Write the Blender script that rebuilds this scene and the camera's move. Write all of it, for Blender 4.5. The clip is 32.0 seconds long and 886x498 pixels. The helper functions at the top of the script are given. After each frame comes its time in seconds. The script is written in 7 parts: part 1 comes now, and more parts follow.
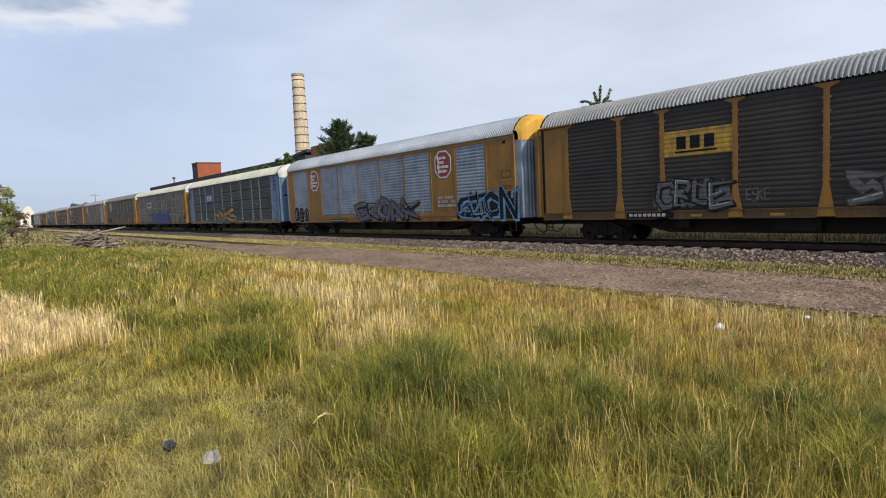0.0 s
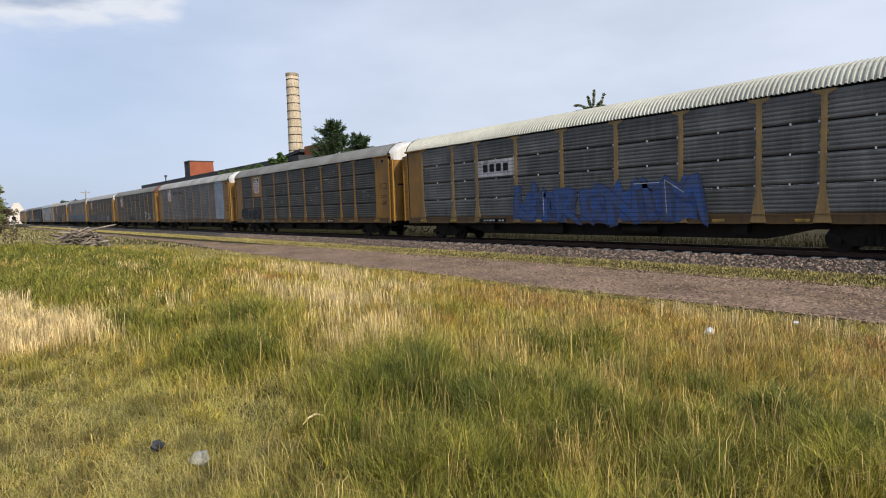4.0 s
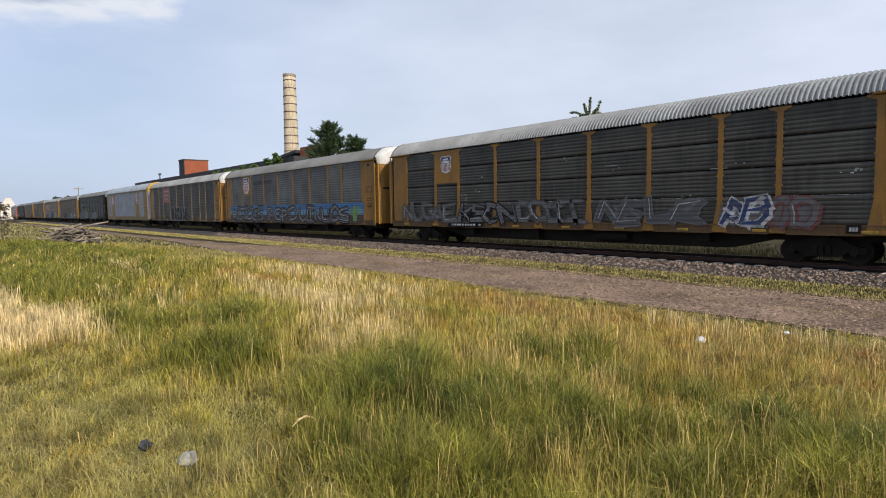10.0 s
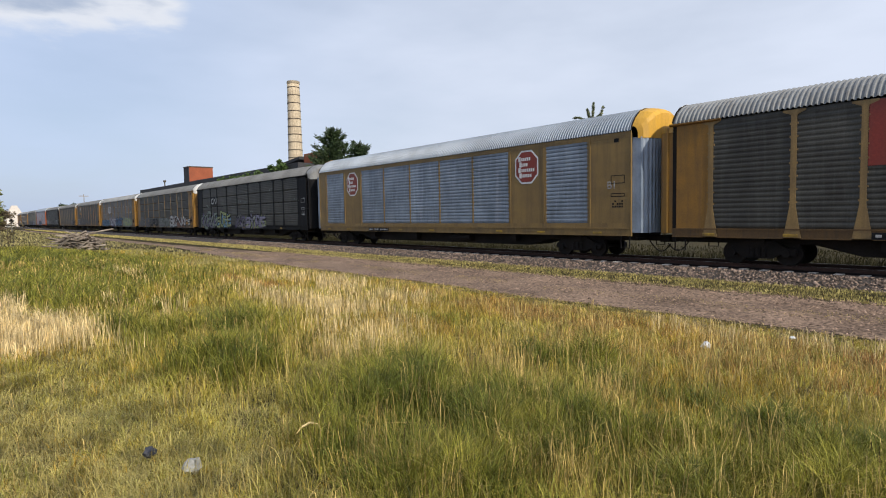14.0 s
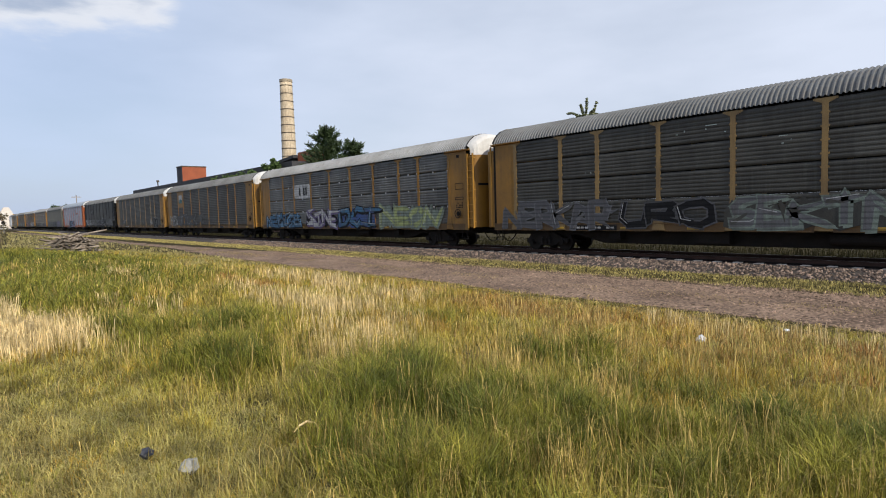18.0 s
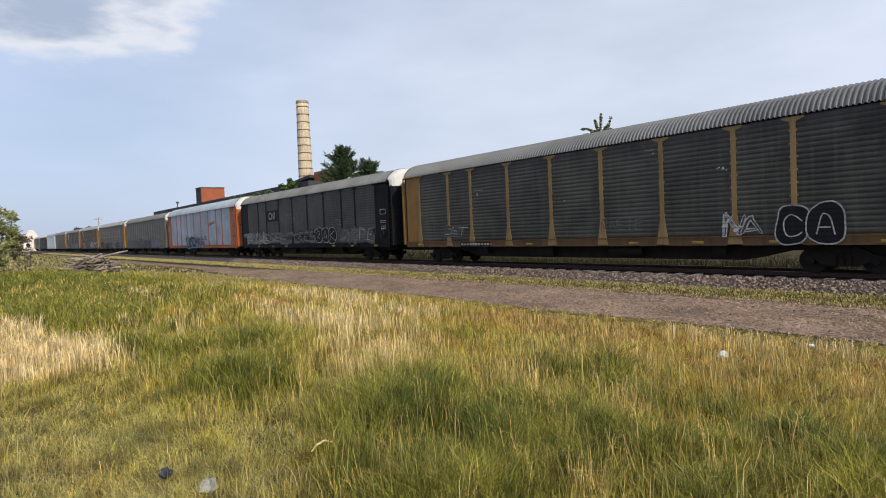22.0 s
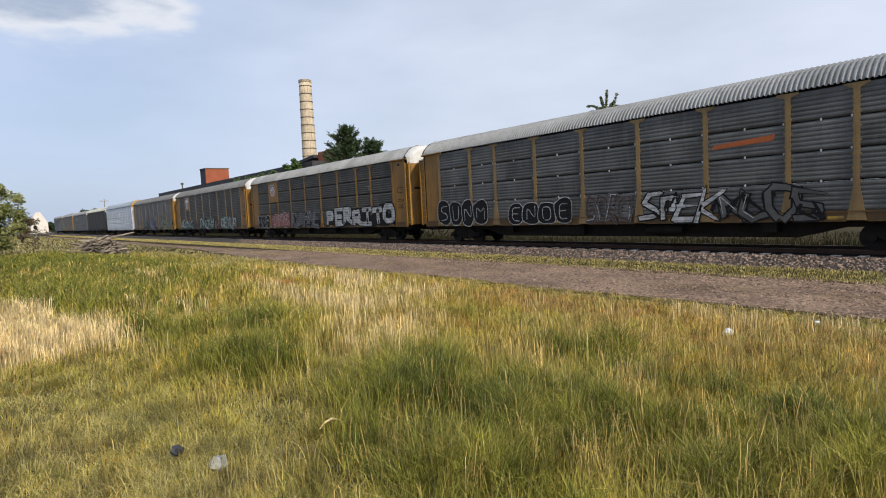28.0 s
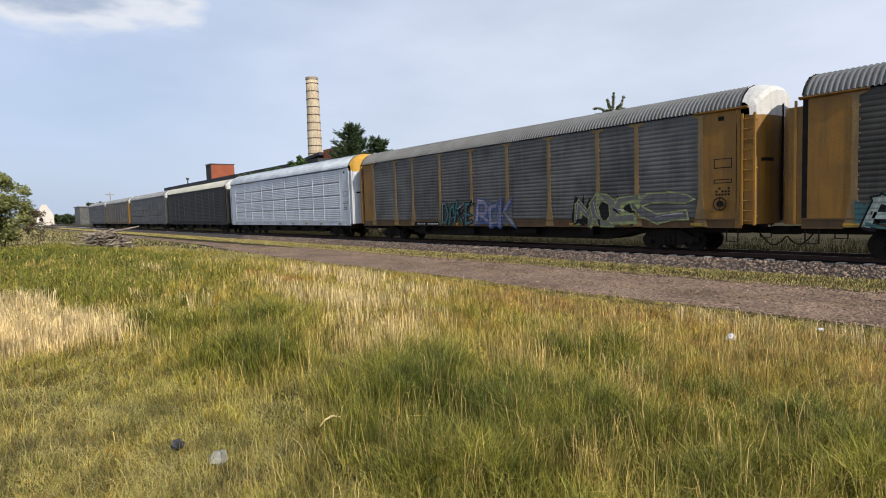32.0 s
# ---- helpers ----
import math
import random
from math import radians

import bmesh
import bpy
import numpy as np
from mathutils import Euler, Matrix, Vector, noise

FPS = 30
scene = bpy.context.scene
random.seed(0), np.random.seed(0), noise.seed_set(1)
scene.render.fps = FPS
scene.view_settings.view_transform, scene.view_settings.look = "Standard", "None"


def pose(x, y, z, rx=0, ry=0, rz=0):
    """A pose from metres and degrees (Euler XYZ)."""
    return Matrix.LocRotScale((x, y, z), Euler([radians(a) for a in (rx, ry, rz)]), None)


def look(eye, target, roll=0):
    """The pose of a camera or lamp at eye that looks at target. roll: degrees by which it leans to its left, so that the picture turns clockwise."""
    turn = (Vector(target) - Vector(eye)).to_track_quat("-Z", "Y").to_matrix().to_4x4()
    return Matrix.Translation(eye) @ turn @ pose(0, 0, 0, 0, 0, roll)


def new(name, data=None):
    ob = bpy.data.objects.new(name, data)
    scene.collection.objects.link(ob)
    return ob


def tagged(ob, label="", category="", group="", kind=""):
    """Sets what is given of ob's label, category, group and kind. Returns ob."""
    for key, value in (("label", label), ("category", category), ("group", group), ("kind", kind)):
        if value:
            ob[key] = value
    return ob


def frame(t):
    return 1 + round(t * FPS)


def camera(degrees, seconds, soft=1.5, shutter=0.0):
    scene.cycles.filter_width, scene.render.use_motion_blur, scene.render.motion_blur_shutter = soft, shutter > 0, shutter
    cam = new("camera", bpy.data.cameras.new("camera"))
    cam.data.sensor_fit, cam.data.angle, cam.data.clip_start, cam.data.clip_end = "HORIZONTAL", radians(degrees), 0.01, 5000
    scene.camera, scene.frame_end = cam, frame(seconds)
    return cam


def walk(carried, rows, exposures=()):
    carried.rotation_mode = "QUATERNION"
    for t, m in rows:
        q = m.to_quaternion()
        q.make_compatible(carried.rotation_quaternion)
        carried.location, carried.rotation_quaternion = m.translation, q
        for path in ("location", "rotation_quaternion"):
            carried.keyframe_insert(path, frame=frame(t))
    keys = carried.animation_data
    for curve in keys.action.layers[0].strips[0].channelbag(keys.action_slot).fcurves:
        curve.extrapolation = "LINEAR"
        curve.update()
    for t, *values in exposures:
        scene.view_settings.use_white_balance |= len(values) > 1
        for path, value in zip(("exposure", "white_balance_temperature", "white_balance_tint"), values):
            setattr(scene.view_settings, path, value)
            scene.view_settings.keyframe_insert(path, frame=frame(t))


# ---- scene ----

# ---------------------------------------------------------------- camera
# x runs along the railway (the train travels towards +x), y away from the camera, z up; z = 0 is the top of the rails
EYE = Vector((0.0, 0.0, 1.97))
cam = camera(76.4, 32.0, soft=1.05)


def aim(yaw, pitch, roll):
    """The camera's pose at EYE: yaw in degrees from the way down the line (-x) towards the train, pitch up, roll."""
    a, b = radians(yaw), radians(pitch)
    return look(EYE, EYE + Vector((-math.cos(a) * math.cos(b), math.sin(a) * math.cos(b), math.sin(b))), roll)


walk(cam, [(t, aim(a, b, c)) for t, a, b, c in (
    (0, 39.87, -4.58, -2.68), (0.5, 40.35, -4.34, -2.79), (1, 40.41, -4.27, -2.78), (1.5, 40.40, -4.39, -2.59),
    (2, 40.22, -4.48, -2.54), (2.5, 40.19, -4.50, -2.66), (3, 40.25, -4.49, -2.49), (3.5, 40.26, -4.56, -2.37),
    (5.5, 42.29, -3.39, -0.40), (6, 42.17, -3.65, -1.49), (6.5, 42.35, -3.92, -1.60), (7, 41.75, -4.17, -1.66),
    (7.5, 41.32, -4.28, -1.25), (8, 41.49, -4.51, -1.40), (8.5, 41.56, -4.45, -1.53), (9, 41.76, -4.33, -1.17),
    (9.5, 41.48, -4.18, -0.97), (10, 41.26, -4.06, -0.78), (10.5, 41.04, -4.01, -1.03), (11, 41.03, -4.01, -1.02),
    (11.5, 40.91, -4.08, -0.93), (12, 40.88, -4.03, -0.98), (12.5, 40.74, -3.90, -0.87), (13, 40.75, -3.68, -0.63),
    (13.5, 40.75, -3.55, -0.76), (14, 40.88, -3.47, -1.01), (14.5, 40.96, -3.29, -1.34), (16.5, 41.13, -3.49, -1.36),
    (17, 41.19, -3.66, -1.50), (17.5, 41.22, -3.73, -1.58), (18, 41.36, -3.78, -1.65), (18.5, 41.34, -3.73, -1.56),
    (19, 41.15, -3.45, -1.47), (19.5, 40.98, -3.23, -1.89), (20, 40.98, -3.07, -1.69), (20.5, 40.94, -2.88, -1.76),
    (21, 40.74, -2.64, -1.78), (21.5, 40.49, -2.35, -1.45), (22, 39.82, -1.98, -2.39), (22.5, 39.10, -1.89, -2.08),
    (23, 38.82, -2.10, -2.33), (23.5, 39.02, -2.54, -2.47), (24, 38.91, -2.76, -2.64), (24.5, 38.84, -2.97, -2.51),
    (25, 38.80, -3.36, -2.66), (25.5, 38.89, -3.62, -2.61), (27.5, 38.87, -3.95, -2.59), (28, 39.22, -4.05, -2.82),
    (28.5, 39.28, -4.11, -2.50), (29, 39.45, -3.80, -2.39), (29.5, 39.33, -3.86, -2.49), (30, 38.90, -3.64, -2.47),
    (30.5, 38.76, -3.52, -1.53), (31, 38.55, -3.69, -1.96), (31.5, 38.40, -3.84, -2.17), (32, 38.86, -4.06, -1.75),
)])

# ---------------------------------------------------------------- light
SUN_ELEVATION, SUN_TURN = 36.0, 5.5   # degrees: above the horizon, and from +x towards the camera's side
world = bpy.data.worlds.new("sky")
scene.world = world
world.use_nodes = True
wt = world.node_tree
wt.nodes.clear()


def wn(kind, **settings):
    n = wt.nodes.new(kind)
    for k, v in settings.items():
        n.inputs[k].default_value = v
    return n


w_out = wn("ShaderNodeOutputWorld")
w_bg = wn("ShaderNodeBackground", Strength=0.10)
w_sky = wn("ShaderNodeTexSky")
w_sky.sky_type, w_sky.sun_disc = "NISHITA", False
w_sky.sun_elevation = radians(SUN_ELEVATION)
w_sky.sun_rotation = radians(90.0 + SUN_TURN)
w_sky.air_density, w_sky.dust_density, w_sky.ozone_density = 1.0, 2.0, 1.0
w_co = wn("ShaderNodeTexCoord")
w_map = wn("ShaderNodeMapping", Scale=(1.0, 1.0, 3.2))
w_n1 = wn("ShaderNodeTexNoise", Scale=1.6, Detail=5.0, Roughness=0.52)
w_n2 = wn("ShaderNodeTexNoise", Scale=5.0, Detail=6.0, Roughness=0.55)
w_r1 = wn("ShaderNodeMapRange", **{"From Min": 0.38, "From Max": 0.70, "To Min": 0.0, "To Max": 0.38})


def w_link(a, b):
    wt.links.new(a, b)


def w_math(op, a, b):
    n = wt.nodes.new("ShaderNodeMath")
    n.operation = op
    for sock, v in zip(n.inputs, (a, b)):
        if isinstance(v, (int, float)):
            sock.default_value = v
        else:
            w_link(v, sock)
    return n.outputs[0]


def w_toward(yaw, height):
    """The cosine between a direction of the sky and the one at yaw (from -x towards +y) and that height."""
    n = wt.nodes.new("ShaderNodeVectorMath")
    n.operation = "DOT_PRODUCT"
    a, b = radians(yaw), radians(height)
    n.inputs[1].default_value = (-math.cos(a) * math.cos(b), math.sin(a) * math.cos(b), math.sin(b))
    w_link(w_co.outputs["Generated"], n.inputs[0])
    return n.outputs["Value"]


def w_range(value, lo, hi, a=0.0, b=1.0):
    n = wn("ShaderNodeMapRange", **{"From Min": lo, "From Max": hi, "To Min": a, "To Max": b})
    n.interpolation_type = "SMOOTHSTEP"
    w_link(value, n.inputs["Value"])
    return n.outputs["Result"]


def w_blend(fac, a, b):
    n = wt.nodes.new("ShaderNodeMix")
    n.data_type = "RGBA"
    w_link(fac, n.inputs[0])
    w_link(a, n.inputs[6])
    if isinstance(b, tuple):
        n.inputs[7].default_value = (*b, 1.0)
    else:
        w_link(b, n.inputs[7])
    return n.outputs[2]


w_link(w_co.outputs["Generated"], w_map.inputs["Vector"])
w_link(w_map.outputs["Vector"], w_n1.inputs["Vector"])
w_link(w_map.outputs["Vector"], w_n2.inputs["Vector"])
w_link(w_n1.outputs["Fac"], w_r1.inputs["Value"])
# a thin blue-white veil over all the sky, whiter over the train's near end
whiter = w_range(w_toward(62, 10), 0.55, 1.0)
veil = w_math("ADD", w_r1.outputs["Result"], 0.66)
veil_left = wn("ShaderNodeRGB")
veil_left.outputs[0].default_value = (5.9, 7.05, 9.4, 1.0)
veil_colour = w_blend(whiter, veil_left.outputs[0], (7.2, 7.9, 9.4))
sky_colour = w_blend(veil, w_sky.outputs["Color"], veil_colour)
# one cloud low over the far end of the line: a grey-blue body with a white rim
cloud_at = w_math("ADD", w_math("MAXIMUM", w_toward(6, 22.0), w_math("SUBTRACT", w_toward(12, 23.5), 0.0014)), w_math("MULTIPLY", w_math("SUBTRACT", w_n2.outputs["Fac"], 0.5), 0.022))
cloud_shade = w_blend(w_range(cloud_at, 0.9932, 0.9985), w_blend(w_range(cloud_at, 0.97, 0.971), sky_colour, (8.0, 8.3, 9.0)), (4.1, 4.9, 6.4))
sky_colour = w_blend(w_range(cloud_at, 0.9892, 0.9940, 0.0, 0.92), sky_colour, cloud_shade)
w_link(sky_colour, w_bg.inputs["Color"])
w_link(w_bg.outputs["Background"], w_out.inputs["Surface"])

sun = new("sun", bpy.data.lights.new("sun", "SUN"))
sun.data.energy, sun.data.angle, sun.data.color = 4.9, radians(0.55), (1.0, 0.93, 0.82)
se, sa = radians(SUN_ELEVATION), radians(SUN_TURN)
sun.matrix_world = look((0, 0, 0), (-math.cos(se) * math.cos(sa), math.cos(se) * math.sin(sa), -math.sin(se)))
scene.view_settings.exposure = 0.0

# ---------------------------------------------------------------- materials
def mix_rgb(nt, fac, a, b, blend="MIX"):
    n = nt.nodes.new("ShaderNodeMix")
    n.data_type, n.blend_type = "RGBA", blend
    for sock, v in ((n.inputs[0], fac), (n.inputs[6], a), (n.inputs[7], b)):
        if isinstance(v, bpy.types.NodeSocket):
            nt.links.new(v, sock)
        elif isinstance(v, (int, float)):
            sock.default_value = v
        else:
            sock.default_value = (*v, 1.0)
    return n.outputs[2]


def noise_fac(nt, vec, scale, lo=0.35, hi=0.65, detail=4.0, rough=0.55, stretch=None):
    if stretch:
        m = nt.nodes.new("ShaderNodeMapping")
        m.inputs["Scale"].default_value = stretch
        nt.links.new(vec, m.inputs["Vector"])
        vec = m.outputs["Vector"]
    n = nt.nodes.new("ShaderNodeTexNoise")
    n.inputs["Scale"].default_value, n.inputs["Detail"].default_value, n.inputs["Roughness"].default_value = scale, detail, rough
    nt.links.new(vec, n.inputs["Vector"])
    r = nt.nodes.new("ShaderNodeMapRange")
    r.inputs["From Min"].default_value, r.inputs["From Max"].default_value = lo, hi
    nt.links.new(n.outputs["Fac"], r.inputs["Value"])
    return r.outputs["Result"], n.outputs["Fac"]


def surface(name, base, other, scale=1.5, amount=0.7, grain=30.0, grain_amount=0.25, rough=0.7, metal=0.0, bump=0.15,
            streak=None, streak_amount=0.5, vary=0.0, islands=False, spec=0.4, through_light=None, ribs=0.0):
    """A weathered surface: two colours mixed by coarse noise, a fine grain, and streaks that run down."""
    m = bpy.data.materials.new(name)
    m.use_nodes = True
    nt = m.node_tree
    b = nt.nodes["Principled BSDF"]
    co = nt.nodes.new("ShaderNodeTexCoord")
    info = nt.nodes.new("ShaderNodeObjectInfo")
    shift = nt.nodes.new("ShaderNodeVectorMath")
    shift.operation = "MULTIPLY_ADD"
    shift.inputs[1].default_value = (1, 1, 1)
    spread = nt.nodes.new("ShaderNodeVectorMath")
    spread.operation = "SCALE"
    spread.inputs[0].default_value = (37.0, 11.0, 23.0)
    nt.links.new(info.outputs["Random"], spread.inputs["Scale"])
    nt.links.new(co.outputs["Object"], shift.inputs[0])
    nt.links.new(spread.outputs["Vector"], shift.inputs[2])
    vec = shift.outputs["Vector"]
    f1, _ = noise_fac(nt, vec, scale)
    mul = nt.nodes.new("ShaderNodeMath")
    mul.operation = "MULTIPLY"
    mul.inputs[1].default_value = amount
    nt.links.new(f1, mul.inputs[0])
    col = mix_rgb(nt, mul.outputs[0], base, other)
    if streak:
        f3, _ = noise_fac(nt, vec, 1.0, 0.48, 0.72, 3.0, 0.6, (5.0, 5.0, 0.35))
        mul3 = nt.nodes.new("ShaderNodeMath")
        mul3.operation = "MULTIPLY"
        mul3.inputs[1].default_value = streak_amount
        nt.links.new(f3, mul3.inputs[0])
        col = mix_rgb(nt, mul3.outputs[0], col, streak)
    f2, raw = noise_fac(nt, vec, grain, 0.3, 0.7, 3.0)
    g = nt.nodes.new("ShaderNodeMapRange")
    g.inputs["To Min"].default_value, g.inputs["To Max"].default_value = 1.0 - grain_amount, 1.0 + grain_amount
    nt.links.new(f2, g.inputs["Value"])
    value = g.outputs["Result"]
    if ribs:      # bands darkened as the shade in the grooves of the ribbed sheet
        wave = nt.nodes.new("ShaderNodeTexWave")
        wave.bands_direction = "Z"
        wave.inputs["Scale"].default_value = ribs
        nt.links.new(co.outputs["Object"], wave.inputs["Vector"])
        groove_shade = nt.nodes.new("ShaderNodeMapRange")
        groove_shade.inputs["From Max"].default_value = 0.45
        groove_shade.inputs["To Min"].default_value, groove_shade.inputs["To Max"].default_value = 0.55, 1.0
        nt.links.new(wave.outputs["Fac"], groove_shade.inputs["Value"])
        gm = nt.nodes.new("ShaderNodeMath")
        gm.operation = "MULTIPLY"
        nt.links.new(value, gm.inputs[0])
        nt.links.new(groove_shade.outputs["Result"], gm.inputs[1])
        value = gm.outputs[0]
        raw = wave.outputs["Fac"]
    if vary:
        v = nt.nodes.new("ShaderNodeMapRange")
        v.inputs["To Min"].default_value, v.inputs["To Max"].default_value = 1.0 - vary, 1.0 + vary
        if islands:
            geo = nt.nodes.new("ShaderNodeNewGeometry")
            nt.links.new(geo.outputs["Random Per Island"], v.inputs["Value"])
        else:
            nt.links.new(info.outputs["Random"], v.inputs["Value"])
        mm = nt.nodes.new("ShaderNodeMath")
        mm.operation = "MULTIPLY"
        nt.links.new(value, mm.inputs[0])
        nt.links.new(v.outputs["Result"], mm.inputs[1])
        value = mm.outputs[0]
    hsv = nt.nodes.new("ShaderNodeHueSaturation")
    nt.links.new(col, hsv.inputs["Color"])
    nt.links.new(value, hsv.inputs["Value"])
    nt.links.new(hsv.outputs["Color"], b.inputs["Base Color"])
    b.inputs["Roughness"].default_value, b.inputs["Metallic"].default_value = rough, metal
    b.inputs["Specular IOR Level"].default_value = spec
    if bump:
        bp = nt.nodes.new("ShaderNodeBump")
        bp.inputs["Strength"].default_value, bp.inputs["Distance"].default_value = bump, 0.02
        nt.links.new(raw, bp.inputs["Height"])
        nt.links.new(bp.outputs["Normal"], b.inputs["Normal"])
    if through_light:
        tr = nt.nodes.new("ShaderNodeBsdfTranslucent")
        nt.links.new(hsv.outputs["Color"], tr.inputs["Color"])
        mx = nt.nodes.new("ShaderNodeMixShader")
        mx.inputs[0].default_value = through_light
        nt.links.new(b.outputs[0], mx.inputs[1])
        nt.links.new(tr.outputs[0], mx.inputs[2])
        nt.links.new(mx.outputs[0], nt.nodes["Material Output"].inputs["Surface"])
    return m


def paint(name, base, dirt=0.5, rough=0.55, grime=(0.05, 0.035, 0.025), spec=0.4):
    """Railway paint: its colour, rusty or sooty grime in patches and streaks."""
    worn = tuple(0.55 * c + 0.45 * g for c, g in zip(base, grime))
    return surface(name, base, worn, 0.9, dirt, 22.0, 0.15, rough, 0.0, 0.08, grime, 0.55 * dirt, spec=spec)


M = {}
M["yellow"] = paint("yellow_paint", (0.25, 0.120, 0.013), 0.7)
M["yellow_dull"] = paint("dull_yellow_paint", (0.250, 0.158, 0.054), 0.7)
M["yellow_bright"] = paint("bright_yellow_paint", (0.55, 0.30, 0.03), 0.35)
M["orange"] = paint("orange_paint", (0.38, 0.092, 0.017), 0.4)
M["black"] = paint("black_paint", (0.007, 0.007, 0.008), 0.4, 0.6, (0.014, 0.012, 0.010), 0.12)
M["blue"] = paint("blue_paint", (0.105, 0.175, 0.29), 0.6)
M["greyblue"] = paint("grey_blue_paint", (0.165, 0.20, 0.235), 0.6)
M["white"] = paint("white_paint", (0.58, 0.565, 0.53), 0.4, 0.5, (0.16, 0.12, 0.09))
M["silver"] = surface("galvanised_steel", (0.235, 0.28, 0.335), (0.135, 0.16, 0.195), 0.9, 0.9, 26.0, 0.14, 0.42, 0.2, 0.06, (0.33, 0.36, 0.41), 0.5, vary=0.13)
M["silver_clean"] = surface("clean_galvanised_steel", (0.33, 0.375, 0.43), (0.20, 0.235, 0.285), 0.8, 0.9, 26.0, 0.14, 0.42, 0.2, 0.06, (0.42, 0.45, 0.49), 0.5, vary=0.13)
M["grey"] = surface("weathered_steel", (0.112, 0.111, 0.104), (0.050, 0.049, 0.045), 0.7, 0.9, 26.0, 0.18, 0.55, 0.12, 0.06, (0.145, 0.143, 0.134), 0.35, vary=0.13)
M["greydark"] = surface("sooty_steel", (0.056, 0.053, 0.043), (0.026, 0.024, 0.019), 0.7, 0.9, 26.0, 0.2, 0.6, 0.06, 0.06, (0.078, 0.075, 0.064), 0.4, vary=0.13)
M["brown"] = surface("brown_sooty_steel", (0.034, 0.029, 0.024), (0.019, 0.016, 0.014), 0.6, 0.9, 26.0, 0.2, 0.7, 0.05, 0.06, (0.024, 0.018, 0.014), 0.5, vary=0.13)
M["whitepanel"] = surface("white_panel", (0.62, 0.64, 0.66), (0.48, 0.50, 0.53), 0.6, 0.7, 26.0, 0.1, 0.5, 0.1, 0.05, (0.3, 0.29, 0.28), 0.3)
M["olive"] = surface("olive_grey_paint", (0.125, 0.12, 0.095), (0.085, 0.08, 0.065), 0.6, 0.8, 26.0, 0.15, 0.6, 0.05, 0.06, (0.06, 0.05, 0.04), 0.4)
M["roof"] = surface("galvanised_roof", (0.235, 0.24, 0.24), (0.135, 0.138, 0.138), 0.5, 0.8, 20.0, 0.15, 0.6, 0.1, 0.08, (0.11, 0.095, 0.08), 0.5)
M["roofdark"] = surface("dull_roof", (0.125, 0.128, 0.128), (0.07, 0.071, 0.070), 0.5, 0.8, 20.0, 0.15, 0.6, 0.1, 0.08, (0.09, 0.075, 0.06), 0.5)
M["roofcream"] = surface("cream_roof", (0.40, 0.395, 0.33), (0.29, 0.285, 0.24), 0.5, 0.7, 20.0, 0.1, 0.55, 0.1, 0.06, (0.2, 0.17, 0.13), 0.4)
M["under"] = surface("running_gear", (0.010, 0.009, 0.008), (0.018, 0.014, 0.012), 2.0, 0.8, 30.0, 0.25, 0.8, 0.1, 0.2, spec=0.2)
M["wheel"] = surface("wheel_steel", (0.013, 0.011, 0.010), (0.024, 0.019, 0.016), 3.0, 0.7, 30.0, 0.2, 0.65, 0.3, 0.1, spec=0.2)
M["rail"] = surface("rusty_rail", (0.055, 0.024, 0.015), (0.030, 0.015, 0.010), 2.0, 0.7, 30.0, 0.25, 0.7, 0.2, 0.2)
M["railtop"] = surface("polished_rail_head", (0.16, 0.13, 0.11), (0.10, 0.08, 0.07), 2.0, 0.6, 30.0, 0.1, 0.5, 0.6, 0.05)
M["tie"] = surface("concrete_tie", (0.60, 0.55, 0.49), (0.46, 0.42, 0.37), 2.5, 0.7, 40.0, 0.2, 0.85, 0.0, 0.3, vary=0.18)
M["ballast"] = surface("ballast_bed", (0.060, 0.049, 0.043), (0.028, 0.023, 0.020), 6.0, 0.9, 22.0, 0.6, 0.9, 0.0, 1.0)
M["stone"] = surface("ballast_stones", (0.245, 0.178, 0.136), (0.080, 0.058, 0.047), 4.0, 0.8, 30.0, 0.25, 0.9, 0.0, 0.4, vary=0.8, islands=True)
M["black_stone"] = surface("black_ballast", (0.018, 0.013, 0.011), (0.010, 0.008, 0.007), 3.0, 0.9, 22.0, 0.5, 0.9, 0.0, 0.8, spec=0.1)
M["pebble"] = surface("road_pebbles", (0.27, 0.188, 0.138), (0.10, 0.070, 0.052), 4.0, 0.8, 30.0, 0.25, 0.9, 0.0, 0.3, vary=0.65, islands=True, spec=0.2)
M["gravel"] = surface("gravel_road", (0.215, 0.148, 0.105), (0.115, 0.078, 0.056), 0.55, 1.0, 12.0, 0.8, 0.95, 0.0, 1.0, spec=0.2)
# soil coloured dark to stand for the shade between the blades
M["soil"] = surface("shade_dark_soil", (0.046, 0.036, 0.014), (0.030, 0.025, 0.010), 0.5, 0.9, 18.0, 0.4, 0.95, 0.0, 0.8, spec=0.1)
M["brick"] = surface("red_brick_wall", (0.30, 0.085, 0.038), (0.22, 0.062, 0.03), 0.4, 0.8, 6.0, 0.2, 0.9, 0.0, 0.2)
M["chimney"] = surface("buff_brick", (0.56, 0.46, 0.32), (0.42, 0.33, 0.22), 0.5, 0.8, 3.0, 0.2, 0.85, 0.0, 0.25, (0.17, 0.125, 0.09), 0.55)
M["band"] = surface("iron_band", (0.10, 0.075, 0.055), (0.06, 0.05, 0.04), 1.0, 0.8, 6.0, 0.2, 0.7, 0.3, 0.1)
M["darkroof"] = surface("tar_roof", (0.045, 0.043, 0.045), (0.03, 0.03, 0.032), 0.4, 0.8, 5.0, 0.2, 0.85, 0.0, 0.1)
M["wall"] = surface("factory_wall", (0.20, 0.11, 0.085), (0.14, 0.085, 0.07), 0.3, 0.8, 5.0, 0.2, 0.85, 0.0, 0.1)
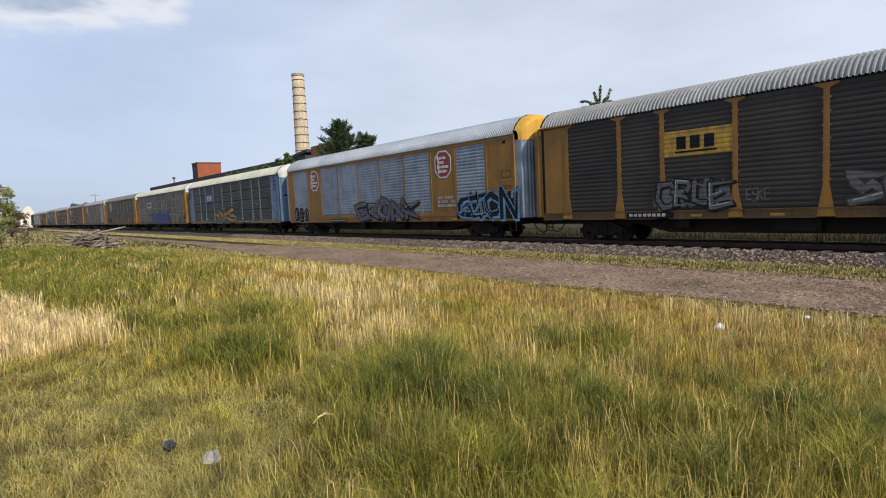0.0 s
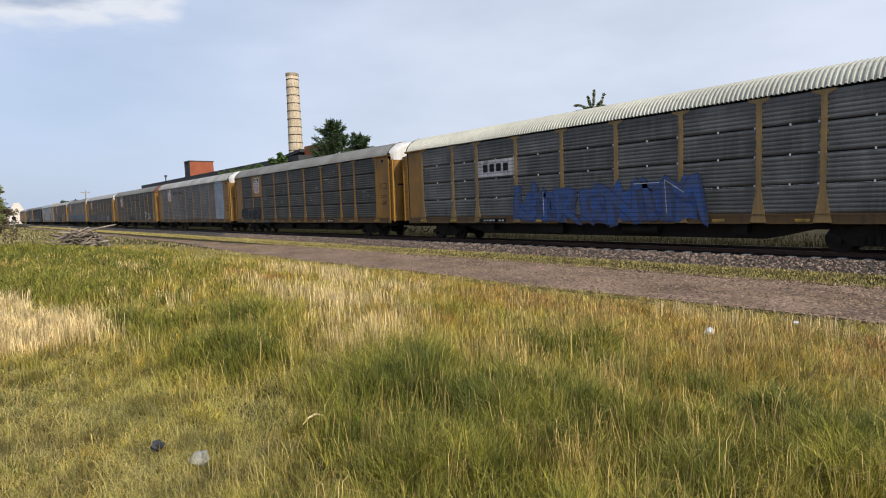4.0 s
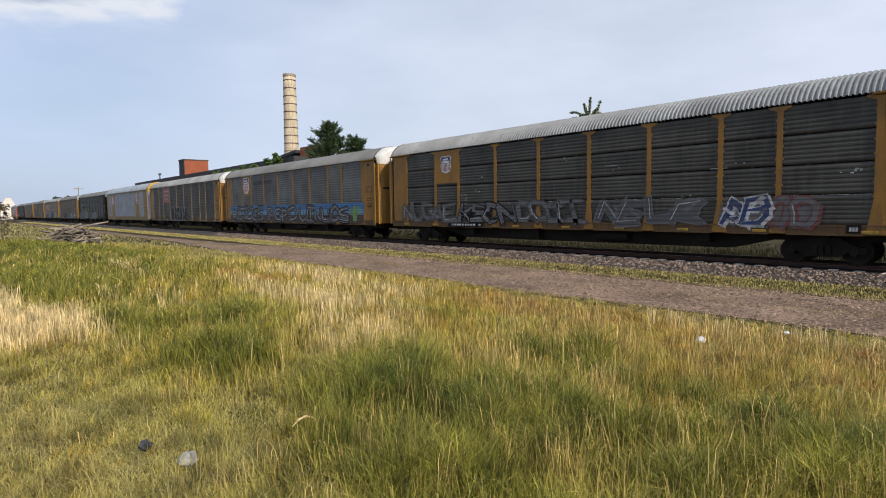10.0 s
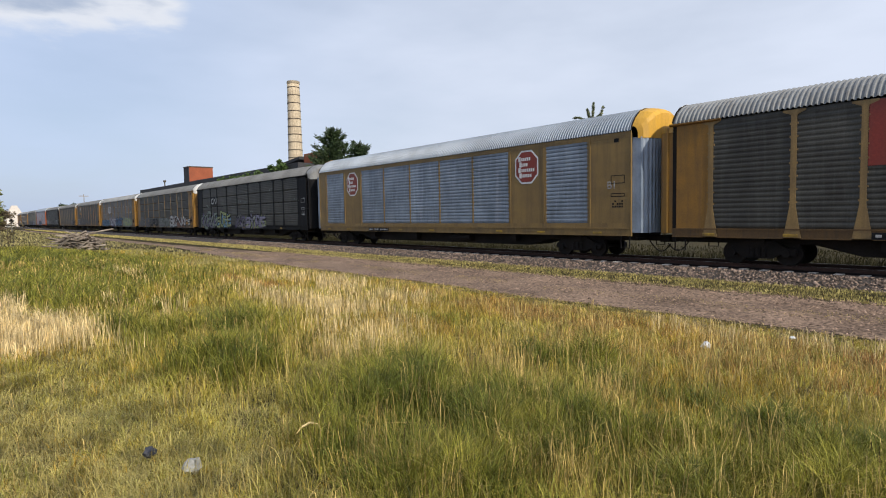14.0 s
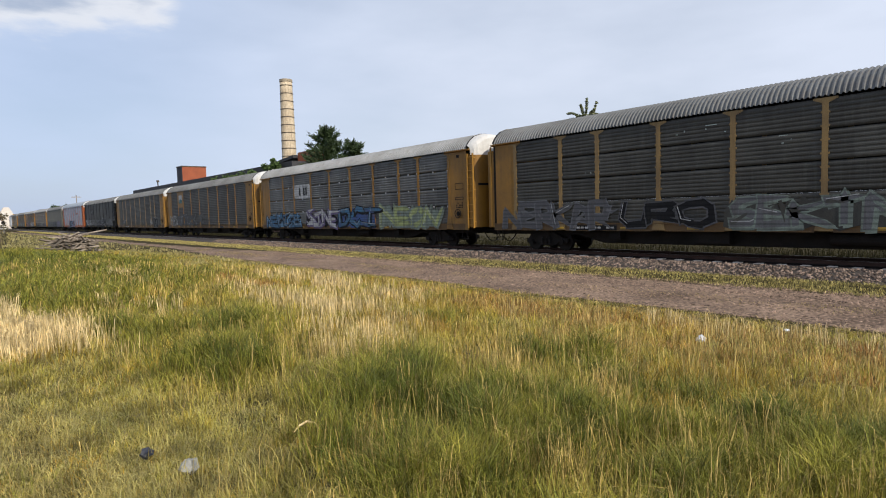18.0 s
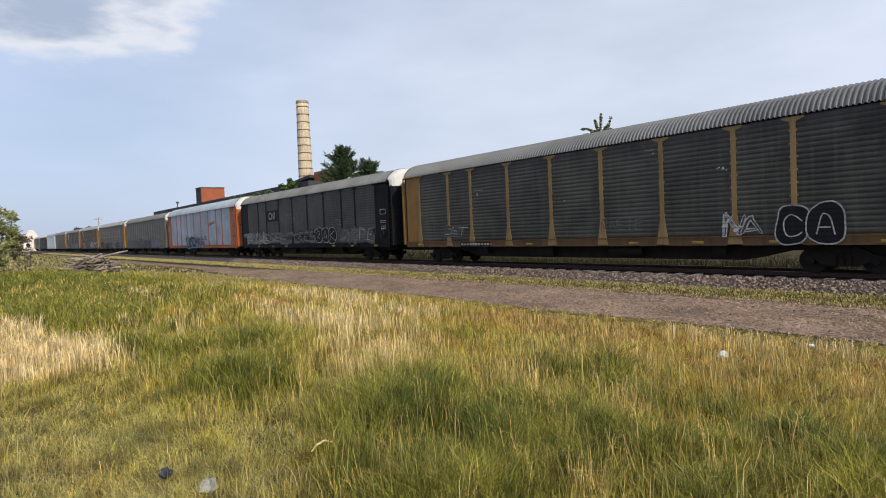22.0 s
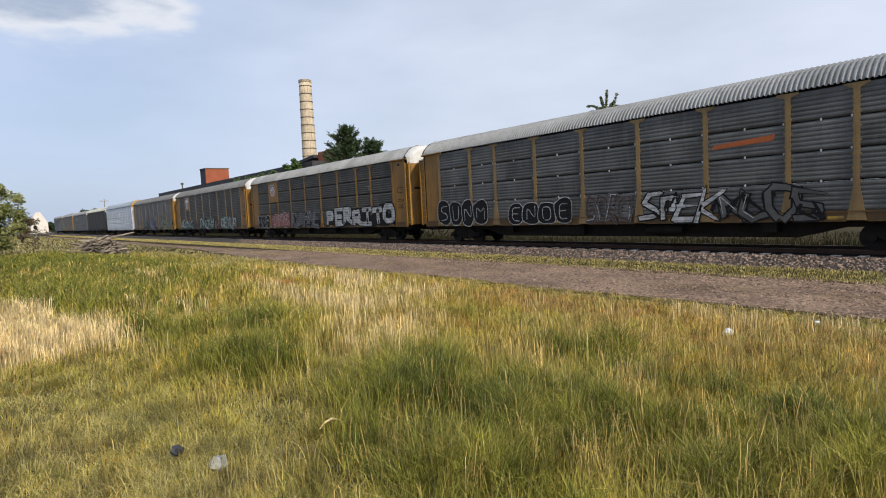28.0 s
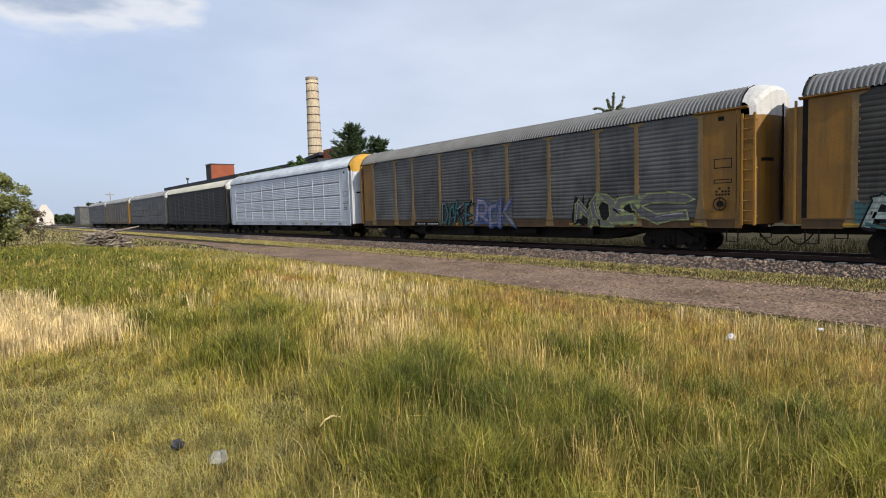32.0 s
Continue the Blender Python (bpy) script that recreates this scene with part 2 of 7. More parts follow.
M["wood"] = surface("grey_timber", (0.27, 0.225, 0.175), (0.11, 0.085, 0.064), 2.0, 0.9, 20.0, 0.3, 0.85, 0.0, 0.4, vary=0.5)
M["bark"] = surface("bark", (0.10, 0.075, 0.055), (0.06, 0.048, 0.036), 3.0, 0.8, 20.0, 0.3, 0.9, 0.0, 0.5)
M["leaf"] = surface("green_leaves", (0.055, 0.095, 0.022), (0.085, 0.13, 0.035), 0.8, 0.9, 12.0, 0.2, 0.6, 0.0, 0.0, vary=0.4, islands=True, through_light=0.3)
M["needle"] = surface("dark_needles", (0.034, 0.058, 0.020), (0.058, 0.085, 0.030), 0.8, 0.9, 12.0, 0.2, 0.6, 0.0, 0.0, vary=0.4, islands=True, through_light=0.2)
M["cream"] = surface("cream_plaster", (0.66, 0.60, 0.53), (0.56, 0.50, 0.44), 0.5, 0.7, 6.0, 0.1, 0.85, 0.0, 0.05)
M["litter"] = surface("crumpled_white_plastic", (0.72, 0.73, 0.75), (0.58, 0.60, 0.63), 8.0, 0.7, 40.0, 0.1, 0.45, 0.0, 0.1)
M["litterdark"] = surface("dark_litter", (0.030, 0.033, 0.050), (0.016, 0.017, 0.022), 8.0, 0.7, 40.0, 0.1, 0.5, 0.0, 0.1)
M["pale_needle"] = surface("pale_needles", (0.17, 0.195, 0.10), (0.24, 0.25, 0.14), 0.8, 0.9, 12.0, 0.2, 0.6, 0.0, 0.0, vary=0.4, islands=True, through_light=0.25)
M["dryleaf"] = surface("dry_leaves", (0.14, 0.10, 0.055), (0.10, 0.09, 0.04), 0.8, 0.9, 12.0, 0.2, 0.7, 0.0, 0.0, vary=0.4, islands=True, through_light=0.2)
M["pane"] = surface("dusty_pane", (0.04, 0.05, 0.06), (0.07, 0.075, 0.08), 2.0, 0.6, 10.0, 0.1, 0.2, 0.0, 0.0)
M["rim"] = surface("sooty_rim", (0.36, 0.29, 0.20), (0.20, 0.165, 0.12), 1.0, 0.8, 6.0, 0.2, 0.85, 0.0, 0.1)


def grass(name, a, b, c, patch=0.5, vary=0.45):
    """Blades that differ one by one between two colours, with a third in patches."""
    m = bpy.data.materials.new(name)
    m.use_nodes = True
    nt = m.node_tree
    bs = nt.nodes["Principled BSDF"]
    geo = nt.nodes.new("ShaderNodeNewGeometry")
    co = nt.nodes.new("ShaderNodeTexCoord")
    col = mix_rgb(nt, geo.outputs["Random Per Island"], a, b)
    f, _ = noise_fac(nt, co.outputs["Object"], patch, 0.4, 0.62)
    col = mix_rgb(nt, f, col, c)
    f, _ = noise_fac(nt, co.outputs["Object"], patch * 6, 0.38, 0.62, 2.0)
    deep = nt.nodes.new("ShaderNodeMapRange")
    deep.inputs["To Min"].default_value, deep.inputs["To Max"].default_value = 0.62, 1.36
    nt.links.new(f, deep.inputs["Value"])
    wn_ = nt.nodes.new("ShaderNodeTexWhiteNoise")
    wn_.noise_dimensions = "1D"
    nt.links.new(geo.outputs["Random Per Island"], wn_.inputs["W"])
    rg = nt.nodes.new("ShaderNodeMapRange")
    rg.inputs["To Min"].default_value, rg.inputs["To Max"].default_value = 1 - vary, 1 + vary
    nt.links.new(wn_.outputs["Value"], rg.inputs["Value"])
    hsv = nt.nodes.new("ShaderNodeHueSaturation")
    nt.links.new(col, hsv.inputs["Color"])
    both = nt.nodes.new("ShaderNodeMath")
    both.operation = "MULTIPLY"
    nt.links.new(rg.outputs["Result"], both.inputs[0])
    nt.links.new(deep.outputs["Result"], both.inputs[1])
    nt.links.new(both.outputs[0], hsv.inputs["Value"])
    nt.links.new(hsv.outputs["Color"], bs.inputs["Base Color"])
    bs.inputs["Roughness"].default_value, bs.inputs["Specular IOR Level"].default_value = 0.55, 0.3
    tr = nt.nodes.new("ShaderNodeBsdfTranslucent")
    nt.links.new(hsv.outputs["Color"], tr.inputs["Color"])
    mx = nt.nodes.new("ShaderNodeMixShader")
    mx.inputs[0].default_value = 0.24
    nt.links.new(bs.outputs[0], mx.inputs[1])
    nt.links.new(tr.outputs[0], mx.inputs[2])
    nt.links.new(mx.outputs[0], nt.nodes["Material Output"].inputs["Surface"])
    return m


M["grass_turf"] = grass("turf_blades", (0.42, 0.335, 0.108), (0.26, 0.247, 0.060), (0.35, 0.28, 0.088), vary=0.42)
M["grass_olive"] = grass("olive_blades", (0.275, 0.247, 0.040), (0.420, 0.328, 0.072), (0.205, 0.196, 0.031), vary=0.5)
M["grass_green"] = grass("green_blades", (0.180, 0.186, 0.026), (0.330, 0.285, 0.046), (0.098, 0.114, 0.017), patch=1.2, vary=0.6)
M["grass_straw"] = grass("straw_stalks", (0.74, 0.585, 0.32), (0.56, 0.42, 0.18), (0.66, 0.51, 0.26), vary=0.35)
M["grass_russet"] = grass("russet_blades", (0.410, 0.247, 0.072), (0.475, 0.320, 0.102), (0.324, 0.160, 0.051), vary=0.5)
M["grass_gold"] = grass("golden_blades", (0.415, 0.312, 0.052), (0.285, 0.238, 0.034), (0.385, 0.235, 0.033), vary=0.55)
M["litter_grey"] = surface("grubby_plastic", (0.29, 0.285, 0.26), (0.17, 0.17, 0.155), 12.0, 0.8, 60.0, 0.2, 0.6, 0.0, 0.2)
M["bushleaf"] = surface("light_green_leaves", (0.215, 0.235, 0.070), (0.30, 0.30, 0.115), 0.8, 0.9, 12.0, 0.2, 0.6, 0.0, 0.0, vary=0.4, islands=True, through_light=0.4)

# near-black blades: the gloom seen under the wagons is in their colour
M["weed"] = surface("shade_dark_weeds", (0.020, 0.020, 0.009), (0.030, 0.026, 0.012), 0.8, 0.9, 12.0, 0.2, 0.9, 0.0, 0.0, vary=0.5, islands=True, spec=0.1)
M["grass_verge"] = grass("verge_blades", (0.47, 0.375, 0.145), (0.29, 0.272, 0.075), (0.41, 0.335, 0.12), vary=0.6)
M["sheet_roof"] = surface("bright_galvanised_roof", (0.20, 0.235, 0.28), (0.12, 0.14, 0.17), 0.5, 0.8, 20.0, 0.12, 0.5, 0.15, 0.08, (0.16, 0.16, 0.16), 0.35)
M["grass_thatch"] = grass("dead_thatch", (0.36, 0.265, 0.115), (0.22, 0.165, 0.058), (0.30, 0.235, 0.085), vary=0.6)
M["sillyellow"] = paint("grimy_yellow_paint", (0.125, 0.066, 0.018), 1.0, 0.6, (0.035, 0.024, 0.016))
M["tab"] = surface("zinc_tab", (0.55, 0.56, 0.57), (0.40, 0.41, 0.42), 3.0, 0.6, 30.0, 0.1, 0.45, 0.3, 0.0)
M["tan"] = paint("tan_paint", (0.22, 0.138, 0.042), 0.7)
M["grass_far"] = grass("far_meadow_blades", (0.38, 0.315, 0.135), (0.24, 0.225, 0.075), (0.32, 0.27, 0.11), patch=0.12, vary=0.35)
# the wagons' yellow made lighter, with the sun on the ladder rails painted in
M["ladder"] = paint("sunlit_ladder_paint", (0.34, 0.17, 0.022), 0.5)
M["grass_stalk"] = grass("seed_stalk", (0.588, 0.421, 0.153), (0.420, 0.294, 0.085), (0.504, 0.358, 0.119), vary=0.4)
M["grass_short"] = grass("short_dusty_blades", (0.46, 0.385, 0.150), (0.29, 0.285, 0.070), (0.38, 0.325, 0.115), vary=0.55)

# ---------------------------------------------------------------- mesh helpers
def box(bm, x0, x1, y0, y1, z0, z1):
    v = [bm.verts.new((x, y, z)) for z in (z0, z1) for y in (y0, y1) for x in (x0, x1)]
    for a, b, c, d in ((0, 2, 3, 1), (4, 5, 7, 6), (0, 1, 5, 4), (2, 6, 7, 3), (0, 4, 6, 2), (1, 3, 7, 5)):
        bm.faces.new((v[a], v[b], v[c], v[d]))
    return bm


def prism(bm, outline, x0, x1):
    """A closed outline of (y, z), drawn out from x0 to x1."""
    a = [bm.verts.new((x0, y, z)) for y, z in outline]
    b = [bm.verts.new((x1, y, z)) for y, z in outline]
    n = len(outline)
    for i in range(n):
        j = (i + 1) % n
        bm.faces.new((a[i], a[j], b[j], b[i]))
    bm.faces.new(a[::-1])
    bm.faces.new(b)
    return bm


def plate(bm, outline, y0, y1):
    """A closed outline of (x, z), anticlockwise as seen from -y, drawn out from y0 to y1."""
    a = [bm.verts.new((x, y0, z)) for x, z in outline]
    b = [bm.verts.new((x, y1, z)) for x, z in outline]
    n = len(outline)
    for i in range(n):
        j = (i + 1) % n
        bm.faces.new((a[j], a[i], b[i], b[j]))
    bm.faces.new(a)
    bm.faces.new(b[::-1])
    return bm


def rod(bm, p, q, r, sides=8, r2=None):
    """A round bar from p to q, tapered if r2 is given."""
    p, q = Vector(p), Vector(q)
    d = (q - p).normalized()
    u = d.orthogonal().normalized()
    w = d.cross(u)
    r2 = r if r2 is None else r2
    ring = [[bm.verts.new(c + k * (math.cos(i * math.tau / sides) * u + math.sin(i * math.tau / sides) * w)) for i in range(sides)]
            for c, k in ((p, r), (q, r2))]
    for i in range(sides):
        j = (i + 1) % sides
        bm.faces.new((ring[0][i], ring[0][j], ring[1][j], ring[1][i]))
    bm.faces.new(ring[0][::-1])
    bm.faces.new(ring[1])
    return bm


def sheet(bm, rows, close=False):
    """A skin over rows of points that all have one length."""
    grid = [[bm.verts.new(p) for p in row] for row in rows]
    for a, b in zip(grid, grid[1:]):
        for i in range(len(a) - 1 + close):
            j = (i + 1) % len(a)
            bm.faces.new((a[i], a[j], b[j], b[i]))
    return grid


def mesh(name, bm, *materials, smooth=False):
    me = bpy.data.meshes.new(name)
    bmesh.ops.recalc_face_normals(bm, faces=bm.faces)
    bm.to_mesh(me)
    bm.free()
    for m in materials:
        me.materials.append(m)
    if smooth:
        me.polygons.foreach_set("use_smooth", [True] * len(me.polygons))
    return me


def shared(name, me, parent, material=None, m=None, label=""):
    """A part that uses a mesh which its like use too, with a material of its own."""
    ob = new(name, me)
    ob.parent = parent
    if m is not None:
        ob.matrix_basis = m
    if material:
        ob.material_slots[0].link = "OBJECT"
        ob.material_slots[0].material = material
    if label:
        tagged(ob, label)
    return ob


def part(name, bm, material, parent, label="", smooth=False):
    return shared(name, mesh(name, bm, material, smooth=smooth), parent, label=label)


def thing(name, m, label, category, group="", kind=""):
    ob = new(name)
    ob.matrix_basis = m
    return tagged(ob, label, category, group, kind)


def from_arrays(name, verts, faces, material):
    """A mesh from numpy arrays: points, and triangles or quads."""
    me = bpy.data.meshes.new(name)
    n, k = faces.shape
    me.vertices.add(len(verts))
    me.vertices.foreach_set("co", np.ascontiguousarray(verts, np.float32).ravel())
    me.loops.add(n * k)
    me.loops.foreach_set("vertex_index", np.ascontiguousarray(faces, np.int32).ravel())
    me.polygons.add(n)
    me.polygons.foreach_set("loop_start", np.arange(0, n * k, k, dtype=np.int32))
    me.update(calc_edges=True)
    me.materials.append(material)
    return me


# ---------------------------------------------------------------- ground
CENTRE = 22.55                 # the railway's middle line
ROAD_NEAR, ROAD_FAR = 13.0, 18.2
BEND, RADIUS = -280.0, 800.0   # the line is straight from here on, and bends away behind it


def ease(a, b, v):
    u = min(1.0, max(0.0, (v - a) / (b - a)))
    return u * u * (3 - 2 * u)


def on_line(s, side=0.0):
    """The point and heading (radians) at s metres along the railway, side metres beyond its middle line."""
    if s >= BEND:
        return s, CENTRE + side, 0.0
    a = (BEND - s) / RADIUS
    return BEND - (RADIUS - side) * math.sin(a), CENTRE + RADIUS - (RADIUS - side) * math.cos(a), -a


def ground_height(x, y):
    near = 0.10 - 0.68 * ease(2.0, 13.0, y)
    far = -0.18 * ease(-20, -70, x) * (1 - ease(10, 16, y))
    lumps = 0.05 * noise.noise(Vector((x * 0.22, y * 0.22, 0))) + 0.025 * noise.noise(Vector((x * 0.7, y * 0.7, 5)))
    k = 1.0 if y < ROAD_NEAR - 0.5 or y > 26 else 0.3
    ruts = -0.04 * (math.exp(-((y - 14.6) / 0.3) ** 2) + math.exp(-((y - 16.4) / 0.3) ** 2))
    strip = 0.06 * ease(ROAD_FAR, 19.5, y)
    return near + far * (1 - ease(300, 400, abs(x))) + k * lumps + ruts + strip


xs = [-3000, -1500, -800, -500, -350, -250, -200, -160] + [-130 + 5 * i for i in range(15)] + [-56 + 1.0 * i for i in range(66)] + [15, 25, 50, 100, 200, 500, 1500, 3000]
ys = [-3000, -1000, -300, -100, -40, -20, -10, -6] + [-4 + 0.5 * i for i in range(56)] + [26, 30, 36, 45, 60, 100, 200, 400, 800, 1500, 3000]
bm = bmesh.new()
grid = sheet(bm, [[(x, y, ground_height(x, y)) for y in ys] for x in xs])
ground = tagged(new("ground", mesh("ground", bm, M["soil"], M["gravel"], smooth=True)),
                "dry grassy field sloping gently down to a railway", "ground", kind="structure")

# the gravel road lies on the ground as a sheet of its own, with ragged edges
bm = bmesh.new()
rx = [-330, -260, -200, -160, -130] + [-110 + 2.0 * i for i in range(27)] + [-56 + 0.7 * i for i in range(105)] + [30, 60, 120]


def road_edge(x, k):
    return 0.35 * noise.noise(Vector((x * 0.35, k, 0))) + 0.15 * noise.noise(Vector((x * 1.7, k, 3)))


def road_near(x):
    """The road's near edge: grass narrows it far down the line."""
    return ROAD_NEAR + 2.0 * ease(-28, -60, x)


rows = []
for x in rx:
    a, b = road_near(x) + road_edge(x, 0.5), ROAD_FAR - 1.4 * ease(-32, -62, x) + road_edge(x, 9.5)
    rows.append([(x, a + (b - a) * i / 12, ground_height(x, a + (b - a) * i / 12) + (0.012 if 0 < i < 12 else -0.03)) for i in range(13)])
sheet(bm, rows)
road = tagged(new("road", mesh("road", bm, M["gravel"], smooth=True)), "rutted pinkish gravel service road beside the railway", "road", kind="structure")

# ---------------------------------------------------------------- railway
track = thing("railway_track", Matrix.Identity(4), "single railway track on grey and pink crushed stone with concrete ties", "railway", kind="structure")
S_LINE = [BEND - 15.0 * i for i in range(26, 0, -1)] + [BEND, -200, -150, -120] + [-100 + 2.0 * i for i in range(56)] + [30, 80, 160]
bed = ((-2.5, -0.66), (-2.1, -0.42), (-1.62, -0.21), (-1.35, -0.168), (-1.0, -0.18), (1.0, -0.18), (1.35, -0.17), (1.62, -0.20), (2.4, -0.5), (3.4, -0.9))


def along(s, y, z):
    px, py, _ = on_line(s, y)
    return px, py, z


bm = bmesh.new()
sheet(bm, [[along(s, y, z + 0.03 * noise.noise(Vector((s * 1.3, y * 3, 1)))) for y, z in bed] for s in S_LINE])
part("ballast_bed", bm, M["ballast"], track, "bed of grey and pink crushed stone", smooth=True)
# a near-black sheet over the ties, between the rails
bm = bmesh.new()
sheet(bm, [[along(s, y, z + 0.008 * noise.noise(Vector((s * 2.3, y * 3, 7)))) for y, z in ((-1.02, -0.20), (-0.96, -0.134), (-0.8, -0.132), (0.0, -0.13), (0.8, -0.132), (0.96, -0.134), (1.02, -0.20))] for s in S_LINE])
part("oily_bed", bm, M["black_stone"], track, "near-black stone between the rails", smooth=True)
head = ((-0.036, -0.03), (-0.036, -0.004), (-0.03, 0.0), (0.03, 0.0), (0.036, -0.004), (0.036, -0.03), (0.01, -0.04), (0.01, -0.14), (0.07, -0.155),
        (0.07, -0.165), (-0.07, -0.165), (-0.07, -0.155), (-0.01, -0.14), (-0.01, -0.04))
for side in (-0.754, 0.754):
    bm = bmesh.new()
    sheet(bm, [[along(s, side + y, z) for y, z in head] for s in S_LINE], close=True)
    rail = part("rail", bm, M["rail"], track, "rusty steel rail with a polished head")
    rail.data.materials.append(M["railtop"])
    for p in rail.data.polygons:
        if p.index % len(head) == 2:
            p.material_index = 1

bm = bmesh.new()
prism(bm, ((-1.33, -0.36), (-1.33, -0.165), (-1.30, -0.145), (1.30, -0.145), (1.33, -0.165), (1.33, -0.36)), -0.125, 0.125)
tie_mesh = mesh("tie", bm, M["tie"])
bm = bmesh.new()
for y in (-0.754, 0.754):
    for k in (-1, 1):
        box(bm, -0.06, 0.06, y + k * 0.12 - 0.05, y + k * 0.12 + 0.05, -0.16, -0.115)
clip_mesh = mesh("rail_clip", bm, M["rail"])
far_ties = bmesh.new()
for i in range(540):
    s = 5.57 - 0.725 * i
    x, y, h = on_line(s)
    if i < 190:
        m = pose(x + random.uniform(-0.02, 0.02), y + random.uniform(-0.02, 0.02), random.uniform(-0.022, -0.008), 0, 0, random.uniform(-0.8, 0.8))
        shared("tie", tie_mesh, track, m=m)
    else:
        p = [Matrix.Translation((x, y, 0)) @ Matrix.Rotation(h, 4, "Z") @ Vector(c) for c in
             [(a, b, z) for z in (-0.3, -0.155) for b in (-1.41, 1.41) for a in (-0.125, 0.125)]]
        v = [far_ties.verts.new(c) for c in p]
        for a, b, c, d in ((4, 5, 7, 6), (0, 1, 5, 4), (2, 6, 7, 3), (0, 4, 6, 2), (1, 3, 7, 5)):
            far_ties.faces.new((v[a], v[b], v[c], v[d]))
tagged(part("far_ties", far_ties, M["tie"], track), kind="stuff")


def stones(name, rng, x, y, z, r, material, parent, label):
    """Broken stones: eight-sided lumps, each of its own shape."""
    n = len(x)
    d = np.array(((1, 0, 0), (0, 1, 0), (-1, 0, 0), (0, -1, 0), (0, 0, 1), (0, 0, -1)), float)
    v = d[None] * r[:, None, None] * rng.uniform(0.55, 1.25, (n, 6, 1)) + rng.normal(0, 0.18, (n, 6, 3)) * r[:, None, None]
    a = rng.uniform(0, math.tau, n)
    ca, sa_ = np.cos(a)[:, None], np.sin(a)[:, None]
    v = np.stack([v[..., 0] * ca - v[..., 1] * sa_, v[..., 0] * sa_ + v[..., 1] * ca, v[..., 2] * 0.75], -1)
    v += np.stack([x, y, z], -1)[:, None]
    t = np.array(((0, 1, 4), (1, 2, 4), (2, 3, 4), (3, 0, 4), (1, 0, 5), (2, 1, 5), (3, 2, 5), (0, 3, 5)))
    f = (np.arange(n)[:, None, None] * 6 + t[None]).reshape(-1, 3)
    ob = new(name, from_arrays(name, v.reshape(-1, 3), f, material))
    ob.parent = parent
    return tagged(ob, label, kind="stuff")


rng = np.random.default_rng(2)
n = 12000
x = 3.0 - 62 * rng.random(n) ** 1.5
y = CENTRE - rng.uniform(1.45, 2.5, n)
z = np.interp(y - CENTRE, [b[0] for b in bed[:4]], [b[1] for b in bed[:4]])
stones("ballast_stones", rng, x, y, z + 0.005, rng.uniform(0.028, 0.070, n), M["stone"], track, "loose grey and pink ballast stones")
n = 26000
x = 2.0 - 42 * rng.random(n) ** 1.4
y = rng.uniform(ROAD_NEAR + 0.1, ROAD_FAR + 0.3, n)
y = np.where(rng.random(n) < 0.45, rng.uniform(16.6, ROAD_FAR + 0.3, n), y)
z = np.array([ground_height(a, b) for a, b in zip(x, y)])
tagged(stones("road_stones", rng, x, y, z + 0.006, 0.012 + 0.040 * rng.random(n) ** 2.0, M["pebble"], road, "loose stones on the gravel road"))

# ---------------------------------------------------------------- the train
PITCH, HALF, WIDE = 27.952, 13.0, 1.5
SILL, DECK, EAVE, CREST = 0.96, 1.30, 5.28, 6.14
POSTS = (1.394, 4.18, 6.94, 8.855, 11.55)


def roof_height(y, taller=0.0):
    """The roof's outline: steep at the eaves, nearly flat over the middle."""
    u = min(1.0, abs(y) / 1.56)
    return EAVE - 0.02 + (CREST + taller - EAVE) * (1 - u ** 2.6) ** 0.8


ROOF_Y = [-1.56, -1.5, -1.4, -1.22, -0.95, -0.5, 0.0, 0.5, 0.95, 1.22, 1.4, 1.5, 1.56]


def roof_mesh(taller=0.0):
    bm = bmesh.new()
    rows, n = [], 190 if taller else 162
    for i in range(n):
        x = -HALF + 2 * HALF * i / n
        w = 2 * HALF / n
        rib = 0.035
        for u, k in ((0.0, 0.0), (0.38, 0.0), (0.55, rib), (0.85, rib)):
            rows.append([(x + u * w, y * (1 + 0.7 * k / WIDE), roof_height(y, taller) + k) for y in ROOF_Y])
    rows.append([(HALF, y, roof_height(y, taller)) for y in ROOF_Y])
    sheet(bm, rows)
    return mesh("roof", bm, M["roof"])


def hood_mesh(taller=0.0, side=0.30):
    """The rounded cap over the end doors, at the +x end."""
    bm = bmesh.new()
    rows = []
    ysl = [-1.5, -1.42, -1.25, -0.9, -0.45, 0.0, 0.45, 0.9, 1.25, 1.42, 1.5]
    for u, drop in ((0.0, -0.03), (0.0, 0.0), (0.45, 0.03), (0.8, 0.12), (0.97, 0.28), (1.0, 0.9)):
        row = []
        for y in ysl:
            out = side + ((0.82 if side > 0.1 else 0.16) - side) * max(0.0, 1 - (abs(y) / 1.5) ** (3 if side > 0.1 else 1.6)) ** (0.5 if side > 0.1 else 1.0)
            top = roof_height(y, taller) + 0.03
            z = top - drop if drop < 0.9 else EAVE - 0.35
            row.append((HALF - 0.02 + u * out, y, max(z, EAVE - 0.35)))
        rows.append(row)
    sheet(bm, rows)
    return mesh("end_hood", bm, M["white"])


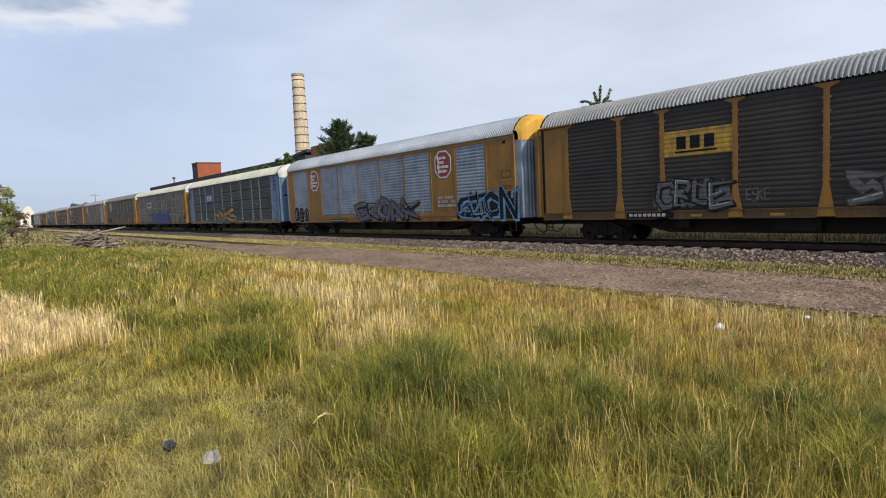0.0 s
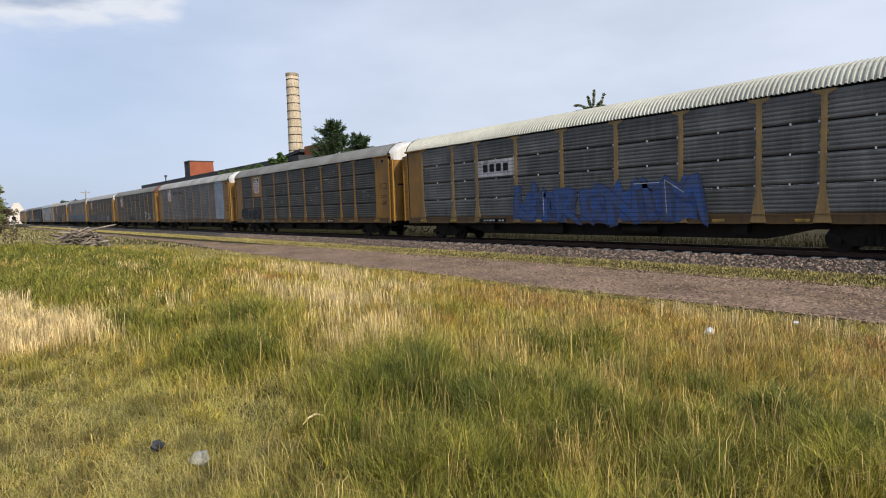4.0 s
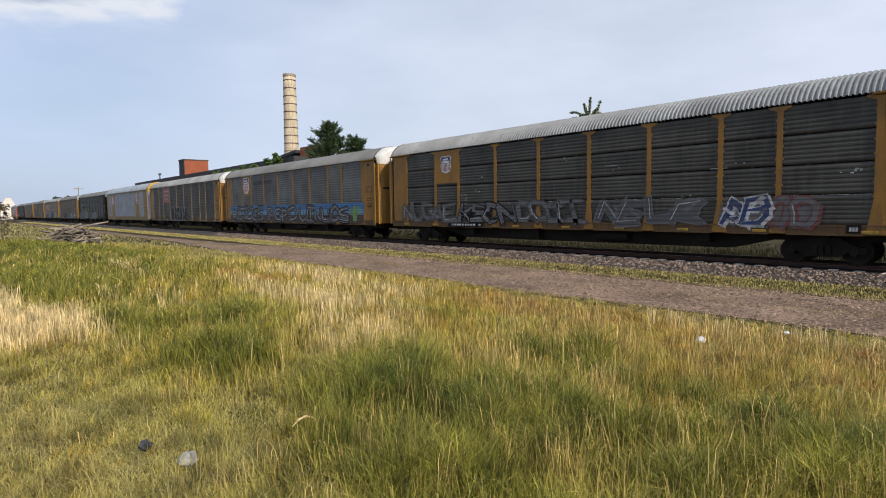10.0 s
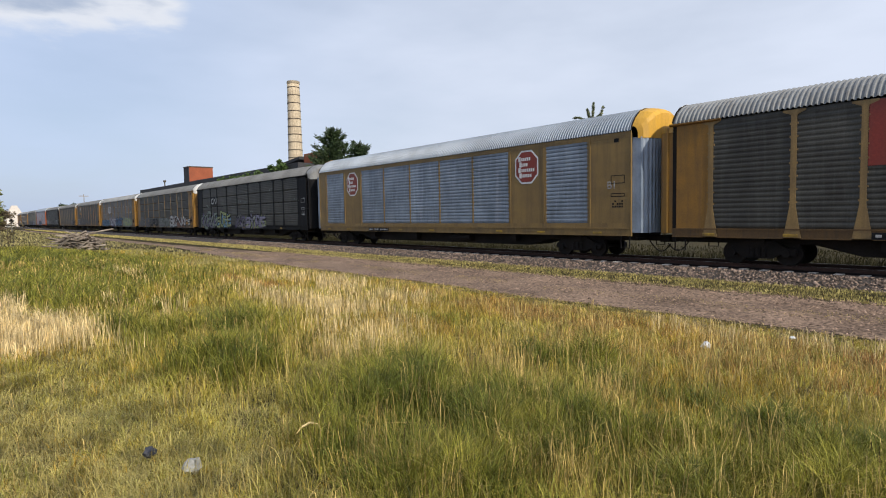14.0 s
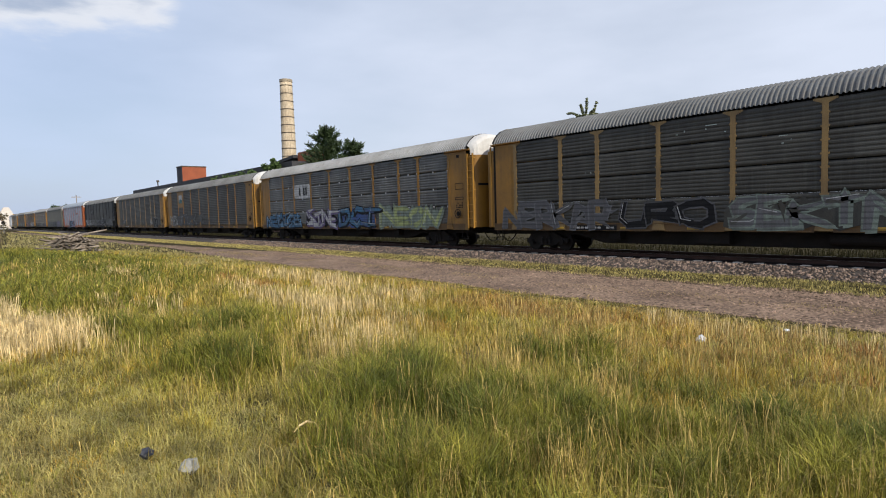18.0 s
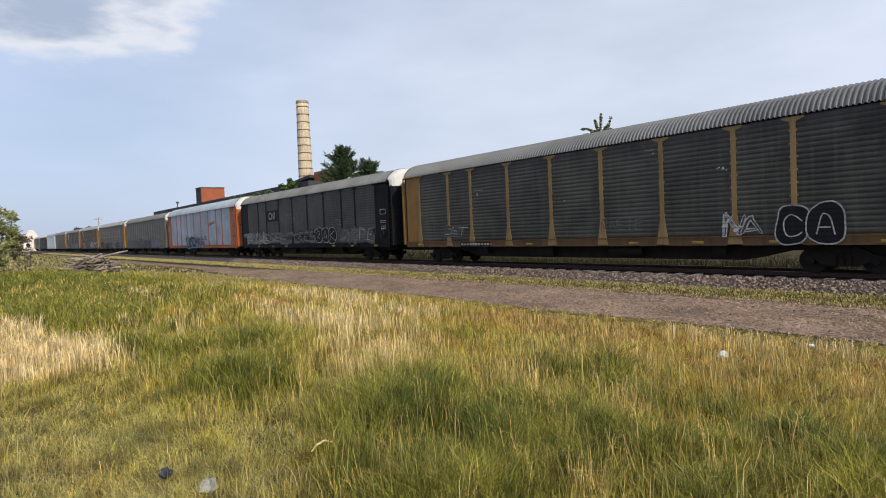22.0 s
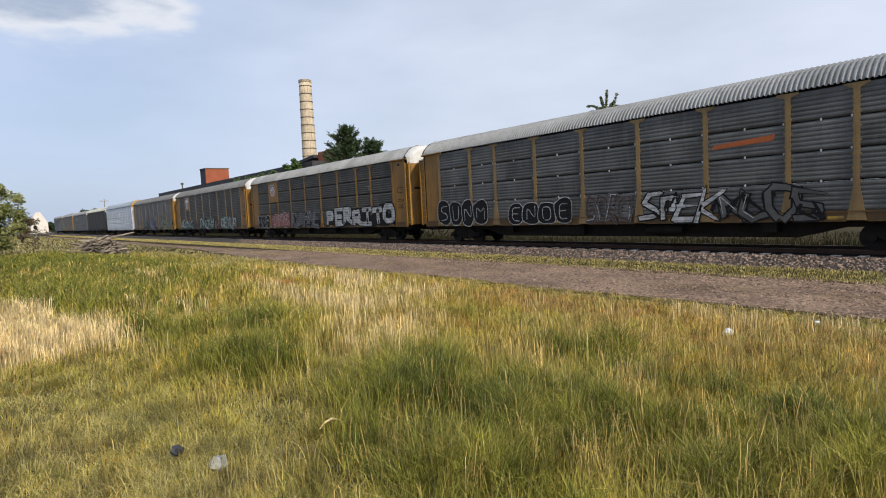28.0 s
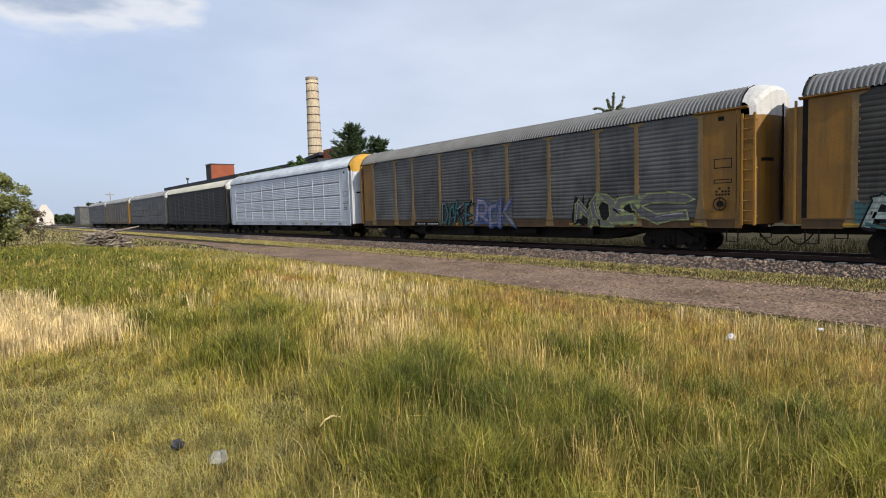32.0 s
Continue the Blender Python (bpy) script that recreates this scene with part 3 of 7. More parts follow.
def end_door_mesh(sign, flute=0.0):
    """One leaf of the end doors at the +x end: a steel sheet that rounds the corner, plain or with upright ribs."""
    bm = bmesh.new()
    n = 34
    rows = [[], []]
    for i in range(n + 1):
        y = 1.46 * (1 - i / n)
        out = 0.28 + 0.52 * max(0.0, 1 - (y / 1.5) ** 3) ** 0.5 - (flute if i % 4 in (2, 3) else 0.0)
        for r, z in zip(rows, (DECK - 0.2, EAVE - 0.3)):
            r.append((HALF - 0.02 + out, sign * y, z))
    for r, z in zip(rows, (DECK - 0.2, EAVE - 0.3)):
        r.insert(0, (HALF - 0.02, sign * 1.46, z))
    sheet(bm, rows)
    return mesh("end_door", bm, M["yellow"])


def door_slot_mesh():
    """The dark slot of the door lock, and the locking bar between the leaves."""
    bm = bmesh.new()
    ys_ = [-1.28 + 0.06 * i for i in range(11)]
    sheet(bm, [[(HALF + 0.275 + 0.52 * (1 - (abs(y) / 1.5) ** 3) ** 0.5, y, z) for y in ys_] for z in (3.32, 3.44)])
    rod(bm, (HALF + 0.81, 0, DECK - 0.1), (HALF + 0.81, 0, EAVE + 0.1), 0.035, 6)
    return mesh("door_lock", bm, M["under"])


def panel_mesh(w, h, ribs=15):
    """A steel side screen with ribs along it; its middle of the lower edge is the origin."""
    bm = bmesh.new()
    rows = []
    z0 = 0.03
    p = (h - 0.06) / ribs
    prof = [(0.0, -0.0)]
    for i in range(ribs):
        z = z0 + i * p
        if ribs == 20:      # bright sheets with open slots between their ribs
            prof += [(z, 0.02), (z + 0.15 * p, 0.02), (z + 0.17 * p, -0.028), (z + 0.55 * p, -0.034), (z + 0.97 * p, -0.024)]
        else:
            prof += [(z, -0.017), (z + 0.24 * p, -0.03), (z + 0.60 * p, -0.03), (z + 0.84 * p, -0.017)]
    prof += [(h - 0.03, -0.005), (h, 0.0)]
    for z, y in prof:
        rows.append([(-w / 2, y, z), (w / 2, y, z)])
    sheet(bm, rows)
    return mesh("screen_panel", bm, M["grey"])


def post_mesh(flare):
    """A side post with a flared foot and a bracket under the eaves; its foot is on the deck line."""
    bm = bmesh.new()
    h = EAVE - SILL - 0.06
    a = 0.085
    if flare:
        plate(bm, [(-0.27, 0.0), (0.27, 0.0), (0.23, 0.22), (a + 0.02, 1.0), (a, 1.15), (a, h - 0.24), (0.1, h - 0.16), (0.34, h - 0.06), (0.34, h), (-0.34, h),
                   (-0.34, h - 0.06), (-0.1, h - 0.16), (-a, h - 0.24), (-a, 1.15), (-a - 0.02, 1.0), (-0.23, 0.22)], -0.040, -0.02)
    else:
        a = 0.05
        plate(bm, [(-a, 0.3), (a, 0.3), (a, h), (-a, h)], -0.040, -0.03)
    box(bm, -a, a, -0.03, 0.04, 0.3, h)
    for i in range(7):
        for k in (-1, 1):
            box(bm, k * (a + 0.02) - 0.022, k * (a + 0.02) + 0.022, -0.036, -0.01, 1.2 + 0.43 * i, 1.26 + 0.43 * i)
    return mesh("post", bm, M["yellow"])


def end_panel_mesh(w):
    """A plain framed steel sheet at the end of a side."""
    bm = bmesh.new()
    h = EAVE - SILL - 0.06
    box(bm, -w / 2 + 0.16, w / 2 - 0.02, -0.02, 0.05, 0.3, h)
    return mesh("end_panel", bm, M["yellow"])


def corner_post_mesh():
    bm = bmesh.new()
    h = EAVE - SILL - 0.06
    plate(bm, [(-0.12, 0.0), (0.12, 0.0), (0.09, 0.5), (0.06, 0.9), (0.06, h), (-0.06, h), (-0.06, 0.9), (-0.09, 0.5)], -0.055, -0.02)
    return mesh("corner_post", bm, M["yellow"])


def door_gap_mesh():
    """A near-black strip that paints the shade in the gap between the end sheet and the door."""
    bm = bmesh.new()
    box(bm, -0.13, 0.12, 0.01, 0.05, 0.3, EAVE - SILL - 0.08)
    return mesh("door_gap", bm, M["under"])


def door_edge_mesh():
    """The folded edge of the end door, seen beside the end sheet."""
    bm = bmesh.new()
    box(bm, -0.035, 0.035, -0.03, 0.03, 0.15, EAVE - SILL - 0.1)
    return mesh("door_edge", bm, M["yellow"])


def eaves_bracket_mesh():
    """The ledge over the end sheet that carries the ladder's top."""
    bm = bmesh.new()
    h = EAVE - SILL - 0.06
    prism(bm, ((-0.13, h - 0.0), (-0.02, h - 0.05), (-0.02, h + 0.045), (-0.13, h + 0.045)), -0.75, 1.15)
    return mesh("eaves_bracket", bm, M["yellow"])


def ladder_mesh():
    bm = bmesh.new()
    for x in (-0.21, 0.21):
        box(bm, x - 0.034, x + 0.034, -0.05, 0.02, 0.0, 3.95)
    for i in range(11):
        rod(bm, (-0.2, -0.015, 0.16 + 0.36 * i), (0.2, -0.015, 0.16 + 0.36 * i), 0.022, 6)
    for z in (0.3, 2.0, 3.7):
        box(bm, -0.25, -0.2, -0.02, 0.16, z, z + 0.05)
        box(bm, 0.2, 0.25, -0.02, 0.16, z, z + 0.05)
    return mesh("ladder", bm, M["yellow"])


def sill_mesh():
    """The side sill: a channel with a ledge along its top and its foot."""
    bm = bmesh.new()
    w = -WIDE
    prism(bm, ((w + 0.08, SILL), (w - 0.04, SILL), (w - 0.04, SILL + 0.04), (w - 0.01, SILL + 0.04), (w - 0.01, DECK - 0.05), (w - 0.05, DECK - 0.05), (w - 0.05, DECK), (w + 0.08, DECK)), -HALF, HALF)
    return mesh("side_sill", bm, M["yellow"])


def underframe_mesh():
    bm = bmesh.new()
    box(bm, -HALF, HALF, -WIDE + 0.081, WIDE - 0.081, DECK - 0.12, DECK)
    plate(bm, [(-HALF, 0.75), (-8.4, 0.75), (-7.0, 0.40), (7.0, 0.40), (8.4, 0.75), (HALF, 0.75), (HALF, 1.17), (-HALF, 1.17)], -0.9, 0.9)
    for i in range(17):
        x = -HALF + 0.5 + i * (2 * HALF - 1.0) / 16
        box(bm, x - 0.05, x + 0.05, -WIDE + 0.09, WIDE - 0.09, 0.98, 1.17)
    box(bm, -3.0, -1.6, -1.25, -0.89, 0.5, 0.98)
    rod(bm, (1.5, -1.1, 0.72), (3.1, -1.1, 0.72), 0.2, 12)
    for x in (-6.5, 6.0):
        box(bm, x, x + 0.5, -1.3, -0.89, 0.6, 0.98)
    return mesh("underframe", bm, M["under"])


def truck_mesh():
    """The side frames, springs and bolster of a two-axle truck."""
    bm = bmesh.new()
    for y in (-1.0, 1.0):
        plate(bm, [(-1.2, 0.36), (-1.2, 0.56), (-0.95, 0.60), (-0.45, 0.86), (0.45, 0.86), (0.95, 0.60), (1.2, 0.56), (1.2, 0.36), (0.95, 0.34), (0.75, 0.42),
                   (0.45, 0.24), (-0.45, 0.24), (-0.75, 0.42), (-0.95, 0.34)][::-1], y - 0.07, y + 0.07)
        for x in (-0.2, 0.0, 0.2):
            rod(bm, (x, y - 0.09, 0.3), (x, y - 0.09, 0.6), 0.075, 8)
        for x in (-0.889, 0.889):
            rod(bm, (x, y - 0.14, 0.42), (x, y + 0.14, 0.42), 0.13, 10)
    box(bm, -0.22, 0.22, -1.1, 1.1, 0.5, 0.92)
    return mesh("truck_frame", bm, M["under"])


def wheelset_mesh():
    bm = bmesh.new()
    rod(bm, (0, -1.05, 0), (0, 1.05, 0), 0.075, 10)
    for k in (-1, 1):
        y = 0.75 * k
        rod(bm, (0, y - 0.065, 0), (0, y + 0.065, 0), 0.42, 28)
        rod(bm, (0, y - k * 0.065, 0), (0, y - k * 0.095, 0), 0.445, 28)
        rod(bm, (0, y + k * 0.064, 0), (0, y + k * 0.11, 0), 0.13, 12)
        for i in range(6):
            a = i * math.tau / 6
            rod(bm, (0.26 * math.cos(a), y + k * 0.06, 0.26 * math.sin(a)), (0.26 * math.cos(a), y + k * 0.075, 0.26 * math.sin(a)), 0.035, 6)
    return mesh("wheelset", bm, M["wheel"])


def coupler_mesh():
    """A knuckle coupler and its hanging air hose, at the +x end."""
    bm = bmesh.new()
    box(bm, HALF - 0.1, HALF + 0.62, -0.1, 0.1, 0.72, 0.94)
    box(bm, HALF + 0.55, HALF + 0.98, -0.16, 0.06, 0.68, 0.98)
    box(bm, HALF + 0.80, HALF + 0.98, 0.06, 0.17, 0.70, 0.96)
    pts = [(HALF + 0.2, -0.45, 0.9)] + [(HALF + 0.25 + 0.11 * i, -0.45 + 0.04 * i, 0.72 - 0.42 * math.sin(i / 7 * math.pi * 0.92)) for i in range(8)]
    for p, q in zip(pts, pts[1:]):
        rod(bm, p, q, 0.028, 6)
    rod(bm, (HALF + 0.1, -1.35, 0.88), (HALF + 0.1, 0.3, 0.80), 0.02, 6)
    return mesh("coupler", bm, M["under"])


def step_mesh():
    bm = bmesh.new()
    for x in (-0.2, 0.2):
        box(bm, x - 0.02, x + 0.02, -0.03, 0.0, 0.45, SILL + 0.2)
    box(bm, -0.2, 0.2, -0.05, 0.02, 0.45, 0.48)
    return mesh("stirrup_step", bm, M["under"])


def eaves_mesh():
    bm = bmesh.new()
    box(bm, -HALF + 0.01, HALF - 0.01, -WIDE - 0.034, -WIDE + 0.04, EAVE - 0.24, EAVE - 0.025)
    return mesh("eaves_rail", bm, M["yellow"])


def roof_seam_mesh(taller=0.0):
    """A raised dark strip that stands for the gap between the roof and the hood."""
    bm = bmesh.new()
    sheet(bm, [[(HALF + u, y * 1.01, roof_height(y, taller) + k) for y in ROOF_Y] for u, k in ((-0.035, 0.0), (-0.03, 0.045), (0.02, 0.05), (0.03, 0.0))])
    return mesh("roof_seam", bm, M["under"])


def tab_mesh():
    bm = bmesh.new()
    box(bm, -0.022, 0.022, -0.03, 0.02, -0.04, 0.04)
    return mesh("tab", bm, M["tab"])


CARMESH = dict(seam=roof_seam_mesh(), tallseam=roof_seam_mesh(0.14), tab=tab_mesh(), roof=roof_mesh(), hood=hood_mesh(), tallroof=roof_mesh(0.14), tallhood=hood_mesh(0.14), rearhood=hood_mesh(0.0, 0.02), tallrearhood=hood_mesh(0.14, 0.02), lock=door_slot_mesh(), flute1=end_door_mesh(-1, 0.04), flute2=end_door_mesh(1, 0.04), door1=end_door_mesh(-1), door2=end_door_mesh(1), post=post_mesh(True), slim=post_mesh(False),
               sill=sill_mesh(), frame=underframe_mesh(), truck=truck_mesh(), wheelset=wheelset_mesh(), coupler=coupler_mesh(), ladder=ladder_mesh(),
               step=step_mesh(), edge=door_edge_mesh(), gap=door_gap_mesh(), corner=corner_post_mesh(), bracket=eaves_bracket_mesh(), eaves=eaves_mesh(), endslim=end_panel_mesh(HALF - 12.3), end=end_panel_mesh(HALF - POSTS[4]))
PANELS = {}


def panel(w, h, ribs):
    key = (round(w, 2), round(h, 2), ribs)
    if key not in PANELS:
        PANELS[key] = panel_mesh(*key)
    return PANELS[key]


wheelsets = []   # (car number, wheelset, its place in the truck)
TURN = Matrix.Rotation(math.pi, 4, "Z")


SHEETS = ((-13.0, -12.0, 0), (-12.0, -9.4, 1), (-9.4, -7.3, 0), (-7.3, -4.65, 1), (-4.65, -1.9, 1), (-1.9, 0.87, 1), (0.87, 3.6, 1), (3.6, 6.35, 1), (6.35, 8.5, 0),
          (8.5, 11.0, 1), (11.0, 13.0, 0))
SHEETMESH = {}


def sheet_mesh(w):
    """A plain upright steel sheet from sill to eaves, with a turned edge."""
    key = round(w, 2)
    if key not in SHEETMESH:
        bm = bmesh.new()
        box(bm, -w / 2, w / 2, -0.02, 0.05, DECK - SILL, EAVE - SILL - 0.02)
        for k in (-1, 1):
            box(bm, k * (w / 2 - 0.02) - 0.02, k * (w / 2 - 0.02) + 0.02, -0.045, -0.02, DECK - SILL, EAVE - SILL - 0.02)
        SHEETMESH[key] = mesh("side_sheet", bm, M["yellow"])
    return SHEETMESH[key]


def build_side(car, turn, look_of, stacked):
    """One long side: sill, posts, screens, end sheets, ladder."""
    shared("side_sill", CARMESH["sill"], car, look_of["sill"], turn)
    h = EAVE - DECK - 0.05
    frame_kind = look_of.get("frame", "posts")
    for x in (-HALF + 0.3, HALF - 0.3):
        shared("stirrup_step", CARMESH["step"], car, M["under"], turn @ pose(x, -WIDE + 0.05, 0))
    if frame_kind == "sheets":
        for a, b, screen in SHEETS:
            if screen:
                shared("screen_panel", panel(b - a - 0.02, h - 0.32, 20), car, look_of["panel"], turn @ pose((a + b) / 2, -WIDE + 0.014, DECK + 0.2))
                for k in ((a, b) if not (b, 1) in [(q[0], q[2]) for q in SHEETS] else (a,)):
                    shared("post", CARMESH["slim"], car, look_of["post"], turn @ pose(k + (0.06 if k == a else -0.06), -WIDE + 0.008, SILL))
            else:
                shared("side_sheet", sheet_mesh(b - a), car, look_of["post"], turn @ pose((a + b) / 2, -WIDE, SILL))
        shared("eaves_rail", CARMESH["eaves"], car, look_of["post"], turn)
        shared("eaves_rail", CARMESH["eaves"], car, look_of["post"], turn @ pose(0, 0, DECK - EAVE + 0.22))
        return
    if frame_kind == "ribs":
        edges = [-12.3 + 24.6 * k / 17 for k in range(18)]
    else:
        edges = sorted([-p for p in POSTS] + list(POSTS))
    slim = look_of.get("slim") or frame_kind == "ribs"
    for x in edges:
        shared("post", CARMESH["slim" if slim else "post"], car, look_of["post"], turn @ pose(x, -WIDE + (0.008 if slim else 0), SILL))
    for a, b in zip(edges, edges[1:]):
        if stacked:
            q = h / 4
            for k in range(4):
                shared("screen_panel", panel(b - a - 0.02, q - 0.045, 6), car, look_of["panel"], turn @ pose((a + b) / 2, -WIDE + 0.014, DECK + 0.01 + k * q))
                if k and turn is not TURN and not slim and look_of["panel"] == M["grey"]:
                    for x in ((a + b) / 2, b - 0.13):
                        shared("tab", CARMESH["tab"], car, M["tab"], pose(x, -WIDE, DECK - 0.01 + k * q))
        else:
            new_bay = look_of.get("new_bay") and a == edges[-2]
            shared("screen_panel", panel(b - a - 0.02, h, 20 if look_of["panel"] in (M["silver"], M["silver_clean"]) or new_bay else 22), car, M["silver"] if new_bay else look_of["panel"], turn @ pose((a + b) / 2, -WIDE + 0.014, DECK + 0.01))
    w = HALF - edges[-1]
    # yellow ends get the lighter yellow, coloured as sunlit, on ladders and door edges
    rungs = M["ladder"] if look_of["end"] == M["yellow"] else look_of["end"]
    for k in (-1, 1):
        shared("end_panel", CARMESH["end" if w > 1.2 else "endslim"], car, look_of["end"], turn @ pose(k * (edges[-1] + w / 2) - (0.14 if k > 0 else 0.0), -WIDE, SILL))
        if k > 0:
            shared("corner_post", CARMESH["corner"], car, look_of["end"], turn @ pose(HALF - 0.06, -WIDE, SILL))
        else:
            shared("door_gap", CARMESH["gap"], car, M["under"], turn @ pose(-HALF + 0.12, -WIDE, SILL))
    if not slim:
        for k in (-1, 1):
            shared("eaves_bracket", CARMESH["bracket"], car, look_of["end"], turn @ pose(k * (HALF - 0.9) - (0.25 if k < 0 else 0.0), -WIDE, SILL))
    shared("ladder", CARMESH["ladder"], car, rungs, turn @ pose(HALF + 0.27, -WIDE - 0.03, SILL + 0.1))
    if look_of.get("rear_ladder") and not slim:
        shared("ladder", CARMESH["ladder"], car, rungs, turn @ pose(-HALF - 0.2, -WIDE + 0.04, SILL + 0.1))
    elif not slim:
        shared("door_edge", CARMESH["edge"], car, rungs, turn @ pose(-HALF - 0.22, -WIDE + 0.03, SILL))


def build_car(i, look_of):
    """A closed two-storey car carrier wagon with its two trucks."""
    car = thing("autorack_wagon", Matrix.Identity(4), look_of["label"], "railway wagon", "wagons of the train")
    tall = "tall" if look_of.get("frame") == "sheets" or look_of.get("tall") else ""
    shared("roof", CARMESH[tall + "roof"], car, look_of["roof"])
    shared("underframe", CARMESH["frame"], car, M["under"])
    for turn in (Matrix.Identity(4), TURN):
        build_side(car, turn, look_of, look_of.get("stacked", False))
        shared("end_hood", CARMESH[tall + ("hood" if turn is not TURN else "rearhood")], car, look_of["hood"], turn)
        shared("roof_seam", CARMESH[tall + "seam"], car, M["under"], turn)
        if "door" not in look_of and turn is not TURN:
            shared("door_lock", CARMESH["lock"], car, M["under"], turn)
        for leaf in (("door1", "door2") if "door" not in look_of else ("flute1", "flute2")):
            shared("end_door", CARMESH[leaf], car, look_of["end"] if "door" not in look_of else look_of["door"], turn)
        shared("coupler", CARMESH["coupler"], car, M["under"], turn)
    for x in (-10.05, 10.05):
        truck = shared("truck", CARMESH["truck"], car, M["under"], pose(x, 0, 0))
        for wx in (-0.889, 0.889):
            ws = shared("wheelset", CARMESH["wheelset"], truck, M["wheel"], pose(wx, 0, 0.42))
            wheelsets.append((i, ws, wx))
    return car



# ---------------------------------------------------------------- paint and lettering on the sides
def spray(name, c):
    dull = tuple((0.85 if max(c) - min(c) > 0.09 else 0.62) * v for v in c)
    faint = max(c) < 0.06
    worn = tuple((0.8 * v if faint else 0.45 * v + 0.035) for v in dull)
    M[name] = surface("sprayed_" + name, dull, worn, 2.6, 0.9, 24.0, 0.2, 0.6, 0.0, 0.03, (0.02, 0.018, 0.016) if faint else (0.06, 0.053, 0.046), 0.55, spec=0.15 if faint else 0.35, ribs=1.78)


for nm, c in dict(chalk=(0.82, 0.82, 0.80), ink=(0.016, 0.016, 0.018), ash=(0.19, 0.19, 0.20), navy=(0.02, 0.05, 0.16), azure=(0.025, 0.085, 0.29), sky=(0.16, 0.38, 0.62),
                  teal=(0.03, 0.16, 0.17), deepteal=(0.012, 0.045, 0.055), lime=(0.36, 0.42, 0.16), sage=(0.30, 0.37, 0.30), amber=(0.58, 0.27, 0.02), rust=(0.24, 0.07, 0.03),
                  maroon=(0.17, 0.045, 0.04), red=(0.40, 0.045, 0.03), lilac=(0.27, 0.25, 0.36), purple=(0.14, 0.10, 0.24), pink=(0.50, 0.20, 0.22), mint=(0.45, 0.54, 0.48),
                  umber=(0.10, 0.05, 0.03), gold=(0.60, 0.36, 0.03), cyan=(0.03, 0.155, 0.30), bandblue=(0.045, 0.20, 0.46), slate=(0.115, 0.115, 0.125), cactus=(0.22, 0.40, 0.10)).items():
    spray(nm, c)
for nm, c in dict(enamel=(0.85, 0.85, 0.83), enamel_blue=(0.022, 0.045, 0.19), enamel_red=(0.20, 0.035, 0.035), enamel_sign=(0.27, 0.035, 0.02)).items():
    M[nm] = paint(nm + "_paint", tuple(0.75 * v for v in c), 0.35, 0.45)

GLYPHS = {"H": "00 04/40 44/02 42", "A": "00 13 24 33 40/11 31", "B": "00 04 34 43 32 02/32 41 30 00", "C": "41 30 10 01 03 14 34 43", "D": "00 04 24 42 20 00", "E": "40 00 04 44/02 32",
          "G": "32 42 40 10 01 03 14 44", "I": "20 24/04 44/00 40", "K": "00 04/02 44/02 40", "M": "00 04 22 44 40", "N": "00 04 40 44", "O": "10 01 03 14 34 43 41 30 10",
          "P": "00 04 34 33 32 02", "R": "00 04 34 33 32 02 40", "S": "00 30 41 32 12 03 14 44", "T": "20 24/04 44", "U": "04 01 10 30 41 44", "W": "04 10 23 30 44",
          "Y": "04 22 44/22 20", "Z": "04 44 00 40", "X": "00 44/04 40"}
FRONT = -WIDE - 0.058     # where paint lies, just proud of screens and sills


def curved(pts):
    """The stroke with its corners cut twice, so that it bends as a spray can moves."""
    for _ in range(2):
        out = [pts[0]]
        for (ax, az), (bx, bz) in zip(pts, pts[1:]):
            out += [(0.78 * ax + 0.22 * bx, 0.78 * az + 0.22 * bz), (0.22 * ax + 0.78 * bx, 0.22 * az + 0.78 * bz)]
        pts = out + [pts[-1]]
    return pts


def ribbon(bm, pts, w, y, slot, rng=None):
    """A painted stroke along (x, z) points, each piece a hair prouder than the last; with rng its width swells and thins."""
    n = len(pts)
    wave = (rng.uniform(0, 6), rng.uniform(0.15, 0.3)) if rng else (0.0, 0.0)
    for i, ((ax, az), (bx, bz)) in enumerate(zip(pts, pts[1:])):
        d = math.hypot(bx - ax, bz - az) or 1e-6
        ww = w * (1 + wave[1] * math.sin(wave[0] + 5.0 * i / n))
        tx, tz = (bx - ax) / d, (bz - az) / d
        nx, nz = -tz * ww / 2, tx * ww / 2
        ex, ez = tx * ww * 0.36, tz * ww * 0.36
        yy = y - 0.00003 * (i % 40)
        f = bm.faces.new([bm.verts.new((x, yy, z)) for x, z in ((ax - nx - ex * 0.4, az - nz - ez * 0.4), (ax - ex, az - ez), (ax + nx - ex * 0.4, az + nz - ez * 0.4),
                                                               (bx + nx + ex * 0.4, bz + nz + ez * 0.4), (bx + ex, bz + ez), (bx - nx + ex * 0.4, bz - nz + ez * 0.4))])
        f.material_index = slot


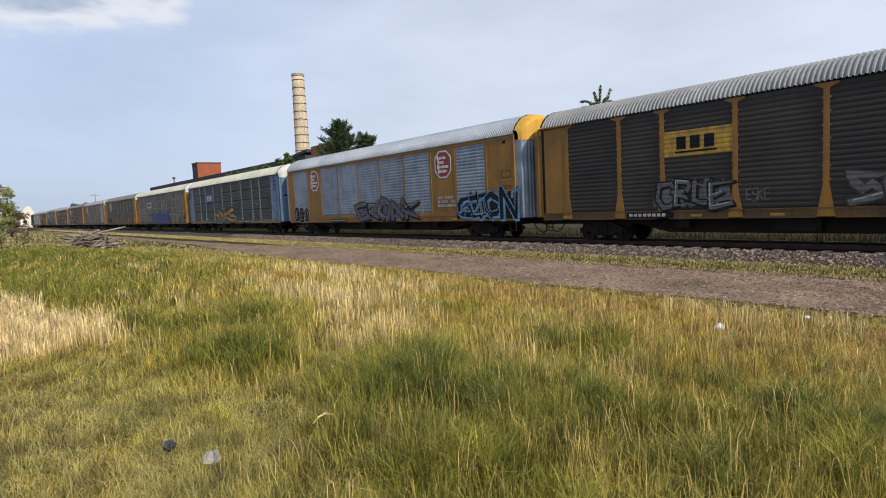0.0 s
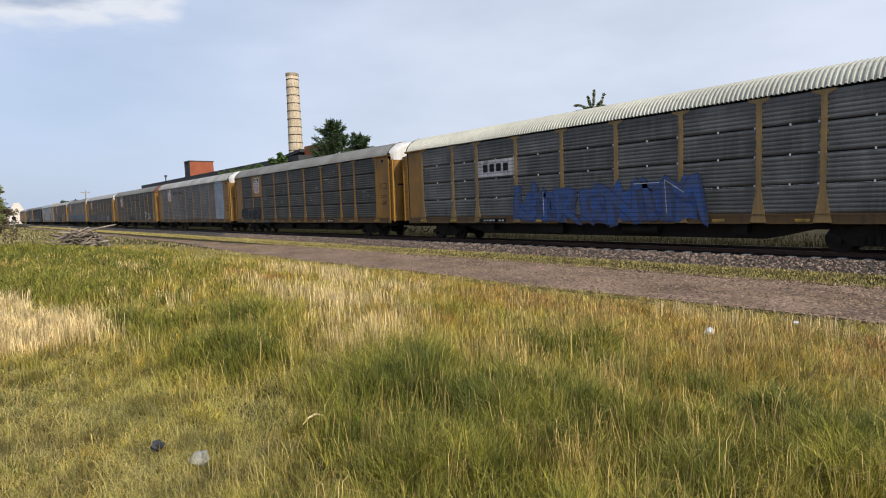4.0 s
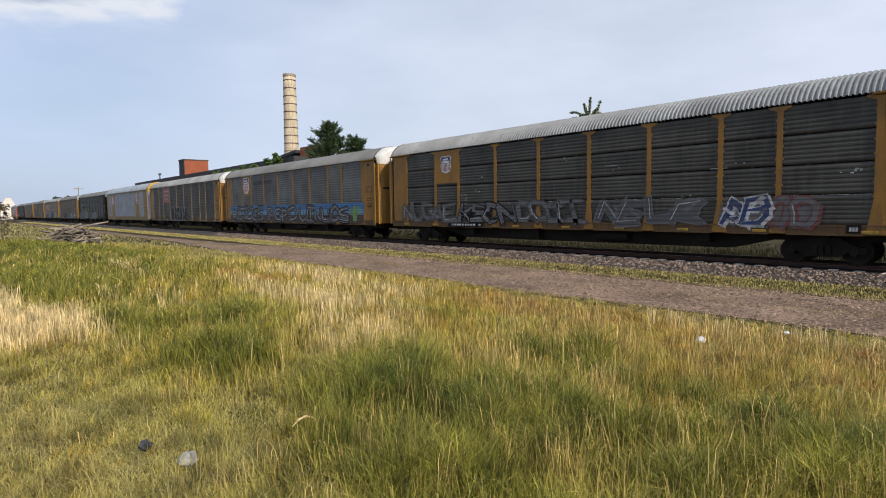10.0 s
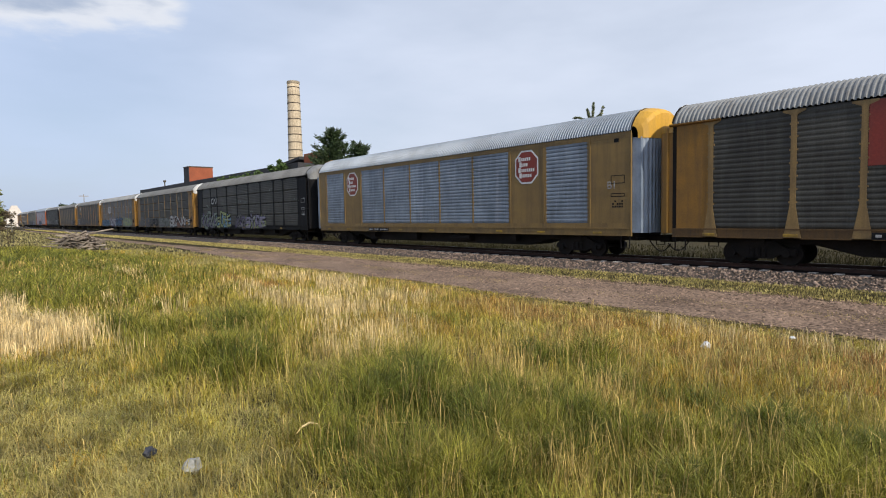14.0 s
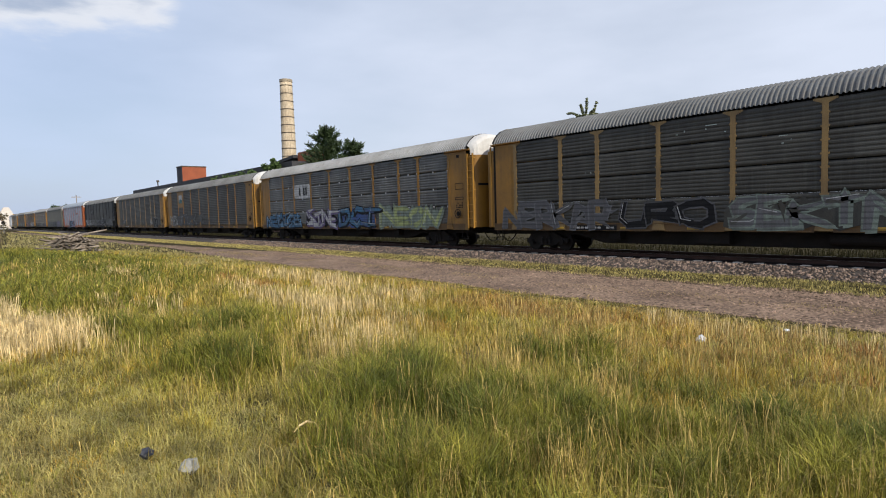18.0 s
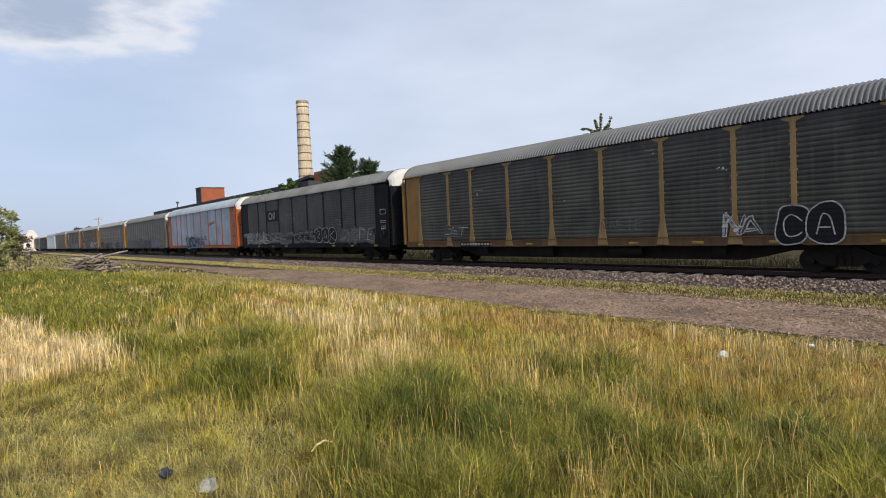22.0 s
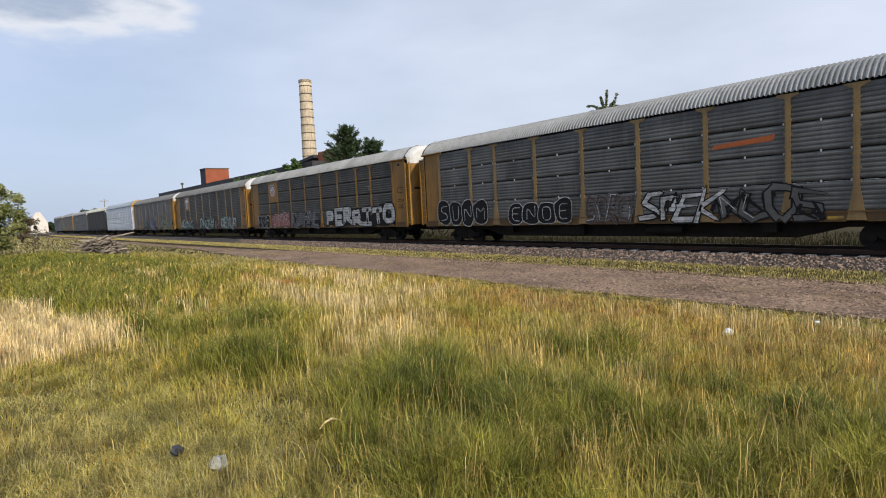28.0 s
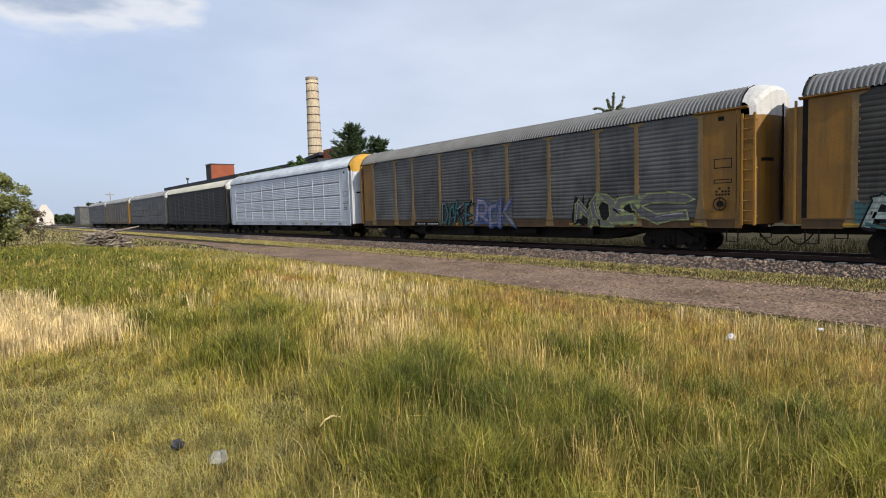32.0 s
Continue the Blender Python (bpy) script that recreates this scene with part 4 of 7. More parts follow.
def wedge(bm, pts, w, y, slot, rng):
    """An angular stroke: each leg swells or thins to a point, and the last runs out in a barb."""
    n = len(pts) - 1
    for i, ((ax, az), (bx, bz)) in enumerate(zip(pts, pts[1:])):
        d = math.hypot(bx - ax, bz - az) or 1e-6
        tx, tz = (bx - ax) / d, (bz - az) / d
        wa, wb = w * rng.uniform(0.75, 1.15), w * (rng.uniform(0.7, 1.2) if i < n - 1 else rng.uniform(0.25, 0.9))
        over = w * (0.45 if i < n - 1 else rng.uniform(0.5, 0.9))
        yy = y - 0.00004 * (i % 30)
        f = bm.faces.new([bm.verts.new((x, yy, z)) for x, z in ((ax - tz * -wa / 2 - tx * 0.3 * w, az + tx * -wa / 2 - tz * 0.3 * w), (ax + tz * -wa / 2 - tx * 0.45 * w, az - tx * -wa / 2 - tz * 0.45 * w),
                                                               (bx + tz * -wb / 2, bz - tx * -wb / 2), (bx + tx * over, bz + tz * over), (bx - tz * -wb / 2, bz + tx * -wb / 2))])
        f.material_index = slot


def disc(bm, cx, cz, a, b, lumps, y, slot):
    """A swollen letter body: a lumpy rounded outline with half axes a and b."""
    k = len(lumps)
    pts = []
    for i in range(28):
        t = i * math.tau / 28
        u = (t / math.tau * k) % k
        v = lumps[int(u)] + (lumps[(int(u) + 1) % k] - lumps[int(u)]) * (u % 1)
        ct, st = math.cos(t), math.sin(t)
        pts.append((cx + a * v * math.copysign(abs(ct) ** 0.75, ct), cz + b * v * math.copysign(abs(st) ** 0.75, st)))
    f = bm.faces.new([bm.verts.new((x, y, z)) for x, z in pts])
    f.material_index = slot


def graffiti(car, rng, x0, x1, z0, z1, word, fill, edge, thick=0.24, shade=None, label="", style=None):
    """Sprayed letters between x0 and x1, over a cloud of another colour: bubbles, angular barbed letters, or plain blocks."""
    bm = bmesh.new()
    n = len(word)
    step = (x1 - x0) / n
    h = z1 - z0
    style = style or ("bubble" if fill == "ink" and edge in ("chalk", "ash") else "wild")
    w = min(1.6 * thick, 0.46) * min(h, step * 1.15) * (0.6 if style == "block" else 0.52)
    rim = min(0.13, 0.06 + 0.14 * w)
    lean = rng.uniform(-0.15, 0.25)
    wild = 0.45 if style == "block" else 1.35      # how far the letters are twisted
    if shade:
        k = 22
        low = [(x0 - 0.1 + (x1 - x0 + 0.2) * i / k, z0 + rng.uniform(0, 0.16) * h) for i in range(k + 1)]
        top = [(x0 - 0.1 + (x1 - x0 + 0.2) * i / k + rng.uniform(-0.1, 0.1) * step, z1 - (rng.uniform(-0.05, 0.5) + (0.3 if i in (0, k) else 0)) * h) for i in range(k + 1)]
        for i in range(k):
            f = bm.faces.new([bm.verts.new((x, FRONT + 0.006, z)) for x, z in (low[i], low[i + 1], top[i + 1], top[i])])
            f.material_index = 2
    for j, ch in enumerate(word):
        y = FRONT + 0.001 - 0.0032 * (j % 7)
        if style == "bubble":
            cx, cz = x0 + (j + 0.5) * step, (z0 + z1) / 2 + rng.uniform(-0.04, 0.04) * h
            a, b = step * rng.uniform(0.52, 0.62), h * rng.uniform(0.46, 0.54)
            lumps = [rng.uniform(0.84, 1.1) for _ in range(9)]
            disc(bm, cx, cz, a, b, lumps, y, 0)
            disc(bm, cx, cz, a - 0.045, b - 0.045, lumps, y - 0.0012, 1)
            for stroke in GLYPHS[ch].split("/"):
                pts = curved([(cx + a * 0.9 * (int(p[0]) / 4 - 0.5 + rng.uniform(-0.08, 0.08)), cz + b * 1.05 * (int(p[1]) / 4 - 0.5 + rng.uniform(-0.06, 0.06))) for p in stroke.split()])
                ribbon(bm, pts, 0.04, y - 0.0024, 0)
            continue
        cx, sx, sz = x0 + j * step + w * 0.5, step * (1.0 + 0.14 * wild) - w, h * rng.uniform(0.8, 1.0) - w
        base = z0 + w * 0.55 + rng.uniform(0, 0.1) * h
        tilt = (lean if style != "block" else 0.0) + rng.uniform(-0.15, 0.15) * wild
        for stroke in GLYPHS[ch].split("/"):
            pts = []
            for p in stroke.split():
                u, v = int(p[0]) / 4 + rng.uniform(-0.13, 0.13) * wild, int(p[1]) / 4 + rng.uniform(-0.09, 0.09) * wild
                pts.append((cx + sx * (u + tilt * (v - 0.5)), base + sz * v))
            seed = rng.random()
            draw = wedge
            if style != "wild":
                pts, draw = [q for q in curved(pts)] if style in ("round", "fat") else pts, ribbon
            if shade and style == "wild":      # the letter's side, in the edge colour, below and behind it
                draw(bm, [(a + 0.35 * w, b - 0.3 * w) for a, b in pts], w + rim * 0.6, y + 0.0005, 0, random.Random(seed))
            draw(bm, pts, w + rim, y, 0, random.Random(seed))
            draw(bm, pts, max(0.03, w - rim * 0.3), y - 0.0015, 1, random.Random(seed))
            if style == "round":      # contour lines within the bubble letters
                ribbon(bm, pts, 0.13, y - 0.0020, 2, random.Random(seed))
                ribbon(bm, [(a + 0.02, b + 0.015) for a, b in pts], 0.05, y - 0.0024, 3)
            if rng.random() < 0.5:      # a thin light along one side of the stroke
                k = rng.choice((-1, 1)) * w * 0.22
                ribbon(bm, [(a + k * 0.7, b + abs(k)) for a, b in pts[:3]], 0.03, y - 0.0029, 3)
            if shade and rng.random() < 0.5:      # a second colour within the letter
                wedge(bm, [pts[0], ((pts[0][0] + pts[-1][0]) / 2, (pts[0][1] + pts[-1][1]) / 2 - 0.1 * h)], w * 0.5, y - 0.0026, 2, random.Random(seed))
        for _ in range(rng.choice((0, 1, 1, 2)) if style == "wild" else 0):      # a loose barb or flourish
            a, b = cx + sx * rng.random(), base + sz * rng.uniform(0.1, 0.9)
            pts = [(a, b), (a + rng.uniform(-0.3, 0.5) * step, b + rng.uniform(-0.2, 0.3) * h), (a + rng.uniform(-0.2, 0.8) * step, min(z1 - 0.1, max(z0 + 0.1, b + rng.uniform(-0.4, 0.4) * h)))]
            wedge(bm, pts, rim * 1.4, y - 0.0028, 0 if rng.random() < 0.6 or not shade else 2, rng)
    me = mesh("graffiti", bm, M[edge], M[fill], M[shade or edge], M["chalk"])
    return tagged(shared("graffiti", me, car, label=label), kind="stuff")


def chalk_marks(car, rng, count):
    """Faint stencilled lines and worn white marks on the upper sheets."""
    bm = bmesh.new()
    for _ in range(count):
        x, z = rng.uniform(-11.0, 11.0), rng.uniform(2.5, 4.9)
        if rng.random() < 0.5:
            plate(bm, rect(x, x + rng.uniform(0.25, 0.7), z, z + 0.022), -WIDE - 0.034, -WIDE - 0.031)
        for _ in range(rng.choice((2, 3, 5))):
            a, b = x + rng.uniform(0, 0.7), z - rng.uniform(0.12, 0.3)
            plate(bm, rect(a, a + rng.uniform(0.03, 0.10), b, b + rng.uniform(0.025, 0.07)), -WIDE - 0.034, -WIDE - 0.031)
    return tagged(part("chalk_marks", bm, M["mint"], car, "worn white stencil marks"), kind="stuff")


def scribble(car, rng, x0, x1, z0, z1, colour, word=None):
    """A quick tag in thin strokes."""
    bm = bmesh.new()
    word = word or "".join(rng.choice("SEKNORGAUT") for _ in range(rng.choice((3, 4, 5))))
    step = (x1 - x0) / len(word)
    for j, ch in enumerate(word):
        for stroke in GLYPHS[ch].split("/"):
            pts = [(x0 + step * (j + 0.85 * (int(p[0]) / 4 + rng.uniform(-0.12, 0.12))), z0 + (z1 - z0) * (int(p[1]) / 4 + rng.uniform(-0.1, 0.1))) for p in stroke.split()]
            ribbon(bm, curved(pts), 0.045, FRONT - 0.0003 * j, 0)
    return tagged(shared("scribble", mesh("scribble", bm, M[colour]), car), kind="stuff")


def badge(name, car, outline, y, material, label=""):
    bm = bmesh.new()
    plate(bm, outline, y - 0.004, y)
    return part(name, bm, material, car, label)


def rect(x0, x1, z0, z1):
    return [(x0, z0), (x1, z0), (x1, z1), (x0, z1)]


def bars(car, x0, x1, z0, z1, material, rows=1, chars=9, name="lettering", y=FRONT - 0.006):
    """Lettering that cannot be read, or is not to be: short upright bars in rows."""
    bm = bmesh.new()
    h = (z1 - z0) / (rows * 1.5 - 0.5)
    rng = random.Random(int(abs(x0) * 100))
    for r in range(rows):
        w = (x1 - x0) / chars
        for i in range(chars):
            if rng.random() < 0.12 and chars > 4:
                continue
            a = x0 + i * w
            plate(bm, rect(a + 0.1 * w, a + 0.8 * w, z1 - r * 1.5 * h - h, z1 - r * 1.5 * h), y - 0.003, y)
    return tagged(part(name, bm, material, car), kind="stuff")


def number_board(car, x0, x1, z0, z1):
    badge("number_board", car, rect(x0, x1, z0, z1), -WIDE - 0.052, M["ink"])
    bars(car, x0 + 0.08, x1 - 0.08, z0 + 0.06, z1 - 0.06, M["chalk"], 1, max(3, int((x1 - x0) / 0.22)), "number_bars", -WIDE - 0.058)


def logo_board(car, x0, x1, z0, z1, material, label=""):
    return badge("logo_panel", car, rect(x0, x1, z0, z1), -WIDE - 0.024, material, label)


def shield(car, x0, x1, z0, z1, faded):
    """A shield with a plain head and upright stripes."""
    w, h, c = x1 - x0, z1 - z0, (x0 + x1) / 2
    out = [(c, z0), (c + 0.36 * w, z0 + 0.1 * h), (c + 0.47 * w, z0 + 0.35 * h), (c + 0.42 * w, z0 + 0.72 * h), (c + 0.5 * w, z0 + 0.86 * h), (c + 0.34 * w, z1), (c, z0 + 0.95 * h),
           (c - 0.34 * w, z1), (c - 0.5 * w, z0 + 0.86 * h), (c - 0.42 * w, z0 + 0.72 * h), (c - 0.47 * w, z0 + 0.35 * h), (c - 0.36 * w, z0 + 0.1 * h)]
    top = badge("shield", car, out, -WIDE - 0.030, M["enamel"], "faded striped shield" if faded else "striped shield with a blue head")
    head = [(c - 0.40 * w, z0 + 0.56 * h), (c + 0.40 * w, z0 + 0.56 * h), (c + 0.38 * w, z0 + 0.72 * h), (c + 0.45 * w, z0 + 0.85 * h), (c + 0.32 * w, z0 + 0.96 * h), (c, z0 + 0.91 * h),
            (c - 0.32 * w, z0 + 0.96 * h), (c - 0.45 * w, z0 + 0.85 * h), (c - 0.38 * w, z0 + 0.72 * h)]
    bm = bmesh.new()
    plate(bm, head, -WIDE - 0.038, -WIDE - 0.034)
    part("shield_head", bm, M["ink"] if faded else M["enamel_blue"], top)
    for i in range(7):
        a = c - 0.385 * w + i * 0.118 * w
        lift = (0.14, 0.09, 0.05, 0.03, 0.05, 0.09, 0.14)[i]
        bm = bmesh.new()
        plate(bm, rect(a, a + 0.062 * w, z0 + (lift + 0.03) * h, z0 + 0.53 * h), -WIDE - 0.038, -WIDE - 0.034)
        part("shield_stripe", bm, M["enamel_red"], top)
    bm = bmesh.new()
    for r, n in ((1, 5), (0, 7)):
        for i in range(n):
            a = c + (i - n / 2) * 0.098 * w
            plate(bm, rect(a + 0.012 * w, a + 0.076 * w, z0 + (0.60 + 0.145 * r) * h, z0 + (0.70 + 0.145 * r) * h), -WIDE - 0.044, -WIDE - 0.040)
    part("lettering", bm, M["enamel"], top)


def octagon_sign(car, x0, x1, z0, z1):
    """A red eight-sided emblem with a white rim and rows of unreadable lettering."""
    w, h = x1 - x0, z1 - z0

    def ring(k):
        cx, cz = (x0 + x1) / 2, (z0 + z1) / 2
        a, b = w / 2 * k, h / 2 * k
        return [(cx + u * a, cz + v * b) for u, v in ((-0.45, -1), (0.45, -1), (1, -0.5), (1, 0.5), (0.45, 1), (-0.45, 1), (-1, 0.5), (-1, -0.5))]
    e = badge("emblem", car, ring(1.0), -WIDE - 0.030, M["enamel"], "red eight-sided emblem with a white rim")
    bm = bmesh.new()
    plate(bm, ring(0.9), -WIDE - 0.038, -WIDE - 0.034)
    part("emblem_face", bm, M["enamel_sign"], e)
    bm = bmesh.new()
    for r in range(4):
        for i in range((6, 4, 8, 6)[r]):
            a, z = x0 + (0.15 + 0.045 * (r % 2) + 0.083 * i + (0.05 if i else 0.0)) * w, z1 - (0.31 + 0.165 * r) * h
            plate(bm, rect(a, a + (0.10 if i == 0 else 0.055) * w, z - (0.02 * h if i == 0 else 0.0), z + (0.13 if i == 0 else 0.095) * h), -WIDE - 0.044, -WIDE - 0.040)
    part("lettering", bm, M["enamel"], e)


def words(car, text, x0, x1, z0, material, y=-WIDE - 0.05, squash=1.0):
    """Readable lettering, in the built-in typeface, from x0 to x1."""
    cu = bpy.data.curves.new("text", "FONT")
    cu.body, cu.extrude = text, 0.002
    ob = bpy.data.objects.new("text", cu)
    scene.collection.objects.link(ob)
    me = bpy.data.meshes.new_from_object(ob.evaluated_get(bpy.context.evaluated_depsgraph_get()))
    bpy.data.objects.remove(ob)
    co = np.empty(len(me.vertices) * 3, np.float32)
    me.vertices.foreach_get("co", co)
    co = co.reshape(-1, 3)
    lo, hi = co.min(0), co.max(0)
    k = (x1 - x0) / (hi[0] - lo[0])
    out = np.stack([x0 + (co[:, 0] - lo[0]) * k, y - co[:, 2], z0 + (co[:, 1] - lo[1]) * k * squash], -1)
    me.vertices.foreach_set("co", out.astype(np.float32).ravel())
    me.materials.clear()
    me.materials.append(material)
    me.update()
    return shared("lettering", me, car)


def small_marks(car, rng, look_of):
    """Reflectors along the sill, stencilled boxes and a hand brake at the end sheet."""
    for x in (-11.6, -8.9, -5.6, -2.8, 0.2, 2.9, 5.6, 8.3, 11.4):
        if rng.random() < 0.75:
            badge("reflector", car, rect(x - 0.22, x + 0.22, SILL + 0.07, SILL + 0.17), -WIDE - 0.052, M["gold"], "small yellow reflector")
    ink = M["ink"] if look_of["end"] not in (M["black"], M["blue"]) else M["chalk"]
    for z0, z1 in ((3.15, 3.5), (2.6, 2.75)):
        bm = bmesh.new()
        for a, b, c, d in ((12.05, 12.7, z0, z0 + 0.03), (12.05, 12.7, z1 - 0.03, z1), (12.05, 12.08, z0 + 0.031, z1 - 0.031), (12.67, 12.7, z0 + 0.031, z1 - 0.031)):
            plate(bm, rect(a, b, c, d), -WIDE - 0.026, -WIDE - 0.022)
        part("stencil", bm, ink, car)
    bars(car, 12.1, 12.65, 2.15, 2.45, ink, 3, 5, "stencil_bars", -WIDE - 0.022)
    badge("vent_hole", car, rect(12.2, 12.42, 4.86, 5.02), -WIDE - 0.022, M["ink"])
    if look_of.get("brake"):
        bm = bmesh.new()
        rod(bm, (12.3, -WIDE - 0.02, 1.85), (12.3, -WIDE - 0.1, 1.85), 0.12, 10)
        sheet(bm, [[(12.3 + (0.23 + 0.025 * math.cos(q * math.tau / 6)) * math.cos(k * math.tau / 16), -WIDE - 0.1 + 0.025 * math.sin(q * math.tau / 6),
                     1.85 + (0.23 + 0.025 * math.cos(q * math.tau / 6)) * math.sin(k * math.tau / 16)) for q in range(6)] for k in range(17)], close=True)
        rod(bm, (12.3, -WIDE - 0.1, 1.61), (12.3, -WIDE - 0.1, 2.09), 0.015, 5)
        part("brake_wheel", bm, M["under"], car)


# ---------------------------------------------------------------- the wagons
def colours(panel, post, end, roof, hood="white", sill=None, door=None, **more):
    if end == "yellow_dull" and "frame" not in more:
        end = "yellow"
    d = dict(panel=M[panel], post=M[post], end=M[end], roof=M[roof], hood=M[hood], sill=M[sill or ("sillyellow" if post.startswith("yellow") and "frame" not in more else post)])
    if door:
        d["door"] = M[door]
    d.update(more)
    return d


LOOKS = [
    colours("brown", "yellow", "yellow", "roof", label="sooty brown autorack wagon with yellow posts and a grey scrawl"),
    colours("silver", "yellow", "yellow", "sheet_roof", "yellow_bright", door="silver", frame="sheets", label="yellow and silver autorack wagon with red eight-sided emblems and graffiti"),
    colours("greydark", "greyblue", "blue", "roofcream", "white", "yellow_dull", stacked=True, label="dark autorack wagon with blue ends and orange graffiti"),
    colours("grey", "yellow_dull", "yellow", "roofcream", stacked=True, brake=True, label="grey autorack wagon with dull yellow posts and blue graffiti", rear_ladder=True),
    colours("greydark", "yellow", "yellow", "roofdark", stacked=True, label="dark grey autorack wagon with rusty yellow posts and a shield"),
    colours("grey", "yellow", "yellow", "roof", new_bay=True, label="clean yellow and grey autorack wagon with a striped shield"),
    colours("greydark", "yellow", "yellow", "roofdark", stacked=True, hood="rust", label="dark grey autorack wagon with yellow posts and chalky scrawls"),
    colours("greydark", "yellow", "yellow", "roof", stacked=True, label="dark grey autorack wagon with pale graffiti along its foot"),
    colours("grey", "yellow", "yellow", "roofdark", label="grey autorack wagon with a blue painted band and script"),
    colours("greydark", "yellow_dull", "yellow_dull", "roof", label="dark grey autorack wagon with a red board and graffiti"),
    colours("silver", "tan", "tan", "sheet_roof", "yellow_bright", door="silver", frame="sheets", label="dull yellow and silver autorack wagon with red eight-sided emblems"),
    colours("greydark", "black", "black", "roofdark", "roof", stacked=True, label="black autorack wagon with green and purple graffiti"),
    colours("greydark", "yellow_dull", "yellow_dull", "roofdark", stacked=True, brake=True, label="dark grey autorack wagon with large silver graffiti letters"),
    colours("grey", "yellow", "yellow", "roof", stacked=True, brake=True, label="grey autorack wagon with teal, blue and lime graffiti", rear_ladder=True),
    colours("greydark", "yellow", "yellow", "roofdark", brake=True, label="dark grey autorack wagon with yellow posts and white scrawls"),
    colours("greydark", "yellow_dull", "yellow", "roofdark", brake=True, label="dark grey autorack wagon with dull posts and a black scrawl"),
    colours("greydark", "black", "black", "roofdark", brake=True, label="black autorack wagon with faded white graffiti"),
    colours("silver_clean", "orange", "orange", "sheet_roof", tall=True, label="bright orange and silver autorack wagon with dark teal graffiti"),
    colours("olive", "olive", "olive", "roofdark", frame="ribs", label="plain olive grey autorack wagon with slim ribs"),
    colours("grey", "yellow_dull", "yellow_dull", "roof", stacked=True, label="grey autorack wagon with tan posts and black graffiti", rear_ladder=True),
    colours("greydark", "yellow", "yellow", "roof", stacked=True, label="dark grey autorack wagon with large white graffiti letters"),
    colours("greydark", "yellow_dull", "yellow", "roofdark", label="dark grey autorack wagon with a shield and pale green graffiti"),
    colours("grey", "yellow_dull", "yellow", "roofdark", brake=True, label="grey autorack wagon with yellow and black graffiti"),
    colours("whitepanel", "whitepanel", "whitepanel", "silver", "yellow_bright", sill="whitepanel", stacked=True, slim=True, tall=True, label="white autorack wagon with ribbed sides"),
    colours("brown", "greydark", "brown", "roofcream", sill="brown", slim=True, label="dark brown autorack wagon with slim posts"),
    colours("grey", "grey", "grey", "roof", stacked=True, slim=True, label="light grey autorack wagon with ribbed sides"),
    colours("grey", "yellow_dull", "yellow_dull", "roof", label="weathered grey autorack wagon with tan posts"),
    colours("grey", "grey", "grey", "roof", stacked=True, slim=True, label="grey autorack wagon at the end of the train"),
]
cars = [build_car(i, lk) for i, lk in enumerate(LOOKS)]

BAY1, BAY2, BAY3 = (-8.77, -7.0), (-6.84, -4.26), (4.26, 6.84)
B = [random.Random(40 + i) for i in range(28)]
for i in range(24):
    small_marks(cars[i], B[i], LOOKS[i])
for i, count in ((2, 5), (4, 12), (6, 8), (7, 9), (11, 8), (12, 10), (13, 8), (15, 4), (16, 5), (20, 6), (21, 4)):
    chalk_marks(cars[i], random.Random(70 + i), count)

c, r = cars[0], B[0]
logo_board(c, *BAY2, 3.36, 4.33, M["gold"], "yellow board with dark lettering")
bars(c, -6.4, -4.8, 3.62, 4.1, M["ink"], 1, 3, y=-WIDE - 0.03)
badge("lettering", c, rect(-6.4, -4.8, 3.48, 3.55), -WIDE - 0.03, M["ink"])
graffiti(c, r, -7.2, -4.4, 1.35, 2.5, "CRUE", "ash", "ink", 0.34, "ash")
scribble(c, r, -3.8, -3.0, 1.6, 2.0, "ash")
graffiti(c, r, -0.9, 2.2, 1.35, 2.5, "SOK", "ash", "brown", 0.3)
number_board(c, -8.5, -6.5, 1.0, 1.25)

c, r = cars[1], B[1]
graffiti(c, r, -11.95, -9.45, 0.98, 2.25, "KEO", "ink", "chalk", 0.42)
graffiti(c, r, -2.2, 4.7, 0.98, 2.5, "GRONK", "ash", "ink", 0.34, "purple")
scribble(c, r, 5.25, 6.0, 1.4, 2.1, "chalk")
bars(c, 6.9, 8.5, 1.8, 2.4, M["chalk"], 3, 12)
graffiti(c, r, 8.6, 12.9, 1.0, 2.6, "GION", "ink", "sky", 0.36, "ink")
number_board(c, -5.95, -3.6, 1.0, 1.2)
octagon_sign(c, -8.95, -7.6, 3.45, 5.0)
octagon_sign(c, 6.75, 8.2, 3.45, 5.0)

c, r = cars[2], B[2]
logo_board(c, *BAY2, 3.31, 4.31, M["azure"], "blue board with white lettering")
bars(c, -6.5, -4.6, 3.5, 4.1, M["chalk"], 1, 2, y=-WIDE - 0.03)
graffiti(c, r, -4.2, 2.1, 0.98, 2.5, "MYKS", "amber", "ink", 0.40, "teal", style="fat")
for x, z in ((-5.2, 1.9), (2.5, 2.2), (3.1, 1.7), (3.7, 2.3), (2.6, 1.5)):
    badge("paint_spot", c, [(x + 0.22 * math.cos(k * math.tau / 12), z + 0.22 * math.sin(k * math.tau / 12)) for k in range(12)], FRONT + 0.02, M["teal"])
number_board(c, 4.15, 6.3, 1.02, 1.25)
number_board(c, -7.7, -4.7, 0.98, 1.2)
badge("wheel_emblem", c, [(-12.55 + 0.4 * math.cos(k * math.tau / 10), 4.3 + 0.45 * math.sin(k * math.tau / 10)) for k in range(10)], -WIDE - 0.022, M["navy"])
bars(c, 12.0, 12.7, 3.9, 4.8, M["navy"], 3, 4, y=-WIDE - 0.022)

c, r = cars[3], B[3]
